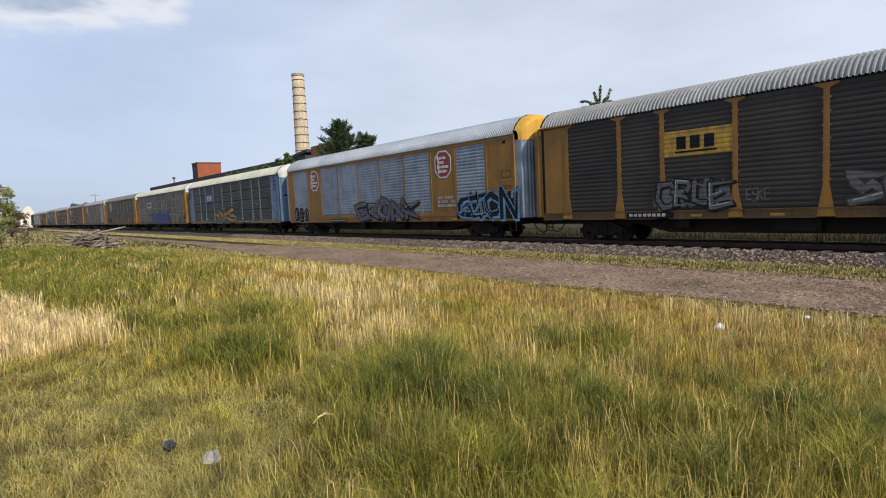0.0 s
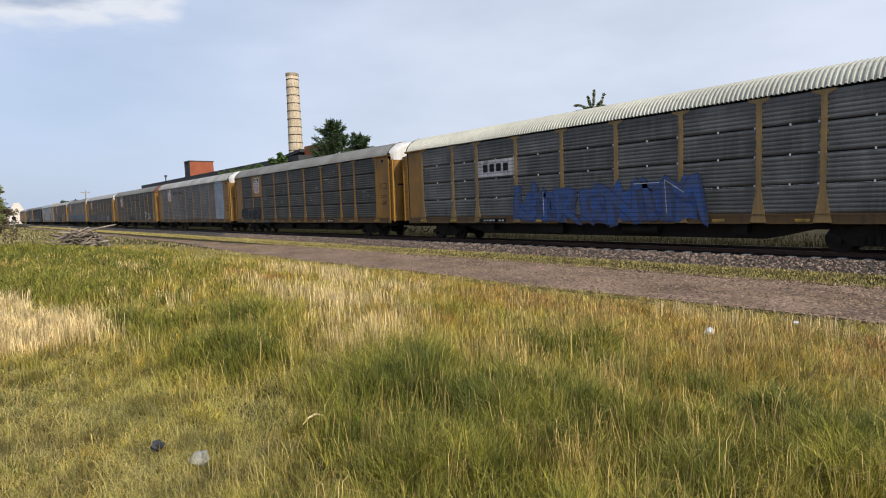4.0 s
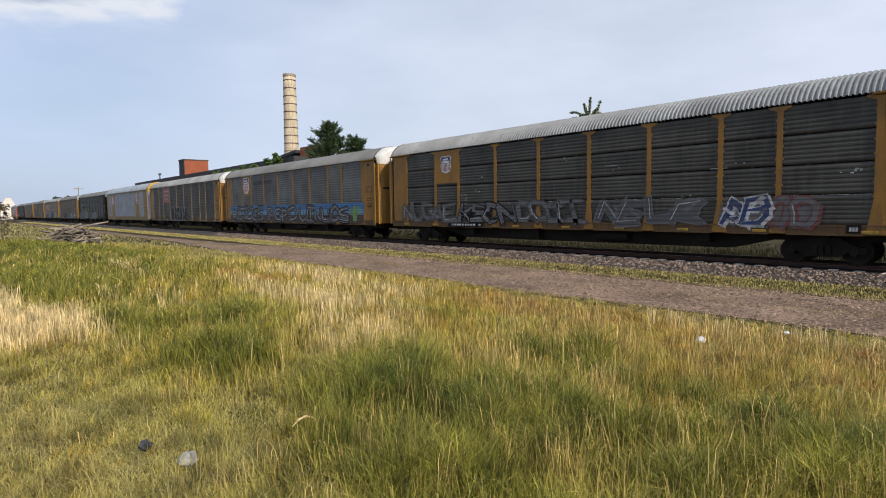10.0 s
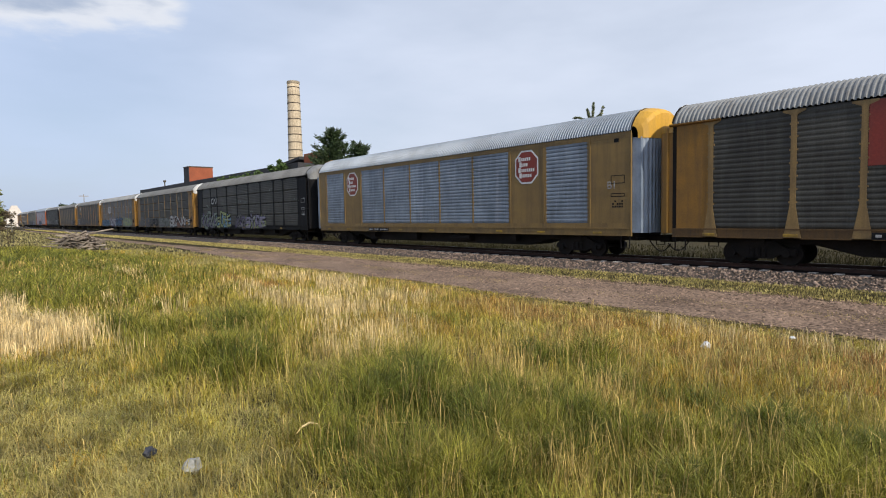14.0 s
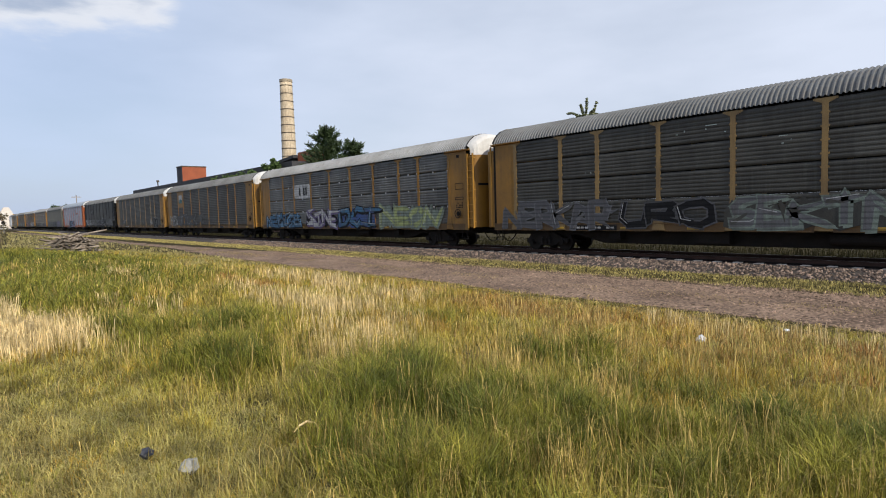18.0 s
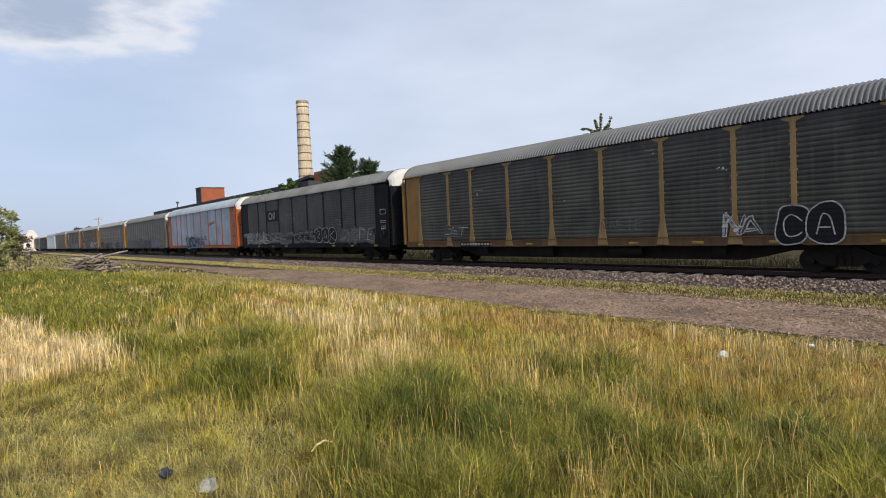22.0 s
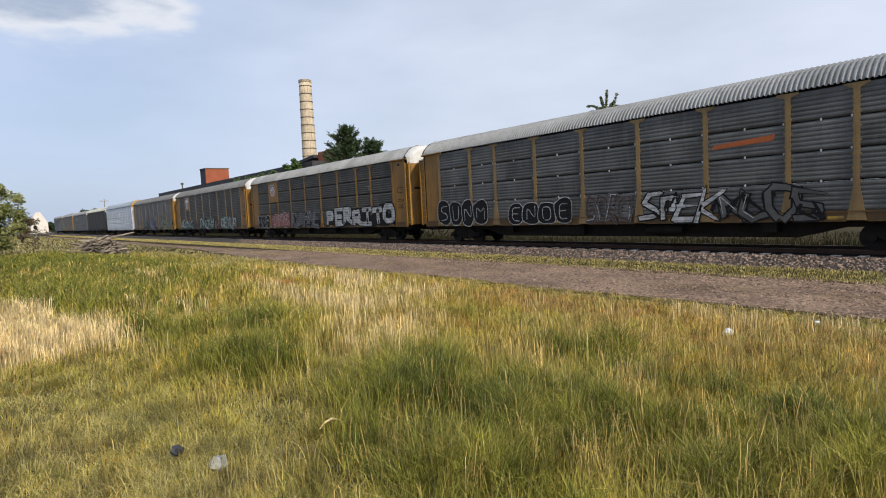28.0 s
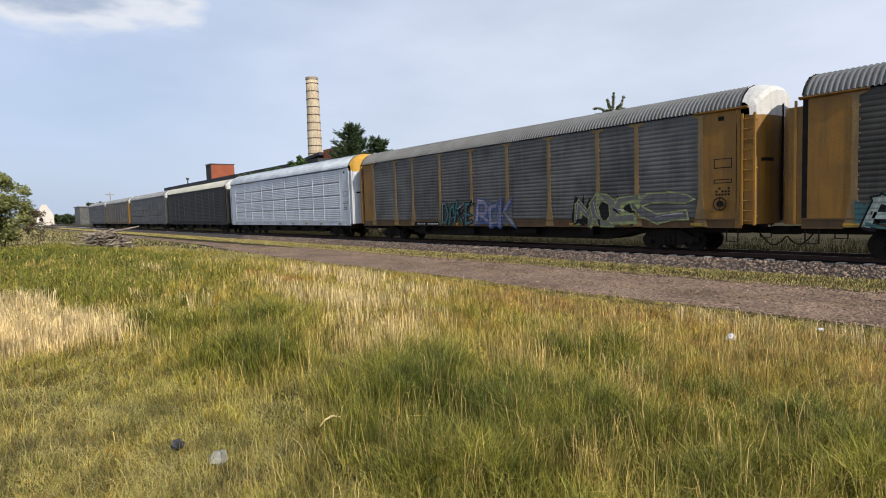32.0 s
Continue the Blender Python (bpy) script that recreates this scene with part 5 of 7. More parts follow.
logo_board(c, *BAY2, 3.35, 4.22, M["chalk"], "white board with black lettering")
bars(c, -6.5, -4.6, 3.6, 4.0, M["ink"], 1, 4, y=-WIDE - 0.03)
graffiti(c, r, -4.3, -0.7, 0.98, 2.6, "UTR", "azure", "navy", 0.44, "azure")
graffiti(c, r, -0.3, 4.75, 0.98, 2.8, "ONTM", "azure", "navy", 0.44, "azure")
number_board(c, -6.8, -4.9, 1.0, 1.2)

for i, faded in ((4, True), (6, True)):
    logo_board(cars[i], *BAY1, 3.3, 5.2, M["yellow"], "yellow board with a faded shield")
    shield(cars[i], -8.6, -7.3, 3.6, 5.05, faded)
graffiti(cars[4], B[4], -11.7, -9.3, 1.25, 2.3, "SEZ", "ink", "ash", 0.18)
graffiti(cars[4], B[4], -9.1, -7.1, 1.25, 2.3, "GR", "ink", "ash", 0.2)
number_board(cars[4], 4.9, 5.9, 0.99, 1.22)
number_board(cars[4], -6.6, -5.0, 0.99, 1.2)

c, r = cars[5], B[5]
logo_board(c, *BAY1, 3.4, 5.22, M["yellow"], "yellow board with a striped shield")
shield(c, -8.68, -7.25, 3.65, 5.15, False)
words(c, "BUILDING", -6.4, -4.5, 4.42, M["ink"])
words(c, "AMERICA", -4.0, -2.3, 4.42, M["ink"])
number_board(c, -6.8, -4.5, 1.05, 1.25)
number_board(c, 4.85, 5.9, 1.03, 1.26)
number_board(c, 7.35, 7.8, 1.03, 1.28)

c, r = cars[6], B[6]
words(c, "R1", -4.1, -3.7, 1.05, M["chalk"], FRONT - 0.004)
number_board(c, -7.8, -4.3, 1.0, 1.2)
graffiti(c, r, 6.8, 8.9, 1.3, 2.5, "TD", "greydark", "chalk", 0.16)
graffiti(c, r, 9.4, 10.3, 1.45, 2.2, "SE", "greydark", "chalk", 0.2)
graffiti(c, r, -3.8, 1.2, 1.35, 1.95, "UEX", "greydark", "ink", 0.3)

c, r = cars[7], B[7]
logo_board(c, *BAY1, 3.4, 5.2, M["yellow"], "yellow board with a small shield")
shield(c, -8.4, -7.5, 3.95, 4.92, False)
for x0, x1, word, fill, edge in ((-12.0, -7.3, "NUGAE", "ash", "greydark"), (-6.9, -3.0, "KSON", "ash", "ink"), (-2.8, 1.0, "COII", "ash", "greydark"), (1.7, 6.3, "NEUR", "slate", "ash"),
                                 (7.0, 8.5, "AB", "navy", "chalk"), (8.5, 9.9, "OO", "ash", "maroon")):
    graffiti(c, r, x0, x1, 1.15, 2.3, word, fill, edge, 0.3, "ash" if x0 > 6 else None)
number_board(c, -7.8, -5.1, 0.99, 1.22)
number_board(c, 10.8, 11.2, 1.04, 1.3)

c, r = cars[8], B[8]
logo_board(c, *BAY1, 3.45, 5.25, M["yellow"], "yellow board with a striped shield")
shield(c, -8.62, -7.3, 3.6, 5.12, False)
words(c, "BUILDING", -6.3, -4.4, 4.36, M["ink"])
words(c, "AMERICA", -4.05, -2.3, 4.38, M["ink"])
badge("painted_band", c, rect(-11.9, 11.7, 2.05, 2.5), -WIDE - 0.042, M["bandblue"], "sprayed blue sky band")
badge("painted_band", c, rect(-11.9, 11.7, 1.68, 2.05), -WIDE - 0.042, M["sky"], "sprayed pale blue band")
badge("painted_band", c, rect(-11.9, 11.7, 1.10, 1.68), -WIDE - 0.0505, M["umber"], "sprayed dark brown band")
graffiti(c, r, -11.4, -4.4, 0.98, 2.4, "ROICES", "ash", "ink", 0.3, style="round")
graffiti(c, r, -3.5, 1.8, 0.98, 2.35, "POPO", "ash", "ink", 0.3, style="round")
graffiti(c, r, 2.4, 9.6, 0.98, 2.35, "UINUOS", "ash", "ink", 0.3, style="round")
bm = bmesh.new()
ribbon(bm, [(10.6, 1.35), (10.6, 2.1)], 0.5, FRONT, 0)
ribbon(bm, [(10.35, 1.7), (10.15, 1.75), (10.15, 2.0)], 0.2, FRONT - 0.004, 0)
ribbon(bm, [(10.85, 1.8), (11.05, 1.85), (11.05, 2.2)], 0.2, FRONT - 0.004, 0)
shared("painted_cactus", mesh("painted_cactus", bm, M["cactus"]), c, label="sprayed green cactus")
number_board(c, -7.6, -5.2, 0.99, 1.2)

c, r = cars[9], B[9]
logo_board(c, *BAY2, 3.23, 5.2, M["enamel_sign"], "red board with white lettering")
for z, n in ((4.55, 8), (4.05, 7), (3.55, 7)):
    bars(c, -6.6, -6.6 + 0.26 * n, z, z + 0.22, M["chalk"], 1, n, y=-WIDE - 0.03)
graffiti(c, r, -3.3, 2.75, 0.98, 2.65, "SNNKRS", "ink", "chalk", 0.2, "ink")
number_board(c, 4.9, 5.95, 0.99, 1.18)
number_board(c, 7.55, 8.1, 1.0, 1.22)
number_board(c, -6.7, -4.8, 0.99, 1.2)

c, r = cars[10], B[10]
octagon_sign(c, -9.05, -7.65, 3.4, 5.0)
octagon_sign(c, 6.7, 8.15, 3.4, 5.0)
words(c, "B1", 11.9, 12.25, 2.95, M["chalk"])
number_board(c, -6.4, -4.1, 0.99, 1.2)

for i, (a, b) in ((11, BAY1), (16, BAY2)):
    logo_board(cars[i], a, b, 3.35, 4.33, M["ink"], "black board with white lettering")
    bm = bmesh.new()
    u, v = a + (0.15 if i == 11 else 0.55), b - (0.15 if i == 11 else 0.85)
    k = (v - u) / 6
    ribbon(bm, curved([(u + 2.4 * k, 4.08), (u + 0.5 * k, 4.08), (u, 3.95), (u, 3.72), (u + 0.5 * k, 3.58), (u + 2.4 * k, 3.58), (u + 3.0 * k, 3.7), (u + 3.3 * k, 4.0), (u + 3.9 * k, 4.05), (u + 5.0 * k, 3.62), (u + 5.7 * k, 3.62), (u + 6 * k, 3.75), (u + 6 * k, 4.15)]), 0.12, -WIDE - 0.034, 0)
    part("emblem", bm, M["chalk"], cars[i], "white looping stripe")
c, r = cars[11], B[11]
graffiti(c, r, -12.1, -7.0, 0.98, 2.6, "KGRAS", "sage", "ink", 0.30, "purple")
graffiti(c, r, -7.2, -3.3, 0.98, 2.55, "SGRE", "lime", "ink", 0.3, "sky")
graffiti(c, r, -1.8, 0.5, 0.98, 2.3, "GCA", "ash", "ink", 0.34, "purple")
graffiti(c, r, 0.5, 5.2, 0.98, 2.3, "SYRE", "lilac", "ink", 0.36, "lime")
number_board(c, -9.6, -8.0, 0.99, 1.2)

c, r = cars[12], B[12]
for x0, x1, z0, z1, word, fill, edge, sh in ((-12.2, -6.4, 1.0, 2.3, "NERKAR", "slate", "ash", None), (-5.9, -2.2, 1.1, 2.2, "URO", "ink", "slate", None),
                                             (-1.6, 3.35, 1.0, 2.2, "SEKTM", "ash", "sage", "greydark"), (3.65, 6.4, 1.0, 2.5, "BI", "chalk", "ink", "rust"),
                                             (6.4, 10.1, 1.0, 2.4, "NA", "chalk", "ink", "rust"), (10.0, 11.7, 1.3, 2.1, "MS", "chalk", "ink", "amber")):
    graffiti(c, r, x0, x1, z0, z1, word, fill, edge, 0.36, sh)
number_board(c, -8.3, -6.0, 0.99, 1.2)

c, r = cars[13], B[13]
logo_board(c, *BAY2, 3.3, 4.4, M["chalk"], "white board with black lettering")
bars(c, -6.4, -4.7, 3.55, 4.15, M["ink"], 1, 5, y=-WIDE - 0.03)
for x0, x1, word, fill, edge, sh in ((-12.1, -6.0, "NEMISE", "cyan", "ink", "sky"), (-5.0, -0.4, "SINE", "chalk", "purple", "ink"), (-0.2, 4.3, "DCI", "cyan", "ink", "azure"),
                                     (4.9, 7.9, "NE", "lime", "sage", "sage"), (7.9, 10.5, "ON", "lime", "sage", "sage")):
    graffiti(c, r, x0, x1, 0.99, 2.45 if x0 > -6 else 2.15, word, fill, edge, 0.4, sh)
number_board(c, -8.6, -6.6, 0.99, 1.2)

c, r = cars[14], B[14]
logo_board(c, *BAY1, 3.35, 5.2, M["yellow"], "yellow board with a small white and green flag")
badge("flag", c, rect(-8.5, -7.3, 3.85, 4.8), -WIDE - 0.03, M["chalk"])
badge("flag_stripe", c, [(-8.5, 3.85), (-7.3, 3.85), (-7.3, 4.25), (-7.9, 4.35), (-8.5, 4.05)], -WIDE - 0.036, M["teal"])
graffiti(c, r, -12.1, -9.5, 1.25, 2.3, "MES", "greydark", "chalk", 0.2)
graffiti(c, r, -9.2, -2.5, 1.2, 2.5, "SRTEOK", "slate", "greydark", 0.34)
graffiti(c, r, -1.5, 0.4, 1.45, 2.35, "ROK", "greydark", "ash", 0.3)
scribble(c, r, 1.1, 2.8, 1.5, 2.1, "ash")
number_board(c, 4.6, 5.6, 0.98, 1.16)

c, r = cars[15], B[15]
graffiti(c, r, -9.2, -7.4, 1.5, 2.2, "SET", "greydark", "ash", 0.3)
graffiti(c, r, 6.6, 7.7, 1.3, 2.15, "NA", "greydark", "chalk", 0.2)
graffiti(c, r, 8.35, 10.2, 1.0, 2.3, "CA", "ink", "chalk", 0.5)
scribble(c, r, 1.4, 3.4, 1.65, 2.1, "ash")
number_board(c, -7.9, -5.5, 0.98, 1.2)

c, r = cars[16], B[16]
for x0, x1, z1, word, fill, edge in ((-12.4, -6.7, 2.3, "TROUKE", "ash", "chalk"), (-6.5, -1.6, 2.25, "SEEC", "ash", "greydark"), (-1.3, 2.7, 2.4, "GRES", "ash", "ink"),
                                     (2.7, 6.0, 2.5, "RAK", "ink", "chalk"), (6.7, 11.2, 2.4, "SNORE", "ash", "greydark")):
    graffiti(c, r, x0, x1, 1.28, z1, word, fill, edge, 0.34, "ash" if x0 > 6 else None)
scribble(c, r, -3.5, 1.4, 2.95, 3.85, "ash", "HICCUP")

c, r = cars[17], B[17]
badge("logo_stripe", c, [(4.28, 3.62), (6.4, 3.8), (6.5, 4.0), (4.4, 3.82)], -WIDE - 0.024, M["orange"], "slanting orange and black stripe")
badge("logo_shadow", c, [(4.25, 3.5), (6.4, 3.72), (6.4, 3.77), (4.25, 3.58)], -WIDE - 0.024, M["ink"])
graffiti(c, r, -4.6, 2.4, 0.98, 2.4, "UZENKA", "deepteal", "sky", 0.42, "pink")
scribble(c, r, 2.6, 3.45, 1.95, 2.3, "ink")
scribble(c, r, -12.9, -12.3, 3.2, 4.0, "chalk")
number_board(c, -6.9, -4.8, 0.98, 1.2)
number_board(c, 5.87, 6.33, 1.0, 1.24)

c, r = cars[18], B[18]
graffiti(c, r, -12.0, -3.6, 1.0, 2.4, "SWERUOK", "ash", "greydark", 0.3, "ash")
graffiti(c, r, -3.2, 4.2, 1.0, 2.4, "RENTGEO", "ash", "ink", 0.3, "ash")
graffiti(c, r, 4.7, 9.5, 1.0, 2.4, "WOBK", "lilac", "purple", 0.3, "ash")

c, r = cars[19], B[19]
badge("logo_stripe", c, [(4.4, 3.64), (6.5, 3.74), (6.55, 3.95), (4.5, 3.8)], -WIDE - 0.024, M["orange"], "slanting orange stripe")
for x0, x1, z1, word, fill, edge in ((-11.7, -7.6, 2.4, "SUNM", "ink", "chalk"), (-6.0, -2.0, 2.2, "ENOE", "ink", "chalk"), (-1.3, 1.0, 2.2, "SORG", "umber", "ash"),
                                     (1.5, 4.6, 2.25, "SPEK", "chalk", "ink"), (4.6, 7.9, 2.25, "NUOS", "grey", "ink"), (9.8, 11.2, 2.2, "EI", "navy", "azure")):
    graffiti(c, r, x0, x1, 0.98, z1, word, fill, edge, 0.34, "azure" if x0 > 9 else None)

c, r = cars[20], B[20]
logo_board(c, *BAY1, 3.35, 5.2, M["yellow"], "yellow board with a small shield")
shield(c, -8.5, -7.45, 3.9, 4.95, False)
graffiti(c, r, 2.2, 11.6, 0.98, 2.5, "PERRITO", "chalk", "ink", 0.26, "ink", style="block")
graffiti(c, r, -8.3, -4.6, 1.05, 2.3, "SEPMEK", "red", "chalk", 0.34, "red", style="block")
graffiti(c, r, -11.8, -8.9, 0.98, 2.2, "NNM", "ink", "chalk", 0.3)
graffiti(c, r, -3.9, 0.9, 1.0, 2.3, "DAHME", "slate", "ash", 0.4, "ink")

c, r = cars[21], B[21]
logo_board(c, *BAY1, 3.4, 5.2, M["yellow"], "yellow board with a striped shield")
shield(c, -8.55, -7.25, 3.58, 5.05, False)
for x0, x1, z1, word, fill, edge, sh in ((-11.4, -6.0, 2.2, "AEKNK", "mint", "ink", "teal"), (-5.7, -3.1, 1.95, "YOUTY", "greydark", "maroon", None),
                                         (-2.7, 2.65, 2.3, "ANEKW", "mint", "ink", "teal"), (3.0, 4.85, 2.0, "NOEEI", "greydark", "maroon", None),
                                         (5.2, 9.9, 2.3, "DETUR", "mint", "teal", "rust")):
    graffiti(c, r, x0, x1, 0.98, z1, word, fill, edge, 0.34, sh)
number_board(c, -6.8, -4.6, 0.98, 1.2)

c, r = cars[22], B[22]
for x0, x1, word, fill, edge, sh in ((-4.1, -1.4, "DAKE", "teal", "ink", None), (-1.0, 1.7, "ROK", "lilac", "azure", "ash"), (5.7, 8.7, "MOE", "grey", "lime", "ink"), (8.7, 10.6, "C", "ash", "lime", None)):
    graffiti(c, r, x0, x1, 1.0, 2.42, word, fill, edge, 0.34, sh)
number_board(c, -6.8, -4.3, 0.98, 1.2)


# how far the middle of the second wagon has come along the line at t seconds
def run(t):
    return -32.511 + 18.4711 * t - 0.008034 * t ** 2 + 7.0715e-04 * t ** 3 - 8.155e-06 * t ** 4 - 0.22 * math.exp(-((t - 14.2) / 0.9) ** 2)


def car_pose(i, t):
    """A wagon's place on the line; the two smooth-sided ones stand a little forward in their couplings."""
    x, y, h = on_line(run(t) - (i - 1) * PITCH + (0.2 if i in (1, 10) else 0.0))
    return pose(x, y, 0, 0, 0, math.degrees(h))

# ---------------------------------------------------------------- trees and bushes
def leaf_cloud(rng, centres, radii, count, size, flat=0.6):
    """Small leaf blades strewn round the ends of the twigs."""
    centres, radii = np.array(centres), np.array(radii)
    pick = rng.integers(0, len(centres), count)
    d = rng.normal(size=(count, 3))
    d /= np.linalg.norm(d, axis=1, keepdims=True)
    c = centres[pick] + d * (radii[pick] * rng.random(count) ** 0.5)[:, None] * np.array((1, 1, 0.8))
    a = rng.normal(size=(count, 3))
    a[:, 2] *= flat
    a /= np.linalg.norm(a, axis=1, keepdims=True)
    b = np.cross(a, rng.normal(size=(count, 3)))
    b /= np.linalg.norm(b, axis=1, keepdims=True) + 1e-9
    s = size * rng.uniform(0.6, 1.3, count)[:, None]
    v = np.stack([c - a * s, c + b * s * 0.42, c + a * s, c - b * s * 0.42], 1).reshape(-1, 3)
    return v, np.arange(count * 4).reshape(-1, 4)


def tree(name, x, y, ground, height, spread, seed, leaf, count, size, label, category="tree", crown_from=0.25, limbs=11, trunk=0.2):
    rng = np.random.default_rng(seed)
    ob = thing(name, pose(x, y, ground), label, category)
    bm = bmesh.new()
    lean = rng.uniform(-0.06, 0.06, 2) * height
    tips, sizes = [], []
    axis = [Vector((lean[0] * u * u, lean[1] * u * u, -0.2 + (height * 0.93 + 0.2) * u)) for u in np.linspace(0, 1, 6)]
    for k in range(5):
        rod(bm, axis[k], axis[k + 1], trunk * (1 - k * 0.18), 7, trunk * (1 - (k + 1) * 0.18))
    for k in range(limbs):
        u = crown_from + (0.95 - crown_from) * (k + rng.random()) / limbs
        base = Vector((lean[0] * u * u, lean[1] * u * u, height * 0.93 * u))
        ang = k * 2.4 + rng.uniform(-0.5, 0.5)
        reach = spread * (0.55 + 0.45 * rng.random()) * math.sin(math.pi * (0.18 + 0.78 * (u - crown_from) / (1 - crown_from))) ** 0.7
        tip = base + Vector((reach * math.cos(ang), reach * math.sin(ang), reach * rng.uniform(0.25, 0.7)))
        rod(bm, base, tip, trunk * 0.34 * (1.1 - u), 5, 0.012)
        for q in (0.45, 0.75, 1.0):
            tips.append(tuple(base.lerp(tip, q) + Vector(rng.uniform(-0.15, 0.15, 3) * spread)))
            sizes.append(spread * rng.uniform(0.24, 0.42))
    tips.append((lean[0], lean[1], height * 0.95))
    sizes.append(spread * 0.2)
    part("trunk", bm, M["bark"], ob)
    v, f = leaf_cloud(rng, tips, sizes, count, size)
    v[:, 2] = np.maximum(v[:, 2], 0.02)
    shared("crown", from_arrays("crown", v, f, leaf), ob)
    return ob


FLAT = -0.6
def pine(x, y, height, spread, seed, count, label, tilt=0.5):
    """A conifer: boughs in whorls that sweep up at their ends, each with needle sprays along it."""
    rg = np.random.default_rng(seed)
    ob = thing("pine_tree", pose(x, y, FLAT), label, "tree")
    bm = bmesh.new()
    rod(bm, (0, 0, -0.2), (0.2, 0, height * 0.95), 0.24, 8, 0.04)
    c, d = [], []
    for k in range(int(height * 10)):
        u = rg.uniform(0.25, 0.97)
        reach = spread * (1 - ((u - 0.25) / 0.78) ** 1.7) * rg.uniform(0.45, 1.15) + 0.25
        a = rg.uniform(0, math.tau)
        p = Vector((0.2 * u, 0, height * u))
        q = p + Vector((reach * math.cos(a), reach * math.sin(a), reach * rg.uniform(0.15, tilt + 0.35)))
        rod(bm, p, q, 0.035, 4, 0.01)
        n = max(4, int(count * reach / spread))
        w = rg.uniform(0.15, 1.08, n) ** 0.8
        along_ = np.array(q - p) / max(reach, 0.1)
        c.append(np.array(p) + np.outer(w, np.array(q - p)) + rg.normal(0, 0.16, (n, 3)))
        d.append(along_ * 0.8 + rg.normal(0, 0.45, (n, 3)))
    c, d = np.concatenate(c), np.concatenate(d)
    d /= np.linalg.norm(d, axis=1, keepdims=True)
    e = np.cross(d, rg.normal(size=d.shape))
    e /= np.linalg.norm(e, axis=1, keepdims=True) + 1e-9
    s = rg.uniform(0.22, 0.48, len(c))[:, None]
    v = np.stack([c - d * s * 0.4, c + e * s * 0.16, c + d * s, c - e * s * 0.16], 1).reshape(-1, 3)
    part("trunk", bm, M["bark"], ob)
    shared("crown", from_arrays("crown", v, np.arange(len(v)).reshape(-1, 4), M["needle"]), ob)


pine(-67.6, 39.0, 14.4, 3.5, 11, 230, "tall dark green pine tree behind the railway", 0.6)
pine(-62.2, 39.6, 12.0, 3.5, 12, 260, "low bushy dark green pine tree behind the railway", 0.3)
# the bent top of a thin spruce, with curling sprays
spruce = thing("spruce_tree", pose(-25.3, 37.0, FLAT), "bent thin pale spruce top over the train", "tree")
bm = bmesh.new()
rod(bm, (0, 0, -0.2), (0.1, 0, 9.8), 0.13, 7, 0.03)
rg = np.random.default_rng(14)
tips = []
BOUGHS = ((-2.1, 9.35, 0.35), (-1.5, 9.9, 0.35), (-0.9, 9.45, 0.45), (0.65, 9.9, 0.25), (0.15, 10.9, 0.0), (-0.35, 10.45, 0.1), (0.95, 10.55, -0.35), (1.1, 9.5, 0.35))
for bx, bz, arch in BOUGHS:
    p0, p1 = Vector((0.08, 0, 8.9 if bx else 9.2)), Vector((bx, rg.uniform(-0.5, 0.5), bz))
    line = [p0.lerp(p1, u) + Vector((0, 0, arch * math.sin(math.pi * u))) for u in np.linspace(0, 1, 7)]
    for p, q in zip(line, line[1:]):
        rod(bm, p, q, 0.028, 4, 0.02)
        tips += [tuple(p.lerp(q, u)) for u in (0.2, 0.7)]
for k in range(30):
    z = 4.0 + 4.3 * k / 30
    reach = (1.5 - 0.9 * k / 30) * rg.uniform(0.5, 1.2)
    q = (reach * math.cos(k * 2.4), reach * math.sin(k * 2.4), z + 0.35 * reach)
    rod(bm, (0.1 * z / 11, 0, z), q, 0.02, 4, 0.008)
    tips += [tuple(Vector((0, 0, z)).lerp(Vector(q), u)) for u in (0.35, 0.6, 0.92)]
part("trunk", bm, M["bark"], spruce)
v, f = leaf_cloud(rg, tips, [0.10] * len(tips), 7000, 0.10)
shared("crown", from_arrays("crown", v, f, M["pale_needle"]), spruce)
tree("small_tree", -84.0, 38.5, FLAT, 12.0, 2.0, 15, M["leaf"], 2000, 0.28, "thin green tree in front of the factory", crown_from=0.55, limbs=10)
for k, (x, y, h, w) in enumerate(((-91, 38.6, 10.6, 2.6), (-99, 38.2, 10.3, 2.6), (-107, 38.4, 10.2, 2.4), (-115, 38.4, 9.8, 2.2))):
    tree("small_tree", x, y, FLAT, h, w, 20 + k, M["leaf"], 1800, 0.28, "green scrub tree growing against the factory", crown_from=0.5, limbs=9)
for k, (x, y, h, w) in enumerate(((-52.5, 0.9, 5.9, 1.9), (-49.5, -0.8, 5.0, 1.8), (-56.0, 0.0, 5.0, 1.7))):
    tree("leafy_bush", x, y, -0.15, h, w, 30 + k, M["bushleaf"], 7000, 0.13, "dense green leafy bush at the edge of the field", "bush", 0.08, 18, 0.09)
tree("dry_sapling", -53.5, 3.0, -0.2, 3.2, 1.0, 36, M["dryleaf"], 500, 0.1, "thin dry sapling beside a green bush", "sapling", 0.2, 12, 0.03)
tree("round_tree", -118.0, 5.2, -0.5, 4.6, 2.0, 37, M["dryleaf"], 2600, 0.2, "round brownish tree far down the line", crown_from=0.3)
for k, (x, y, h, w) in enumerate(((-420, 52, 13, 6), (-405, 57, 12.5, 6), (-412, 62, 12, 6), (-400, 48, 9, 5), (-430, 40, 5.5, 5), (-440, 36, 5, 5), (-440, 43, 5, 5))):
    tree("far_tree", x, y, FLAT, h, w, 50 + k, M["needle"], 900, 0.9, "distant dark green tree", crown_from=0.15)

# far woods along the horizon
rng = np.random.default_rng(5)
cs, rs = [], []
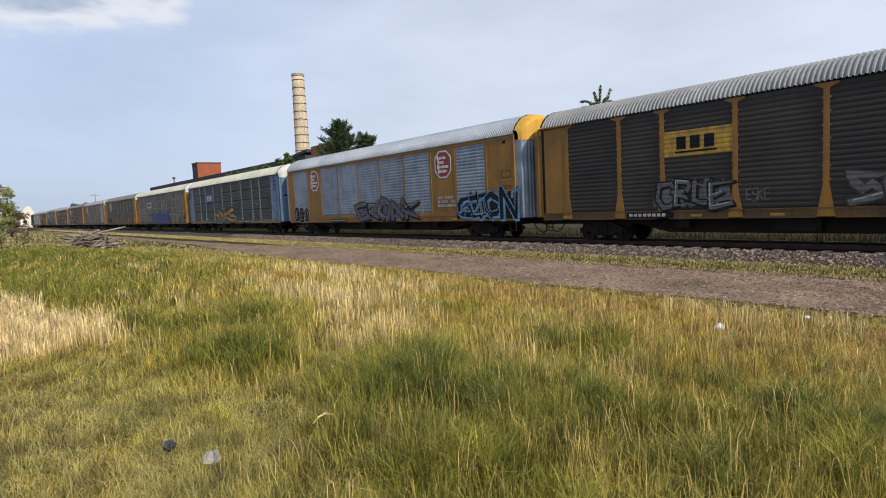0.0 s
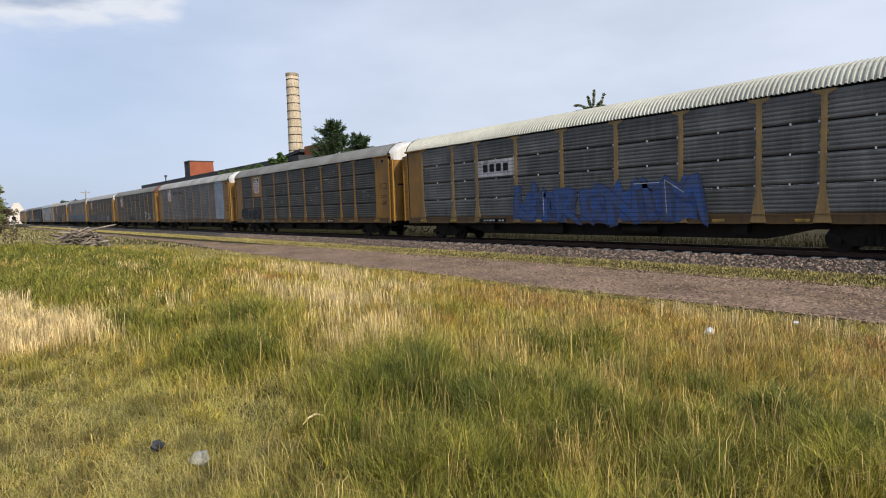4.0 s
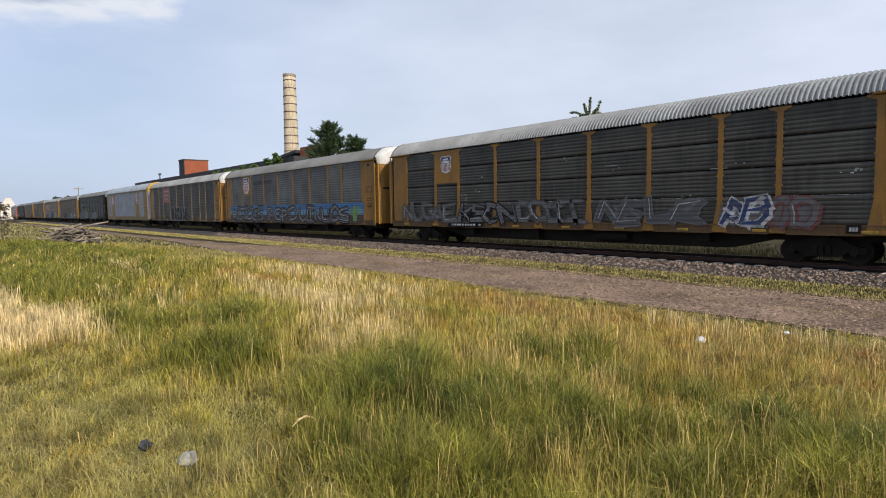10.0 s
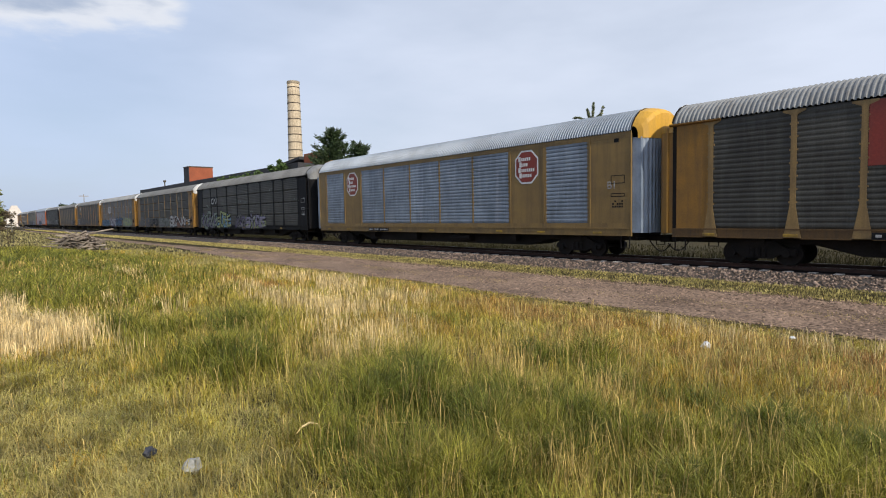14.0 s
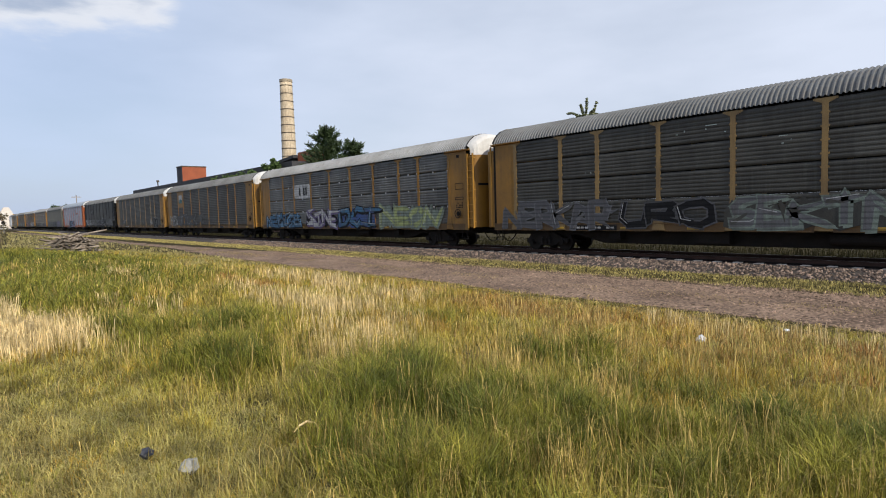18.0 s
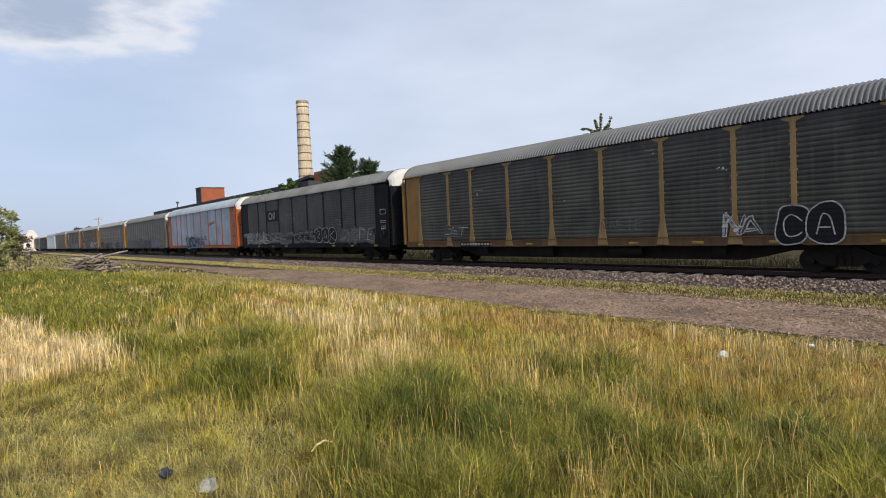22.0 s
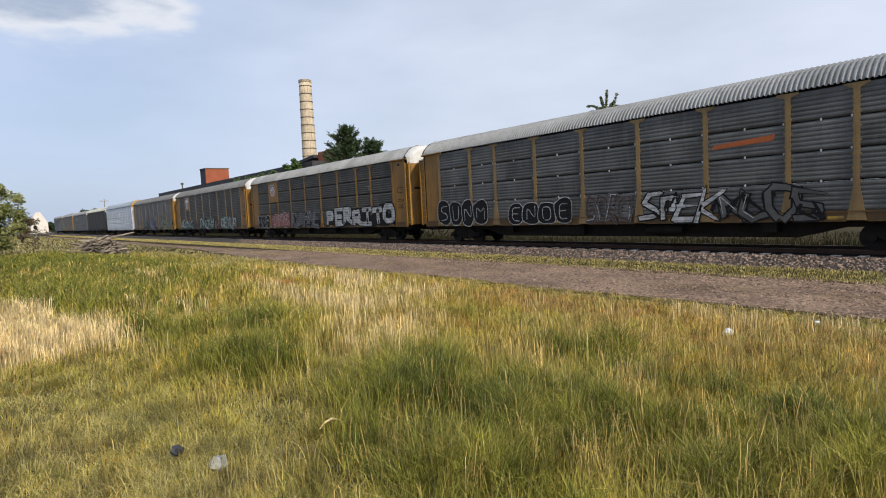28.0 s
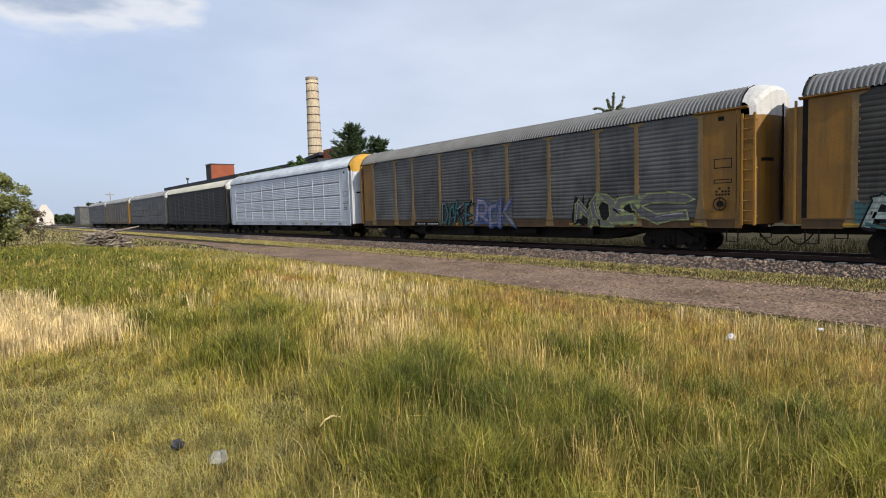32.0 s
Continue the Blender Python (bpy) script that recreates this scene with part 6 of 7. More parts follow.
for k in range(420):
    a = radians(rng.uniform(-35, 100))
    d = rng.uniform(650, 900)
    if 2.0 < math.degrees(a) < 6.5:
        continue
    cs.append((-d * math.cos(a), d * math.sin(a), rng.uniform(1.0, 5.0)))
    rs.append(rng.uniform(3.5, 6.5))
v, f = leaf_cloud(rng, cs, rs, 14000, 1.6)
tagged(new("far_woods", from_arrays("far_woods", v, f, M["needle"])), "low woods along the horizon", "woods", kind="stuff")


# ---------------------------------------------------------------- the factory behind the line
def window_unit(parent, x, y, z, w, h):
    bm = bmesh.new()
    box(bm, x, x + w, y - 0.06, y + 0.02, z, z + h)
    win = part("window", bm, M["band"], parent)
    for i in range(3):
        for j in range(3):
            bm = bmesh.new()
            box(bm, x + 0.08 + i * (w - 0.1) / 3, x + (i + 1) * (w - 0.1) / 3, y - 0.075, y - 0.061, z + 0.08 + j * (h - 0.1) / 3, z + (j + 1) * (h - 0.1) / 3)
            part("pane", bm, M["pane"], win)


factory = thing("factory_building", Matrix.Identity(4), "long low brick factory with a dark flat roof", "factory")
FX0, FX1, FY, FZ = -176.0, -80.0, 40.0, 10.35
bm = bmesh.new()
box(bm, FX0 + 0.6, FX1, FY + 0.6, FY + 30, -0.8, FZ - 0.9)
part("wall", bm, M["wall"], factory)
bm = bmesh.new()
box(bm, FX0, FX1 + 0.4, FY, FY + 30.6, FZ - 0.9, FZ)
part("roof", bm, M["darkroof"], factory, "dark flat roof with a deep edge")
for k in range(12):
    window_unit(factory, FX0 + 4 + k * 7.6, FY + 0.6, 4.0, 3.2, 3.4)
bm = bmesh.new()
rod(bm, (-157.0, 41.5, FZ), (-157.0, 41.5, FZ + 1.3), 0.14, 8)
rod(bm, (-157.0, 41.5, FZ + 1.3), (-157.0, 41.5, FZ + 1.75), 0.36, 10)
part("roof_vent", bm, M["band"], factory)

roof_house = thing("roof_house", Matrix.Identity(4), "red brick plant room on the factory roof", "plant room")
bm = bmesh.new()
box(bm, -155.8, -151.6, 46.0, 51.9, FZ, 15.3)
part("wall", bm, M["brick"], roof_house)
bm = bmesh.new()
# a dark panel over the brick paints the shade of this wall
box(bm, -155.8, -151.62, 45.9, 45.99, FZ, 15.3)
part("cladding", bm, M["darkroof"], roof_house, "dark panel that paints the shade on the near brick wall")
bm = bmesh.new()
box(bm, -155.9, -151.5, 45.8, 52.0, 15.3, 15.55)
part("coping", bm, M["band"], roof_house)

annex = thing("brick_annex", Matrix.Identity(4), "red brick stair tower at the factory's end", "tower")
bm = bmesh.new()
box(bm, -90.2, -85.8, 46.5, 49.5, -0.8, 12.9)
part("wall", bm, M["brick"], annex)
bm = bmesh.new()
plate(bm, [(-99.0, 11.2), (-90.2, 12.0), (-90.2, 12.5), (-99.0, 11.7)], 45.6, 48.4)
part("sloping_roof", bm, M["darkroof"], annex)

chimney = thing("factory_chimney", pose(-110.6, 55.1, FLAT), "tall round buff brick chimney with dark iron bands", "chimney")
CH, R0, R1 = 30.9, 1.72, 1.24
bm = bmesh.new()
rows = []
for k in range(13):
    u = k / 12
    r_ = R0 + (R1 - R0) * u
    rows.append([(r_ * math.cos(a * math.tau / 28), r_ * math.sin(a * math.tau / 28), CH * u) for a in range(28)])
g = sheet(bm, rows, close=True)
bm.faces.new(g[-1])
part("shaft", bm, M["chimney"], chimney, smooth=True)
for k in range(18):
    z = CH - 1.35 - 1.62 * k
    r_ = R0 + (R1 - R0) * z / CH + 0.05
    bm = bmesh.new()
    rod(bm, (0, 0, z), (0, 0, z + 0.16), r_, 28)
    part("band", bm, M["band"], chimney)
bm = bmesh.new()
rod(bm, (0, 0, CH - 0.5), (0, 0, CH + 0.02), R1 + 0.09, 28)
part("rim", bm, M["rim"], chimney)

# ---------------------------------------------------------------- the far end of the line
house = thing("cream_house", pose(-425.0, 27.6, FLAT), "cream gabled building beyond the bend of the line", "building")
bm = bmesh.new()
plate(bm, [(-4.6, 0), (4.6, 0), (4.6, 6.0), (1.2, 12.6), (-1.2, 12.6), (-4.6, 6.0)], -4, 4)
bmesh.ops.rotate(bm, verts=bm.verts, matrix=Matrix.Rotation(math.pi / 2, 3, "Z"))
part("wall", bm, M["cream"], house)
shed = thing("grey_shed", Matrix.Identity(4), "plain grey warehouse far down the line", "warehouse")
bm = bmesh.new()
box(bm, -395, -372, 40.5, 56, -0.8, 9.2)
part("wall", bm, M["grey"], shed)
bm = bmesh.new()
box(bm, -395.5, -371.5, 40.0, 56.5, 9.2, 9.7)
part("roof", bm, M["roof"], shed)

pole = thing("utility_pole", pose(-250.0, 37.5, FLAT), "wooden utility pole with a crossarm", "utility pole")
bm = bmesh.new()
rod(bm, (0, 0, 0), (0, 0, 12.8), 0.2, 8, 0.12)
part("post", bm, M["wood"], pole)
bm = bmesh.new()
box(bm, -0.1, 0.1, -1.6, 1.6, 11.9, 12.15)
part("crossarm", bm, M["wood"], pole)

signal = thing("railway_signal", pose(-190.0, 11.6, FLAT), "railway signal mast with a round dark board", "signal")
bm = bmesh.new()
rod(bm, (0, 0, 0), (0, 0, 4.2), 0.1, 8)
part("mast", bm, M["roof"], signal)
bm = bmesh.new()
rod(bm, (0.05, 0, 3.0), (0.14, 0, 3.0), 0.5, 20)
part("target_board", bm, M["black"], signal)
bm = bmesh.new()
rod(bm, (0.14, 0, 3.3), (0.4, 0, 3.3), 0.14, 10)
part("lamp_hood", bm, M["black"], signal)


def parked_car(x, y, turn, material, label):
    car_ob = thing("parked_car", pose(x, y, FLAT, 0, 0, turn), label, "car", "cars parked down the line")
    bm = bmesh.new()
    plate(bm, [(-2.2, 0.35), (2.2, 0.35), (2.25, 0.75), (1.3, 0.95), (0.7, 1.5), (-1.2, 1.52), (-1.9, 0.98), (-2.25, 0.9)], -0.85, 0.85)
    part("body", bm, material, car_ob)
    bm = bmesh.new()
    plate(bm, [(-1.6, 0.98), (1.05, 0.98), (0.62, 1.42), (-1.12, 1.44)], -0.87, 0.87)
    part("window", bm, M["pane"], car_ob)
    for wx in (-1.35, 1.4):
        for wy in (-0.8, 0.8):
            bm = bmesh.new()
            rod(bm, (wx, wy - 0.1, 0.33), (wx, wy + 0.1, 0.33), 0.33, 14)
            part("wheel", bm, M["black"], car_ob)


parked_car(-330, 25.5 - 9.0, 80, M["white"], "white parked car far down the line")
parked_car(-335, 20.0, 85, M["white"], "white parked car beside another")
parked_car(-322, 28.2 - 15.5, 75, M["silver"], "silver parked car far down the line")

# ---------------------------------------------------------------- wood pile and litter
pile = thing("wood_pile", pose(-49.5, 6.8, ground_height(-49.5, 6.8) - 0.05), "heap of old grey timbers on the grass", "wood pile")
rnd = random.Random(9)
for k in range(120):
    ln, sz = rnd.uniform(0.6, 2.2), rnd.uniform(0.03, 0.085)
    u = k / 120
    bm = bmesh.new()
    box(bm, -ln / 2, ln / 2, -sz, sz, -sz * 0.7, sz * 0.7)
    spread = 2.1 * (1 - 0.66 * u)
    stick = part("timber", bm, M["wood"], pile)
    stick.matrix_basis = pose(rnd.uniform(-1, 1) * spread * 0.7, rnd.uniform(-1, 1) * spread, 0.08 + 1.35 * u * rnd.uniform(0.75, 1.0), rnd.uniform(-20, 20), rnd.uniform(-26, 26), rnd.uniform(30, 150) if k % 3 else rnd.uniform(0, 180))
bm = bmesh.new()
rod(bm, (0, -0.6, 1.15), (0.3, 2.4, 1.7), 0.08, 7, 0.05)
part("log", bm, M["wood"], pile)


def crumple(name, x, y, r, flat, seed, material, label, lift=0.0):
    """A crushed bag or cup: a folded shell."""
    rg = random.Random(seed)
    bm = bmesh.new()
    bmesh.ops.create_icosphere(bm, subdivisions=2, radius=r)
    for v in bm.verts:
        k = rg.uniform(0.62, 1.18)
        v.co = Vector((v.co.x * k, v.co.y * k, (v.co.z * flat) * rg.uniform(0.6, 1.2)))
    low = min(v.co.z for v in bm.verts)
    ob = new(name, mesh(name, bm, material))
    ob.matrix_basis = pose(x, y, ground_height(x, y) - low - 0.01 + lift, rg.uniform(-10, 10), rg.uniform(-10, 10), rg.uniform(0, 360))
    return tagged(ob, label, "litter")


crumple("plastic_bag", -4.2, 9.45, 0.085, 0.8, 1, M["litter"], "crumpled white plastic bag in dry grass", 0.05)
crumple("paper_cup", -3.68, 11.95, 0.055, 0.7, 2, M["litter"], "crushed white paper cup in dry grass", 0.04)
crumple("plastic_bag", -4.2, 1.2, 0.07, 1.0, 3, M["litter_grey"], "crumpled pale plastic bag in green grass", 0.02)
crumple("food_wrapper", -4.6, 1.02, 0.05, 0.8, 4, M["litterdark"], "crushed dark blue wrapper in green grass", 0.08)

# ---------------------------------------------------------------- grass
def heights(x, y):
    """The ground's height at many points at once, read off the sheet's own grid."""
    i = np.clip(np.searchsorted(GX, x) - 1, 0, len(GX) - 2)
    j = np.clip(np.searchsorted(GY, y) - 1, 0, len(GY) - 2)
    u, v = (x - GX[i]) / (GX[i + 1] - GX[i]), (y - GY[j]) / (GY[j + 1] - GY[j])
    return (GH[i, j] * (1 - u) * (1 - v) + GH[i + 1, j] * u * (1 - v) + GH[i, j + 1] * (1 - u) * v + GH[i + 1, j + 1] * u * v)


GX, GY = np.array(xs, float), np.array(ys, float)
GH = np.array([[ground_height(x, y) for y in ys] for x in xs])


def soft_noise(x, y, scale, seed):
    """Smooth value noise on arrays."""
    g = np.random.default_rng(seed).random((64, 64))
    a, b = x / scale + 17.3, y / scale + 41.7
    i, j = np.floor(a).astype(int), np.floor(b).astype(int)
    u, v = a - i, b - j
    u, v = u * u * (3 - 2 * u), v * v * (3 - 2 * v)
    p = lambda di, dj: g[(i + di) % 64, (j + dj) % 64]
    return p(0, 0) * (1 - u) * (1 - v) + p(1, 0) * u * (1 - v) + p(0, 1) * (1 - u) * v + p(1, 1) * u * v


def field_points(rng, n, r0, r1, power):
    """Points of the field in a fan before the camera, thinner with distance."""
    e = 2 - power
    r = (r0 ** e + rng.random(n) * (r1 ** e - r0 ** e)) ** (1 / e)
    a = np.radians(rng.uniform(-4, 84, n))
    x, y = -r * np.cos(a), r * np.sin(a)
    edge = ROAD_NEAR + 0.25 * (soft_noise(x, y, 0.9, 3) - 0.5) * 2
    keep = (y < edge + 0.1) & (x > -75) & (blob(x, y, BARE) < 0.6)
    return x[keep], y[keep], r[keep]


def blob(x, y, spots):
    """How far each point lies within any of the patches (x, y, half length along x, half width along y)."""
    f = np.zeros_like(x)
    wob_x = x + 1.6 * (soft_noise(x, y, 1.7, 7) - 0.5)
    wob_y = y + 1.0 * (soft_noise(x, y, 1.3, 8) - 0.5)
    for cx, cy, a, b in spots:
        f = np.maximum(f, np.clip(1.6 - 1.1 * np.hypot((wob_x - cx) / a, (wob_y - cy) / b), 0, 1))
    return f


def tussocks(rng, x, y, r, each, loose):
    """Gathers blades into tussocks: every point becomes some blades round it, with the way each leans outward."""
    x, y, r = np.repeat(x, each), np.repeat(y, each), np.repeat(r, each)
    a, d = rng.uniform(0, math.tau, len(x)), loose * np.sqrt(rng.random(len(x))) * (1 + 0.06 * r)
    return x + d * np.cos(a), y + d * np.sin(a), r, a


def blades(name, rng, x, y, h, w, bend, material, label, z=None, head=0.0, way=None):
    """Grass blades, each three triangles: it rises, narrows and bends over. head widens the upper part to a seed head."""
    n = len(x)
    z = heights(x, y) - 0.01 if z is None else z
    yaw = rng.uniform(0, math.tau, n)
    dx, dy = np.cos(yaw), np.sin(yaw)
    lean = bend * rng.uniform(0.15, 1.0, n) * h
    la = yaw + math.pi / 2 + rng.normal(0, 0.8, n) if way is None else way + rng.normal(0, 0.9, n)
    lx, ly = np.cos(la) * lean, np.sin(la) * lean
    k = 0.55
    v = np.empty((n, 5, 3), np.float32)
    for row, s, hw, hz in ((0, -1, 1.0, 0), (1, 1, 1.0, 0)):
        v[:, row] = np.stack([x + s * dx * w / 2, y + s * dy * w / 2, z], -1)
    mw = 0.75 + head
    for row, s in ((2, 1), (3, -1)):
        v[:, row] = np.stack([x + lx * 0.32 + s * dx * w / 2 * mw, y + ly * 0.32 + s * dy * w / 2 * mw, z + h * (k + 0.22 * (head > 0))], -1)
    v[:, 4] = np.stack([x + lx, y + ly, z + h * (1 - 0.25 * bend)], -1)
    o = np.arange(n)[:, None] * 5
    f = np.concatenate([o + np.array([[0, 1, 2]]), o + np.array([[0, 2, 3]]), o + np.array([[3, 2, 4]])])
    ob = new(name, from_arrays(name, v.reshape(-1, 3), f, material))
    return tagged(ob, label, "grass", kind="stuff")


rng = np.random.default_rng(21)
DENSE = ((-10.9, 0.35, 1.7, 0.95), (-13.6, 0.2, 2.2, 0.9), (-9.4, 0.1, 0.8, 0.6))
STRAW = ((-12.4, 2.9, 0.9, 0.30), (-8.6, 1.8, 0.35, 0.2), (-10.9, 5.9, 2.4, 0.9), (-7.6, 4.7, 1.1, 0.5), (-6.4, 4.0, 0.5, 0.3), (-20.0, 3.9, 2.4, 0.4), (-14.6, 6.2, 2.0, 0.6), (-4.2, 11.2, 2.4, 0.7), (-12.6, 8.6, 2.6, 0.8), (-18, 9.8, 3.5, 0.9))
WISP = ((-3.2, 2.15, 0.45, 0.22), (-2.5, 2.95, 0.35, 0.25), (-1.85, 3.8, 0.4, 0.25), (-3.9, 2.1, 0.4, 0.2), (-2.9, 4.9, 0.5, 0.3), (-4.6, 4.7, 0.6, 0.4), (-1.3, 4.4, 0.3, 0.3), (-6.3, 3.5, 0.7, 0.3), (-7.2, 2.6, 0.4, 0.2))
LUSH = ((-2.3, 3.05, 0.7, 0.4), (-1.5, 4.3, 0.7, 0.5), (-3.2, 2.35, 0.5, 0.25), (-0.9, 4.6, 0.5, 0.5), (-3.4, 3.9, 0.75, 0.5), (-2.9, 3.3, 0.6, 0.4), (-4.5, 3.1, 0.7, 0.4), (-24.0, 3.4, 5.0, 1.5), (-30.0, 5.0, 6.0, 1.6), (-15.6, 2.4, 2.4, 0.8), (-21.0, 1.0, 4.0, 0.9), (-8.6, 3.5, 0.9, 0.4), (-4.5, 5.9, 0.5, 0.3),
        (-2.9, 5.6, 0.5, 0.3), (-1.0, 5.0, 0.5, 0.4), (-1.9, 4.2, 0.5, 0.25), (-34.0, 3.0, 8.0, 2.4), (-7.0, 2.4, 0.6, 0.25), (-10.2, 2.2, 0.8, 0.4), (-5.4, 3.9, 0.5, 0.3))
RED = ((-7.6, 6.7, 1.2, 0.4), (-3.9, 8.0, 2.0, 0.8), (-2.4, 9.2, 2.2, 1.3), (-9.5, 10.8, 3.0, 1.0), (-18.5, 7.7, 3.0, 0.6), (-6.0, 9.6, 3.0, 1.0), (-3.4, 10.4, 4.5, 1.6), (-10.5, 11.4, 5.0, 1.2))
GOLD = ((-2.4, 4.6, 0.65, 0.45), (-1.85, 5.2, 0.7, 0.5), (-7.0, 6.2, 2.4, 0.8), (-3.9, 6.6, 1.6, 0.7), (-2.2, 6.6, 1.2, 0.8), (-10.0, 8.6, 3.0, 1.0), (-5.4, 5.2, 0.9, 0.5), (-1.4, 6.2, 0.6, 0.6))
OPEN = ((-3.0, 3.2, 1.5, 0.9), (-1.9, 4.6, 1.5, 1.0), (-1.0, 5.0, 1.0, 0.9), (-2.6, 2.4, 1.2, 0.7), (-1.1, 3.9, 1.0, 0.8))
SHORT = ((-6.0, 0.6, 2.6, 1.2), (-4.4, 1.3, 1.2, 0.9))
BARE = ((-7.1, 2.12, 0.16, 0.10), (-5.95, 2.22, 0.12, 0.07), (-3.0, 2.72, 0.30, 0.10), (-3.55, 1.85, 0.2, 0.08), (-2.2, 4.0, 0.2, 0.08), (-1.2, 4.95, 0.2, 0.08), (-3.9, 2.6, 0.2, 0.08), (-12.6, 3.6, 0.4, 0.1), (-5.0, 6.4, 0.3, 0.1))


def far_width(w, r, k=0.0010):
    return np.maximum(w, r * k)


def low(x, y):
    """Less growth where the field is trodden short and along the road."""
    return (1 - 0.5 * blob(x, y, SHORT)) * np.clip((ROAD_NEAR + 0.2 - y) / 2.2, 0.3, 1.0)


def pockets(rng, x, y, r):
    """False in the hollows between tussocks near by, where the shade-dark soil shows."""
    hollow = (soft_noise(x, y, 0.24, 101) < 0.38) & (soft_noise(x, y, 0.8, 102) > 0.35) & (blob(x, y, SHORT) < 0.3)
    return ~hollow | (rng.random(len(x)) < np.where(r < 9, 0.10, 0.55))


def clumps(x, y, seed):
    """Growth that swells and sinks from one clump to the next."""
    return 0.45 + 0.75 * soft_noise(x, y, 0.38, seed) + 0.5 * soft_noise(x, y, 1.1, seed + 1) ** 2


# a turf of short bent yellow-green blades over the whole field
x, y, r = field_points(rng, 330000, 2.6, 60, 1.55)
keep = rng.random(len(x)) > np.maximum(0.45 * np.maximum(blob(x, y, LUSH), blob(x, y, GOLD)), 0.97 * blob(x, y, OPEN))
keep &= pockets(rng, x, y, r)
x, y, r = x[keep], y[keep], r[keep]
n = len(x)
h = rng.uniform(0.05, 0.18, n) * clumps(x, y, 4) * np.clip((ROAD_NEAR + 0.4 - y) / 1.6, 0.4, 1.0)
blades("turf_grass", rng, x, y, h, far_width(rng.uniform(0.0032, 0.0065, n), r, 0.0009), 1.15, M["grass_turf"], "short yellow-green grass over the field")
# dead thatch lying between the blades
x, y, r = field_points(rng, 90000, 2.6, 30, 1.5)
keep = (rng.random(len(x)) > 0.97 * blob(x, y, OPEN)) & pockets(rng, x, y, r)
x, y, r = x[keep], y[keep], r[keep]
n = len(x)
blades("dead_thatch", rng, x, y, rng.uniform(0.05, 0.13, n), far_width(rng.uniform(0.003, 0.006, n), r), 2.6, M["grass_thatch"], "dead tan thatch lying between the grass blades")
# trodden dusty grass, short and tangled
x, y, r = field_points(rng, 190000, 2.6, 13, 1.2)
keep = rng.random(len(x)) < np.maximum(0.95 * blob(x, y, SHORT), 0.14 * (1 - blob(x, y, OPEN)))
keep &= pockets(rng, x, y, r)
x, y, r = x[keep], y[keep], r[keep]
n = len(x)
blades("short_grass", rng, x, y, rng.uniform(0.06, 0.19, n) * clumps(x, y, 71), far_width(rng.uniform(0.0024, 0.0046, n), r, 0.0007), 1.6, M["grass_short"], "short dusty tangled grass, trodden down")
# olive middle growth in tussocks
x, y, r = field_points(rng, 34000, 2.6, 55, 1.4)
keep = rng.random(len(x)) < 0.30 + 0.60 * (soft_noise(x, y, 0.9, 12) > 0.45) - 0.55 * blob(x, y, RED) - 0.5 * blob(x, y, STRAW) - 0.6 * blob(x, y, DENSE)
x, y, r, a = tussocks(rng, x[keep], y[keep], r[keep], 9, 0.05)
n = len(x)
blades("meadow_grass", rng, x, y, rng.uniform(0.14, 0.36, n) * clumps(x, y, 5) * low(x, y), far_width(rng.uniform(0.003, 0.0065, n), r, 0.0010), 1.0, M["grass_olive"], "olive green meadow grass, ankle high", way=a)
# lush green clumps
x, y, r = field_points(rng, 120000, 2.6, 55, 1.6)
wide = [(cx, cy, a * 1.55, b * 1.5) for cx, cy, a, b in LUSH]
keep = rng.random(len(x)) < (0.38 * blob(x, y, LUSH) + 0.38 * blob(x, y, wide)) * (0.05 + 1.4 * np.clip(1.9 * soft_noise(x, y, 0.3, 13) - 0.5, 0, 1) ** 1.3)
x, y, r, a = tussocks(rng, x[keep], y[keep], r[keep], 11, 0.055)
n = len(x)
blades("lush_grass", rng, x, y, rng.uniform(0.20, 0.60, n) * np.clip(clumps(x, y, 61), 0.5, 1.3), far_width(rng.uniform(0.003, 0.007, n), r, 0.0011), 0.8, M["grass_green"], "tall lush green grass in clumps", way=a)
# straw in pale patches
x, y, r = field_points(rng, 110000, 2.6, 50, 1.3)
keep = rng.random(len(x)) < np.maximum(0.95 * blob(x, y, DENSE) ** 1.1, 0.30 * np.clip((12.6 - y) / 2.5, 0, 1) * blob(x, y, STRAW) ** 1.2 * np.clip(2.0 * soft_noise(x, y, 0.45, 14) - 0.5, 0.05, 1))
x, y, r, a = tussocks(rng, x[keep], y[keep], r[keep], 7, 0.06)
n = len(x)
blades("straw_grass", rng, x, y, rng.uniform(0.22, 0.55, n) * low(x, y) * np.clip(0.55 + 0.05 * r, 0.6, 1.0), far_width(rng.uniform(0.0016, 0.0034, n), r, 0.00062), 0.5, M["grass_straw"], "pale dry straw stalks standing in patches", head=0.3, way=a)
# thin seed stalks that stand over the green in loose wisps
x, y, r = field_points(rng, 60000, 2.6, 30, 1.2)
keep = rng.random(len(x)) < np.maximum(0.45 * blob(x, y, WISP) ** 1.5, np.maximum(0.012 + 0.08 * blob(x, y, LUSH), 0.22 * np.clip(3.0 * soft_noise(x, y, 0.5, 15) - 1.8, 0, 1))) * (1 - 0.7 * blob(x, y, SHORT)) * np.clip((12.6 - y) / 2.5, 0, 1)
x, y, r, a = tussocks(rng, x[keep], y[keep], r[keep], 4, 0.07)
n = len(x)
blades("seed_stalks", rng, x, y, rng.uniform(0.24, 0.62, n) * low(x, y), far_width(rng.uniform(0.0014, 0.0028, n), r, 0.00055), 0.75, M["grass_stalk"], "thin tan seed stalks standing over the green grass", head=0.5, way=a)
# a dusty fringe along the road's edge
x = 2.0 - 50 * rng.random(26000) ** 1.3
y = ROAD_NEAR + rng.normal(-0.25, 0.32, len(x))
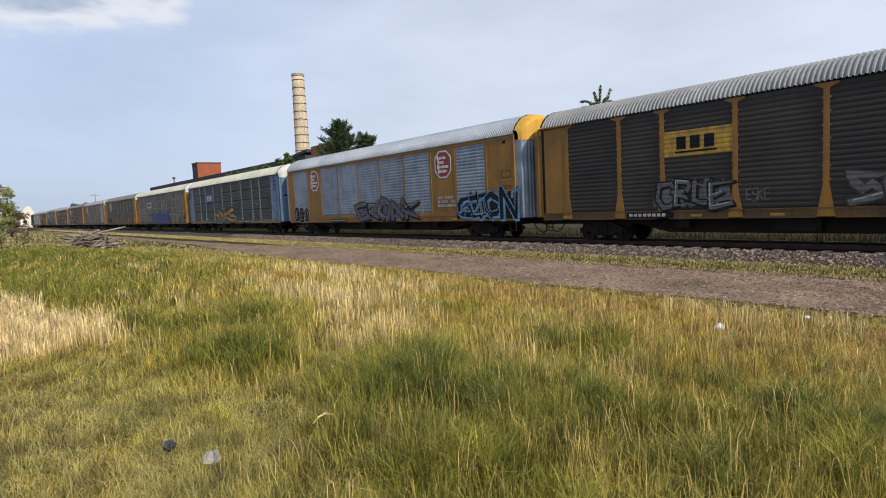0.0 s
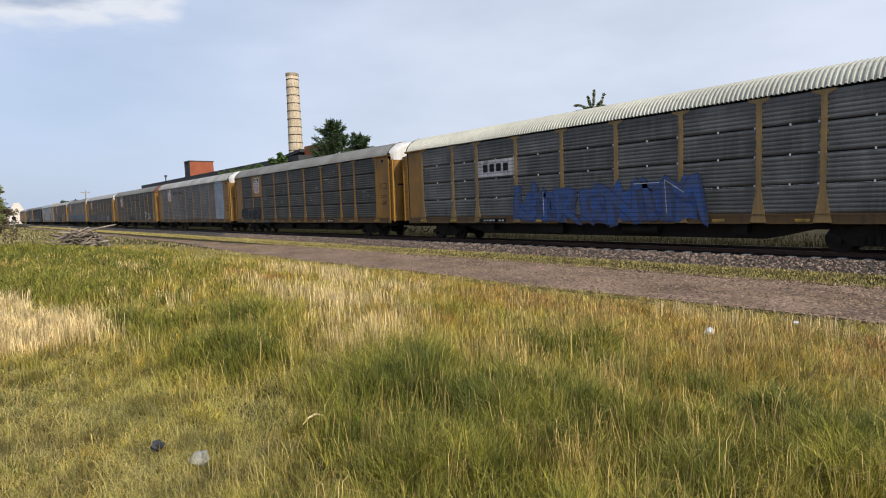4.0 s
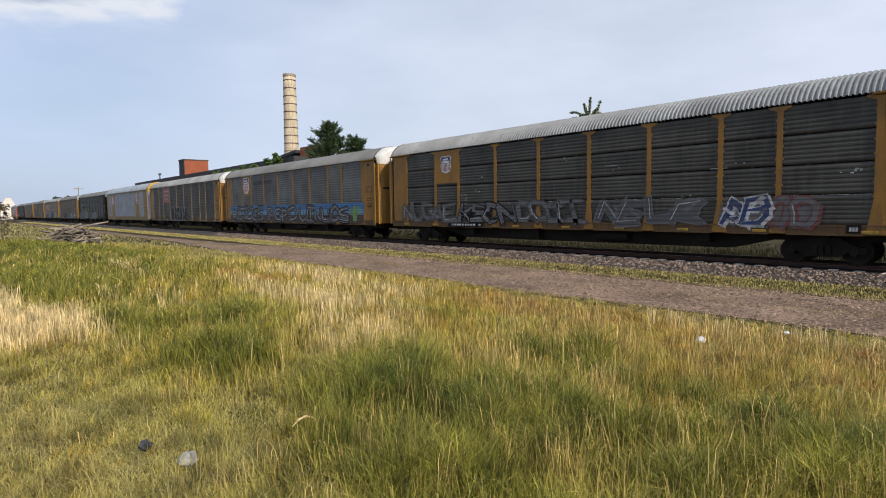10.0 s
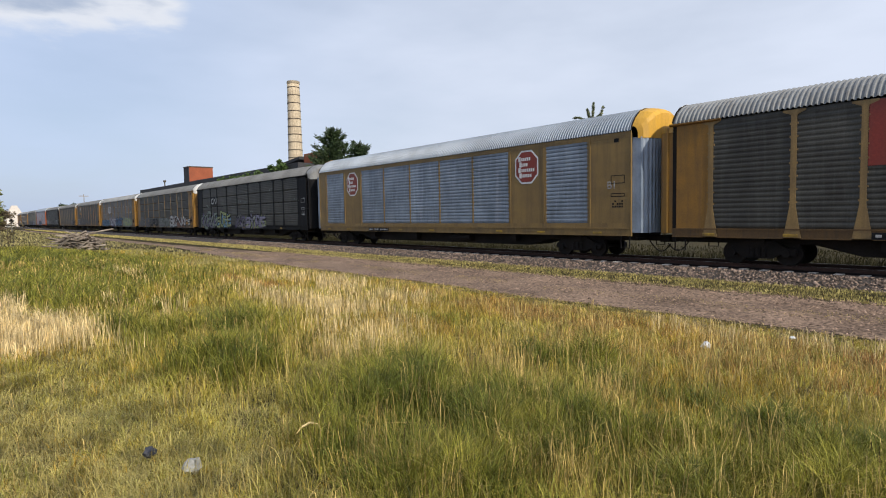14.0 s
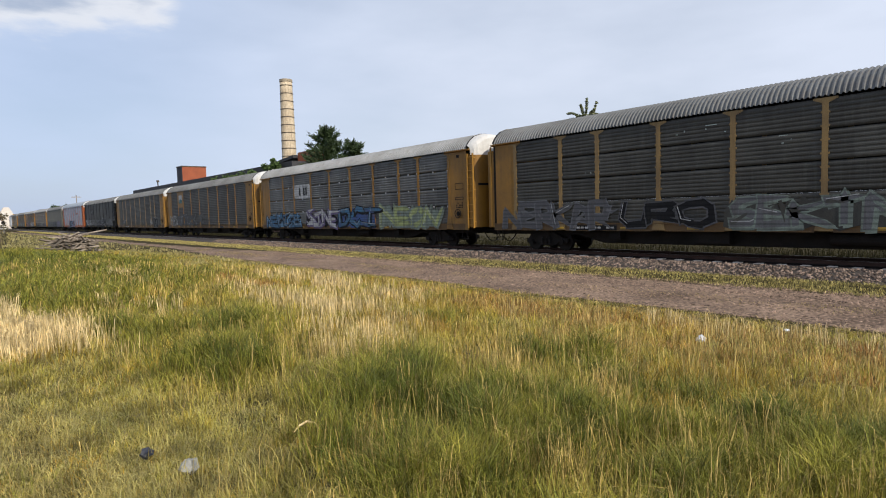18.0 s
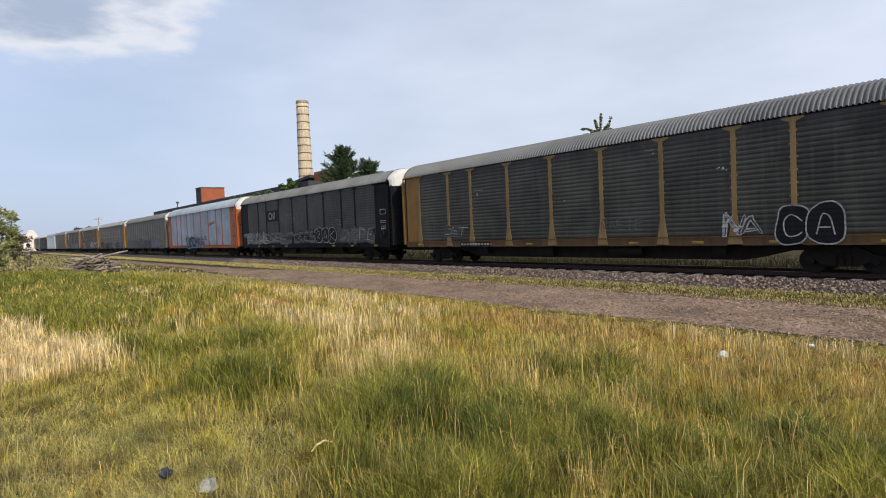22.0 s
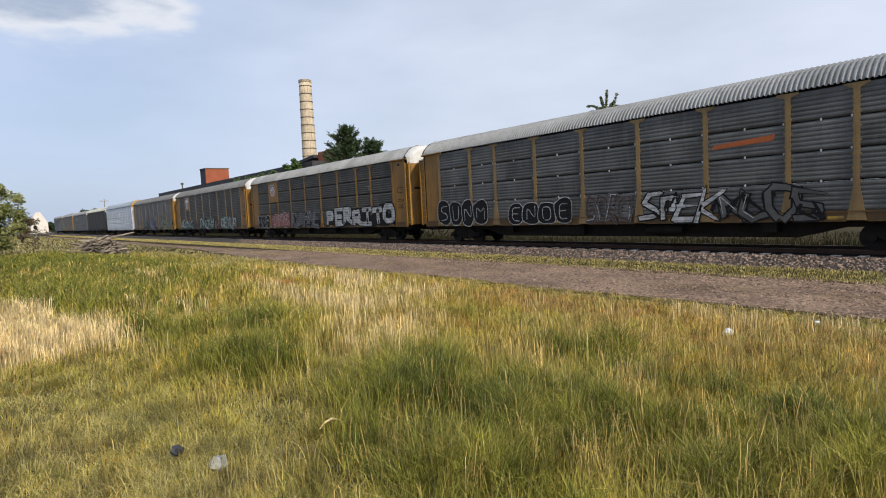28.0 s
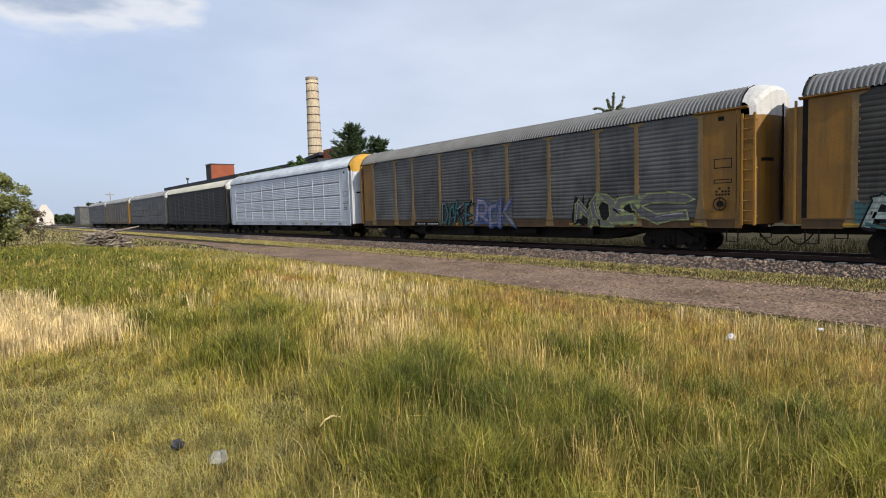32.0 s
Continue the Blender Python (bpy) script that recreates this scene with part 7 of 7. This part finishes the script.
blades("road_fringe", rng, x, y, rng.uniform(0.03, 0.10, len(x)), np.maximum(0.005, np.hypot(x, y) * 0.0008), 1.4, M["grass_thatch"], "short dusty tan grass along the edge of the road")
# reddish dry grass by the road
x, y, r = field_points(rng, 36000, 5, 55, 1.1)
keep = rng.random(len(x)) < blob(x, y, RED) * 0.8
x, y, r, a = tussocks(rng, x[keep], y[keep], r[keep], 7, 0.06)
n = len(x)
blades("russet_grass", rng, x, y, rng.uniform(0.12, 0.32, n) * low(x, y), far_width(rng.uniform(0.003, 0.005, n), r, 0.0009), 0.6, M["grass_russet"], "short russet dry grass beside the road", way=a)
# golden green patches
x, y, r = field_points(rng, 40000, 3, 50, 1.2)
keep = rng.random(len(x)) < np.maximum(blob(x, y, GOLD) * 0.95, 0.4 * (soft_noise(x, y, 1.6, 19) > 0.42) * (1 - blob(x, y, LUSH))) - 0.5 * blob(x, y, DENSE)
keep &= pockets(rng, x, y, r)
x, y, r, a = tussocks(rng, x[keep], y[keep], r[keep], 8, 0.06)
n = len(x)
blades("golden_grass", rng, x, y, rng.uniform(0.12, 0.38, n) * clumps(x, y, 81) * low(x, y), far_width(rng.uniform(0.0028, 0.006, n), r, 0.0009), 0.8, M["grass_gold"], "golden green bent grass", way=a)
# the verge between road and railway, and the shade-dark rough beyond it
for name, y0, y1, count, hh, mat_, label in (("verge_grass", ROAD_FAR - 0.25, 20.5, 75000, 0.13, "grass_verge", "thin yellow-green grass on the verge of the railway"),
                                             ("trackside_grass", 28.0, 38.0, 26000, 0.3, "weed", "rough grass beyond the railway, coloured dark as shade under the train")):
    d = rng.random(count) ** 2.2 * 240 + 0.5
    x = 2.0 - d
    y = rng.uniform(y0, y1, count)
    if name == "verge_grass":
        y = np.minimum(y + 0.25 * soft_noise(x, y, 0.6, 31), 20.5)
        keep = soft_noise(x, y, 0.8, 32) > 0.06
        x, y = x[keep], y[keep]
    n = len(x)
    blades(name, rng, x, y, rng.uniform(0.3, 1.0, n) * hh, np.maximum(0.008, np.hypot(x, y) * 0.0006), 0.6, M[mat_], label)

# the same field behind the eye and to its sides
back = np.random.default_rng(55)
n = 110000
r, a = 16 * np.sqrt(back.random(n)), np.radians(back.uniform(0, 360, n))
x, y = -r * np.cos(a), r * np.sin(a)
turned = (np.degrees(a) + 4) % 360
keep = (y < ROAD_NEAR) & ((turned > 88) | (r < 2.7)) & (r > 0.4)
x, y, r = x[keep], y[keep], r[keep]
n = len(x)
blades("field_grass", back, x, y, back.uniform(0.08, 0.26, n) * clumps(x, y, 4) * np.where(r < 2.7, 0.6, 1.0), back.uniform(0.006, 0.011, n), 1.1, M["grass_olive"], "olive grass over the rest of the field")

# dark dry weed stems, and long pale blades that arch over
x, y, r = field_points(rng, 2600, 3.0, 40, 1.1)
keep = (blob(x, y, ((-1.4, 6.0, 0.9, 0.9), (-0.9, 5.0, 0.7, 0.6))) > 0.5) & (rng.random(len(x)) < 0.3) | (rng.random(len(x)) < 0.02)
x, y, r = x[keep], y[keep], r[keep]
n = len(x)
blades("weed_stems", rng, x, y, rng.uniform(0.3, 0.6, n), far_width(rng.uniform(0.003, 0.005, n), r, 0.0006), 0.5, M["bark"], "dark dry weed stems in the grass", head=0.8)
x, y, r = field_points(rng, 9000, 2.7, 10, 1.3)
keep = rng.random(len(x)) > 0.95 * np.maximum(blob(x, y, OPEN), blob(x, y, LUSH))
keep &= pockets(rng, x, y, r)
x, y, r = x[keep], y[keep], r[keep]
n, k = len(x), 6
a, h, w = rng.uniform(0, math.tau, n), rng.uniform(0.10, 0.34, n) * clumps(x, y, 91) * low(x, y), rng.uniform(0.003, 0.0065, n)
reach = rng.uniform(0.12, 0.45, n)
z = heights(x, y)
v = np.empty((n, 2 * (k + 1), 3), np.float32)
for j in range(k + 1):
    u = j / k
    px, py, pz = x + np.cos(a) * reach * u * u, y + np.sin(a) * reach * u * u, z + h * np.sin(u * 2.3) / 0.99
    for s_ in (0, 1):
        o = (s_ - 0.5) * w * (1.05 - u)
        v[:, 2 * j + s_] = np.stack([px - np.sin(a) * o, py + np.cos(a) * o, pz], -1)
f = np.concatenate([np.arange(n)[:, None] * 2 * (k + 1) + np.array([[2 * j, 2 * j + 1, 2 * j + 3, 2 * j + 2]]) for j in range(k)])
tagged(new("arching_grass", from_arrays("arching_grass", v.reshape(-1, 3), f, M["grass_turf"])), "long olive grass blades that arch over", "grass", kind="stuff")

# weeds added beyond the railway, near black for the shade seen under the wagons
x = 2.0 - 110 * rng.random(16000) ** 1.4
y = rng.uniform(25.6, 28.5, len(x))
blades("trackside_weeds", rng, x, y, rng.uniform(0.2, 0.75, len(x)), np.maximum(0.012, np.hypot(x, y) * 0.0009), 0.5, M["weed"], "near-black weeds added to darken the view under the train")
# low weeds along the road's middle
x = 1.0 - 60 * rng.random(9000) ** 1.4
y = 15.5 + 0.35 * rng.normal(size=9000)
keep = soft_noise(x, y, 1.6, 51) > 0.5
x, y = x[keep], y[keep]
blades("road_weeds", rng, x, y, rng.uniform(0.02, 0.07, len(x)), np.maximum(0.006, np.hypot(x, y) * 0.0007), 1.2, M["grass_thatch"], "low sparse weeds along the middle of the road", z=heights(x, y))
# and round the camera and behind it
m = 36000
r, a = 0.5 + 34 * rng.random(m) ** 0.8, rng.uniform(0, math.tau, m)
x, y = -r * np.cos(a), r * np.sin(a)
fan = (np.degrees(a) < 84) | (np.degrees(a) > 356)
keep = (y < ROAD_NEAR - 0.1) & (~fan | (r < 2.7))
x, y, r = x[keep], y[keep], r[keep]
n = len(x)
blades("rear_meadow", rng, x, y, rng.uniform(0.06, 0.20, n) * np.clip(r / 3, 0.6, 1.6), rng.uniform(0.010, 0.02, n), 0.9, M["grass_far"], "olive and straw meadow all around")
# the field goes on down the line, on both sides of the road
m = 80000
r = 30 + 330 * rng.random(m) ** 1.9
a = np.radians(rng.uniform(-22, 24, m))
x, y = -r * np.cos(a), r * np.sin(a)
keep = (y < ROAD_NEAR - 0.1 + 2.0 * np.clip((-x - 32) / 28, 0, 1)) & (x > -340)
x, y, r = x[keep], y[keep], r[keep]
n = len(x)
blades("far_meadow", rng, x, y, rng.uniform(0.10, 0.32, n) * (0.5 + soft_noise(x, y, 3.0, 41)), r * 0.0009, 0.8, M["grass_far"], "olive and straw meadow far down the line")
# one pale arching seed head that stands out in the green
bm = bmesh.new()
pts = [Vector((0.0, 0.0, -0.1)), Vector((0.02, 0.0, 0.22)), Vector((-0.05, -0.02, 0.37)), Vector((-0.13, -0.04, 0.40)), Vector((-0.21, -0.06, 0.37)), Vector((-0.27, -0.08, 0.31))]
for (p, q), (ra, rb) in zip(zip(pts, pts[1:]), ((0.003, 0.003), (0.003, 0.004), (0.006, 0.012), (0.012, 0.011), (0.011, 0.003))):
    rod(bm, p, q, ra, 6, rb)
seed_head = new("seed_head", mesh("seed_head", bm, M["grass_straw"]))
seed_head.matrix_basis = Matrix.Translation((0, 0, 0.06)) @ pose(-4.02, 2.16, float(heights(np.array([-4.02]), np.array([2.16]))[0]) - 0.13, 0, 0, 62) @ Matrix.Scale(0.75, 4)
tagged(seed_head, "pale arching seed head over green grass", "grass")


# ---------------------------------------------------------------- what moves
def motions():
    """The train runs by; its wheels roll while they are near."""
    for i, car in enumerate(cars):
        walk(car, [(t, car_pose(i, t)) for t in [0.5 * k for k in range(65)]])
    for i, ws, wx in wheelsets:
        rows, spin = [], 0.0
        for k in range(961):
            t = k / 30
            at = car_pose(i, t).translation.x
            if k == 0 or k == 960 or -75 < at < 20:
                rows.append((t, pose(wx, 0, 0.42, 0, spin, 0)))
                spin = (spin + 80.0)
        walk(ws, rows)


motions()
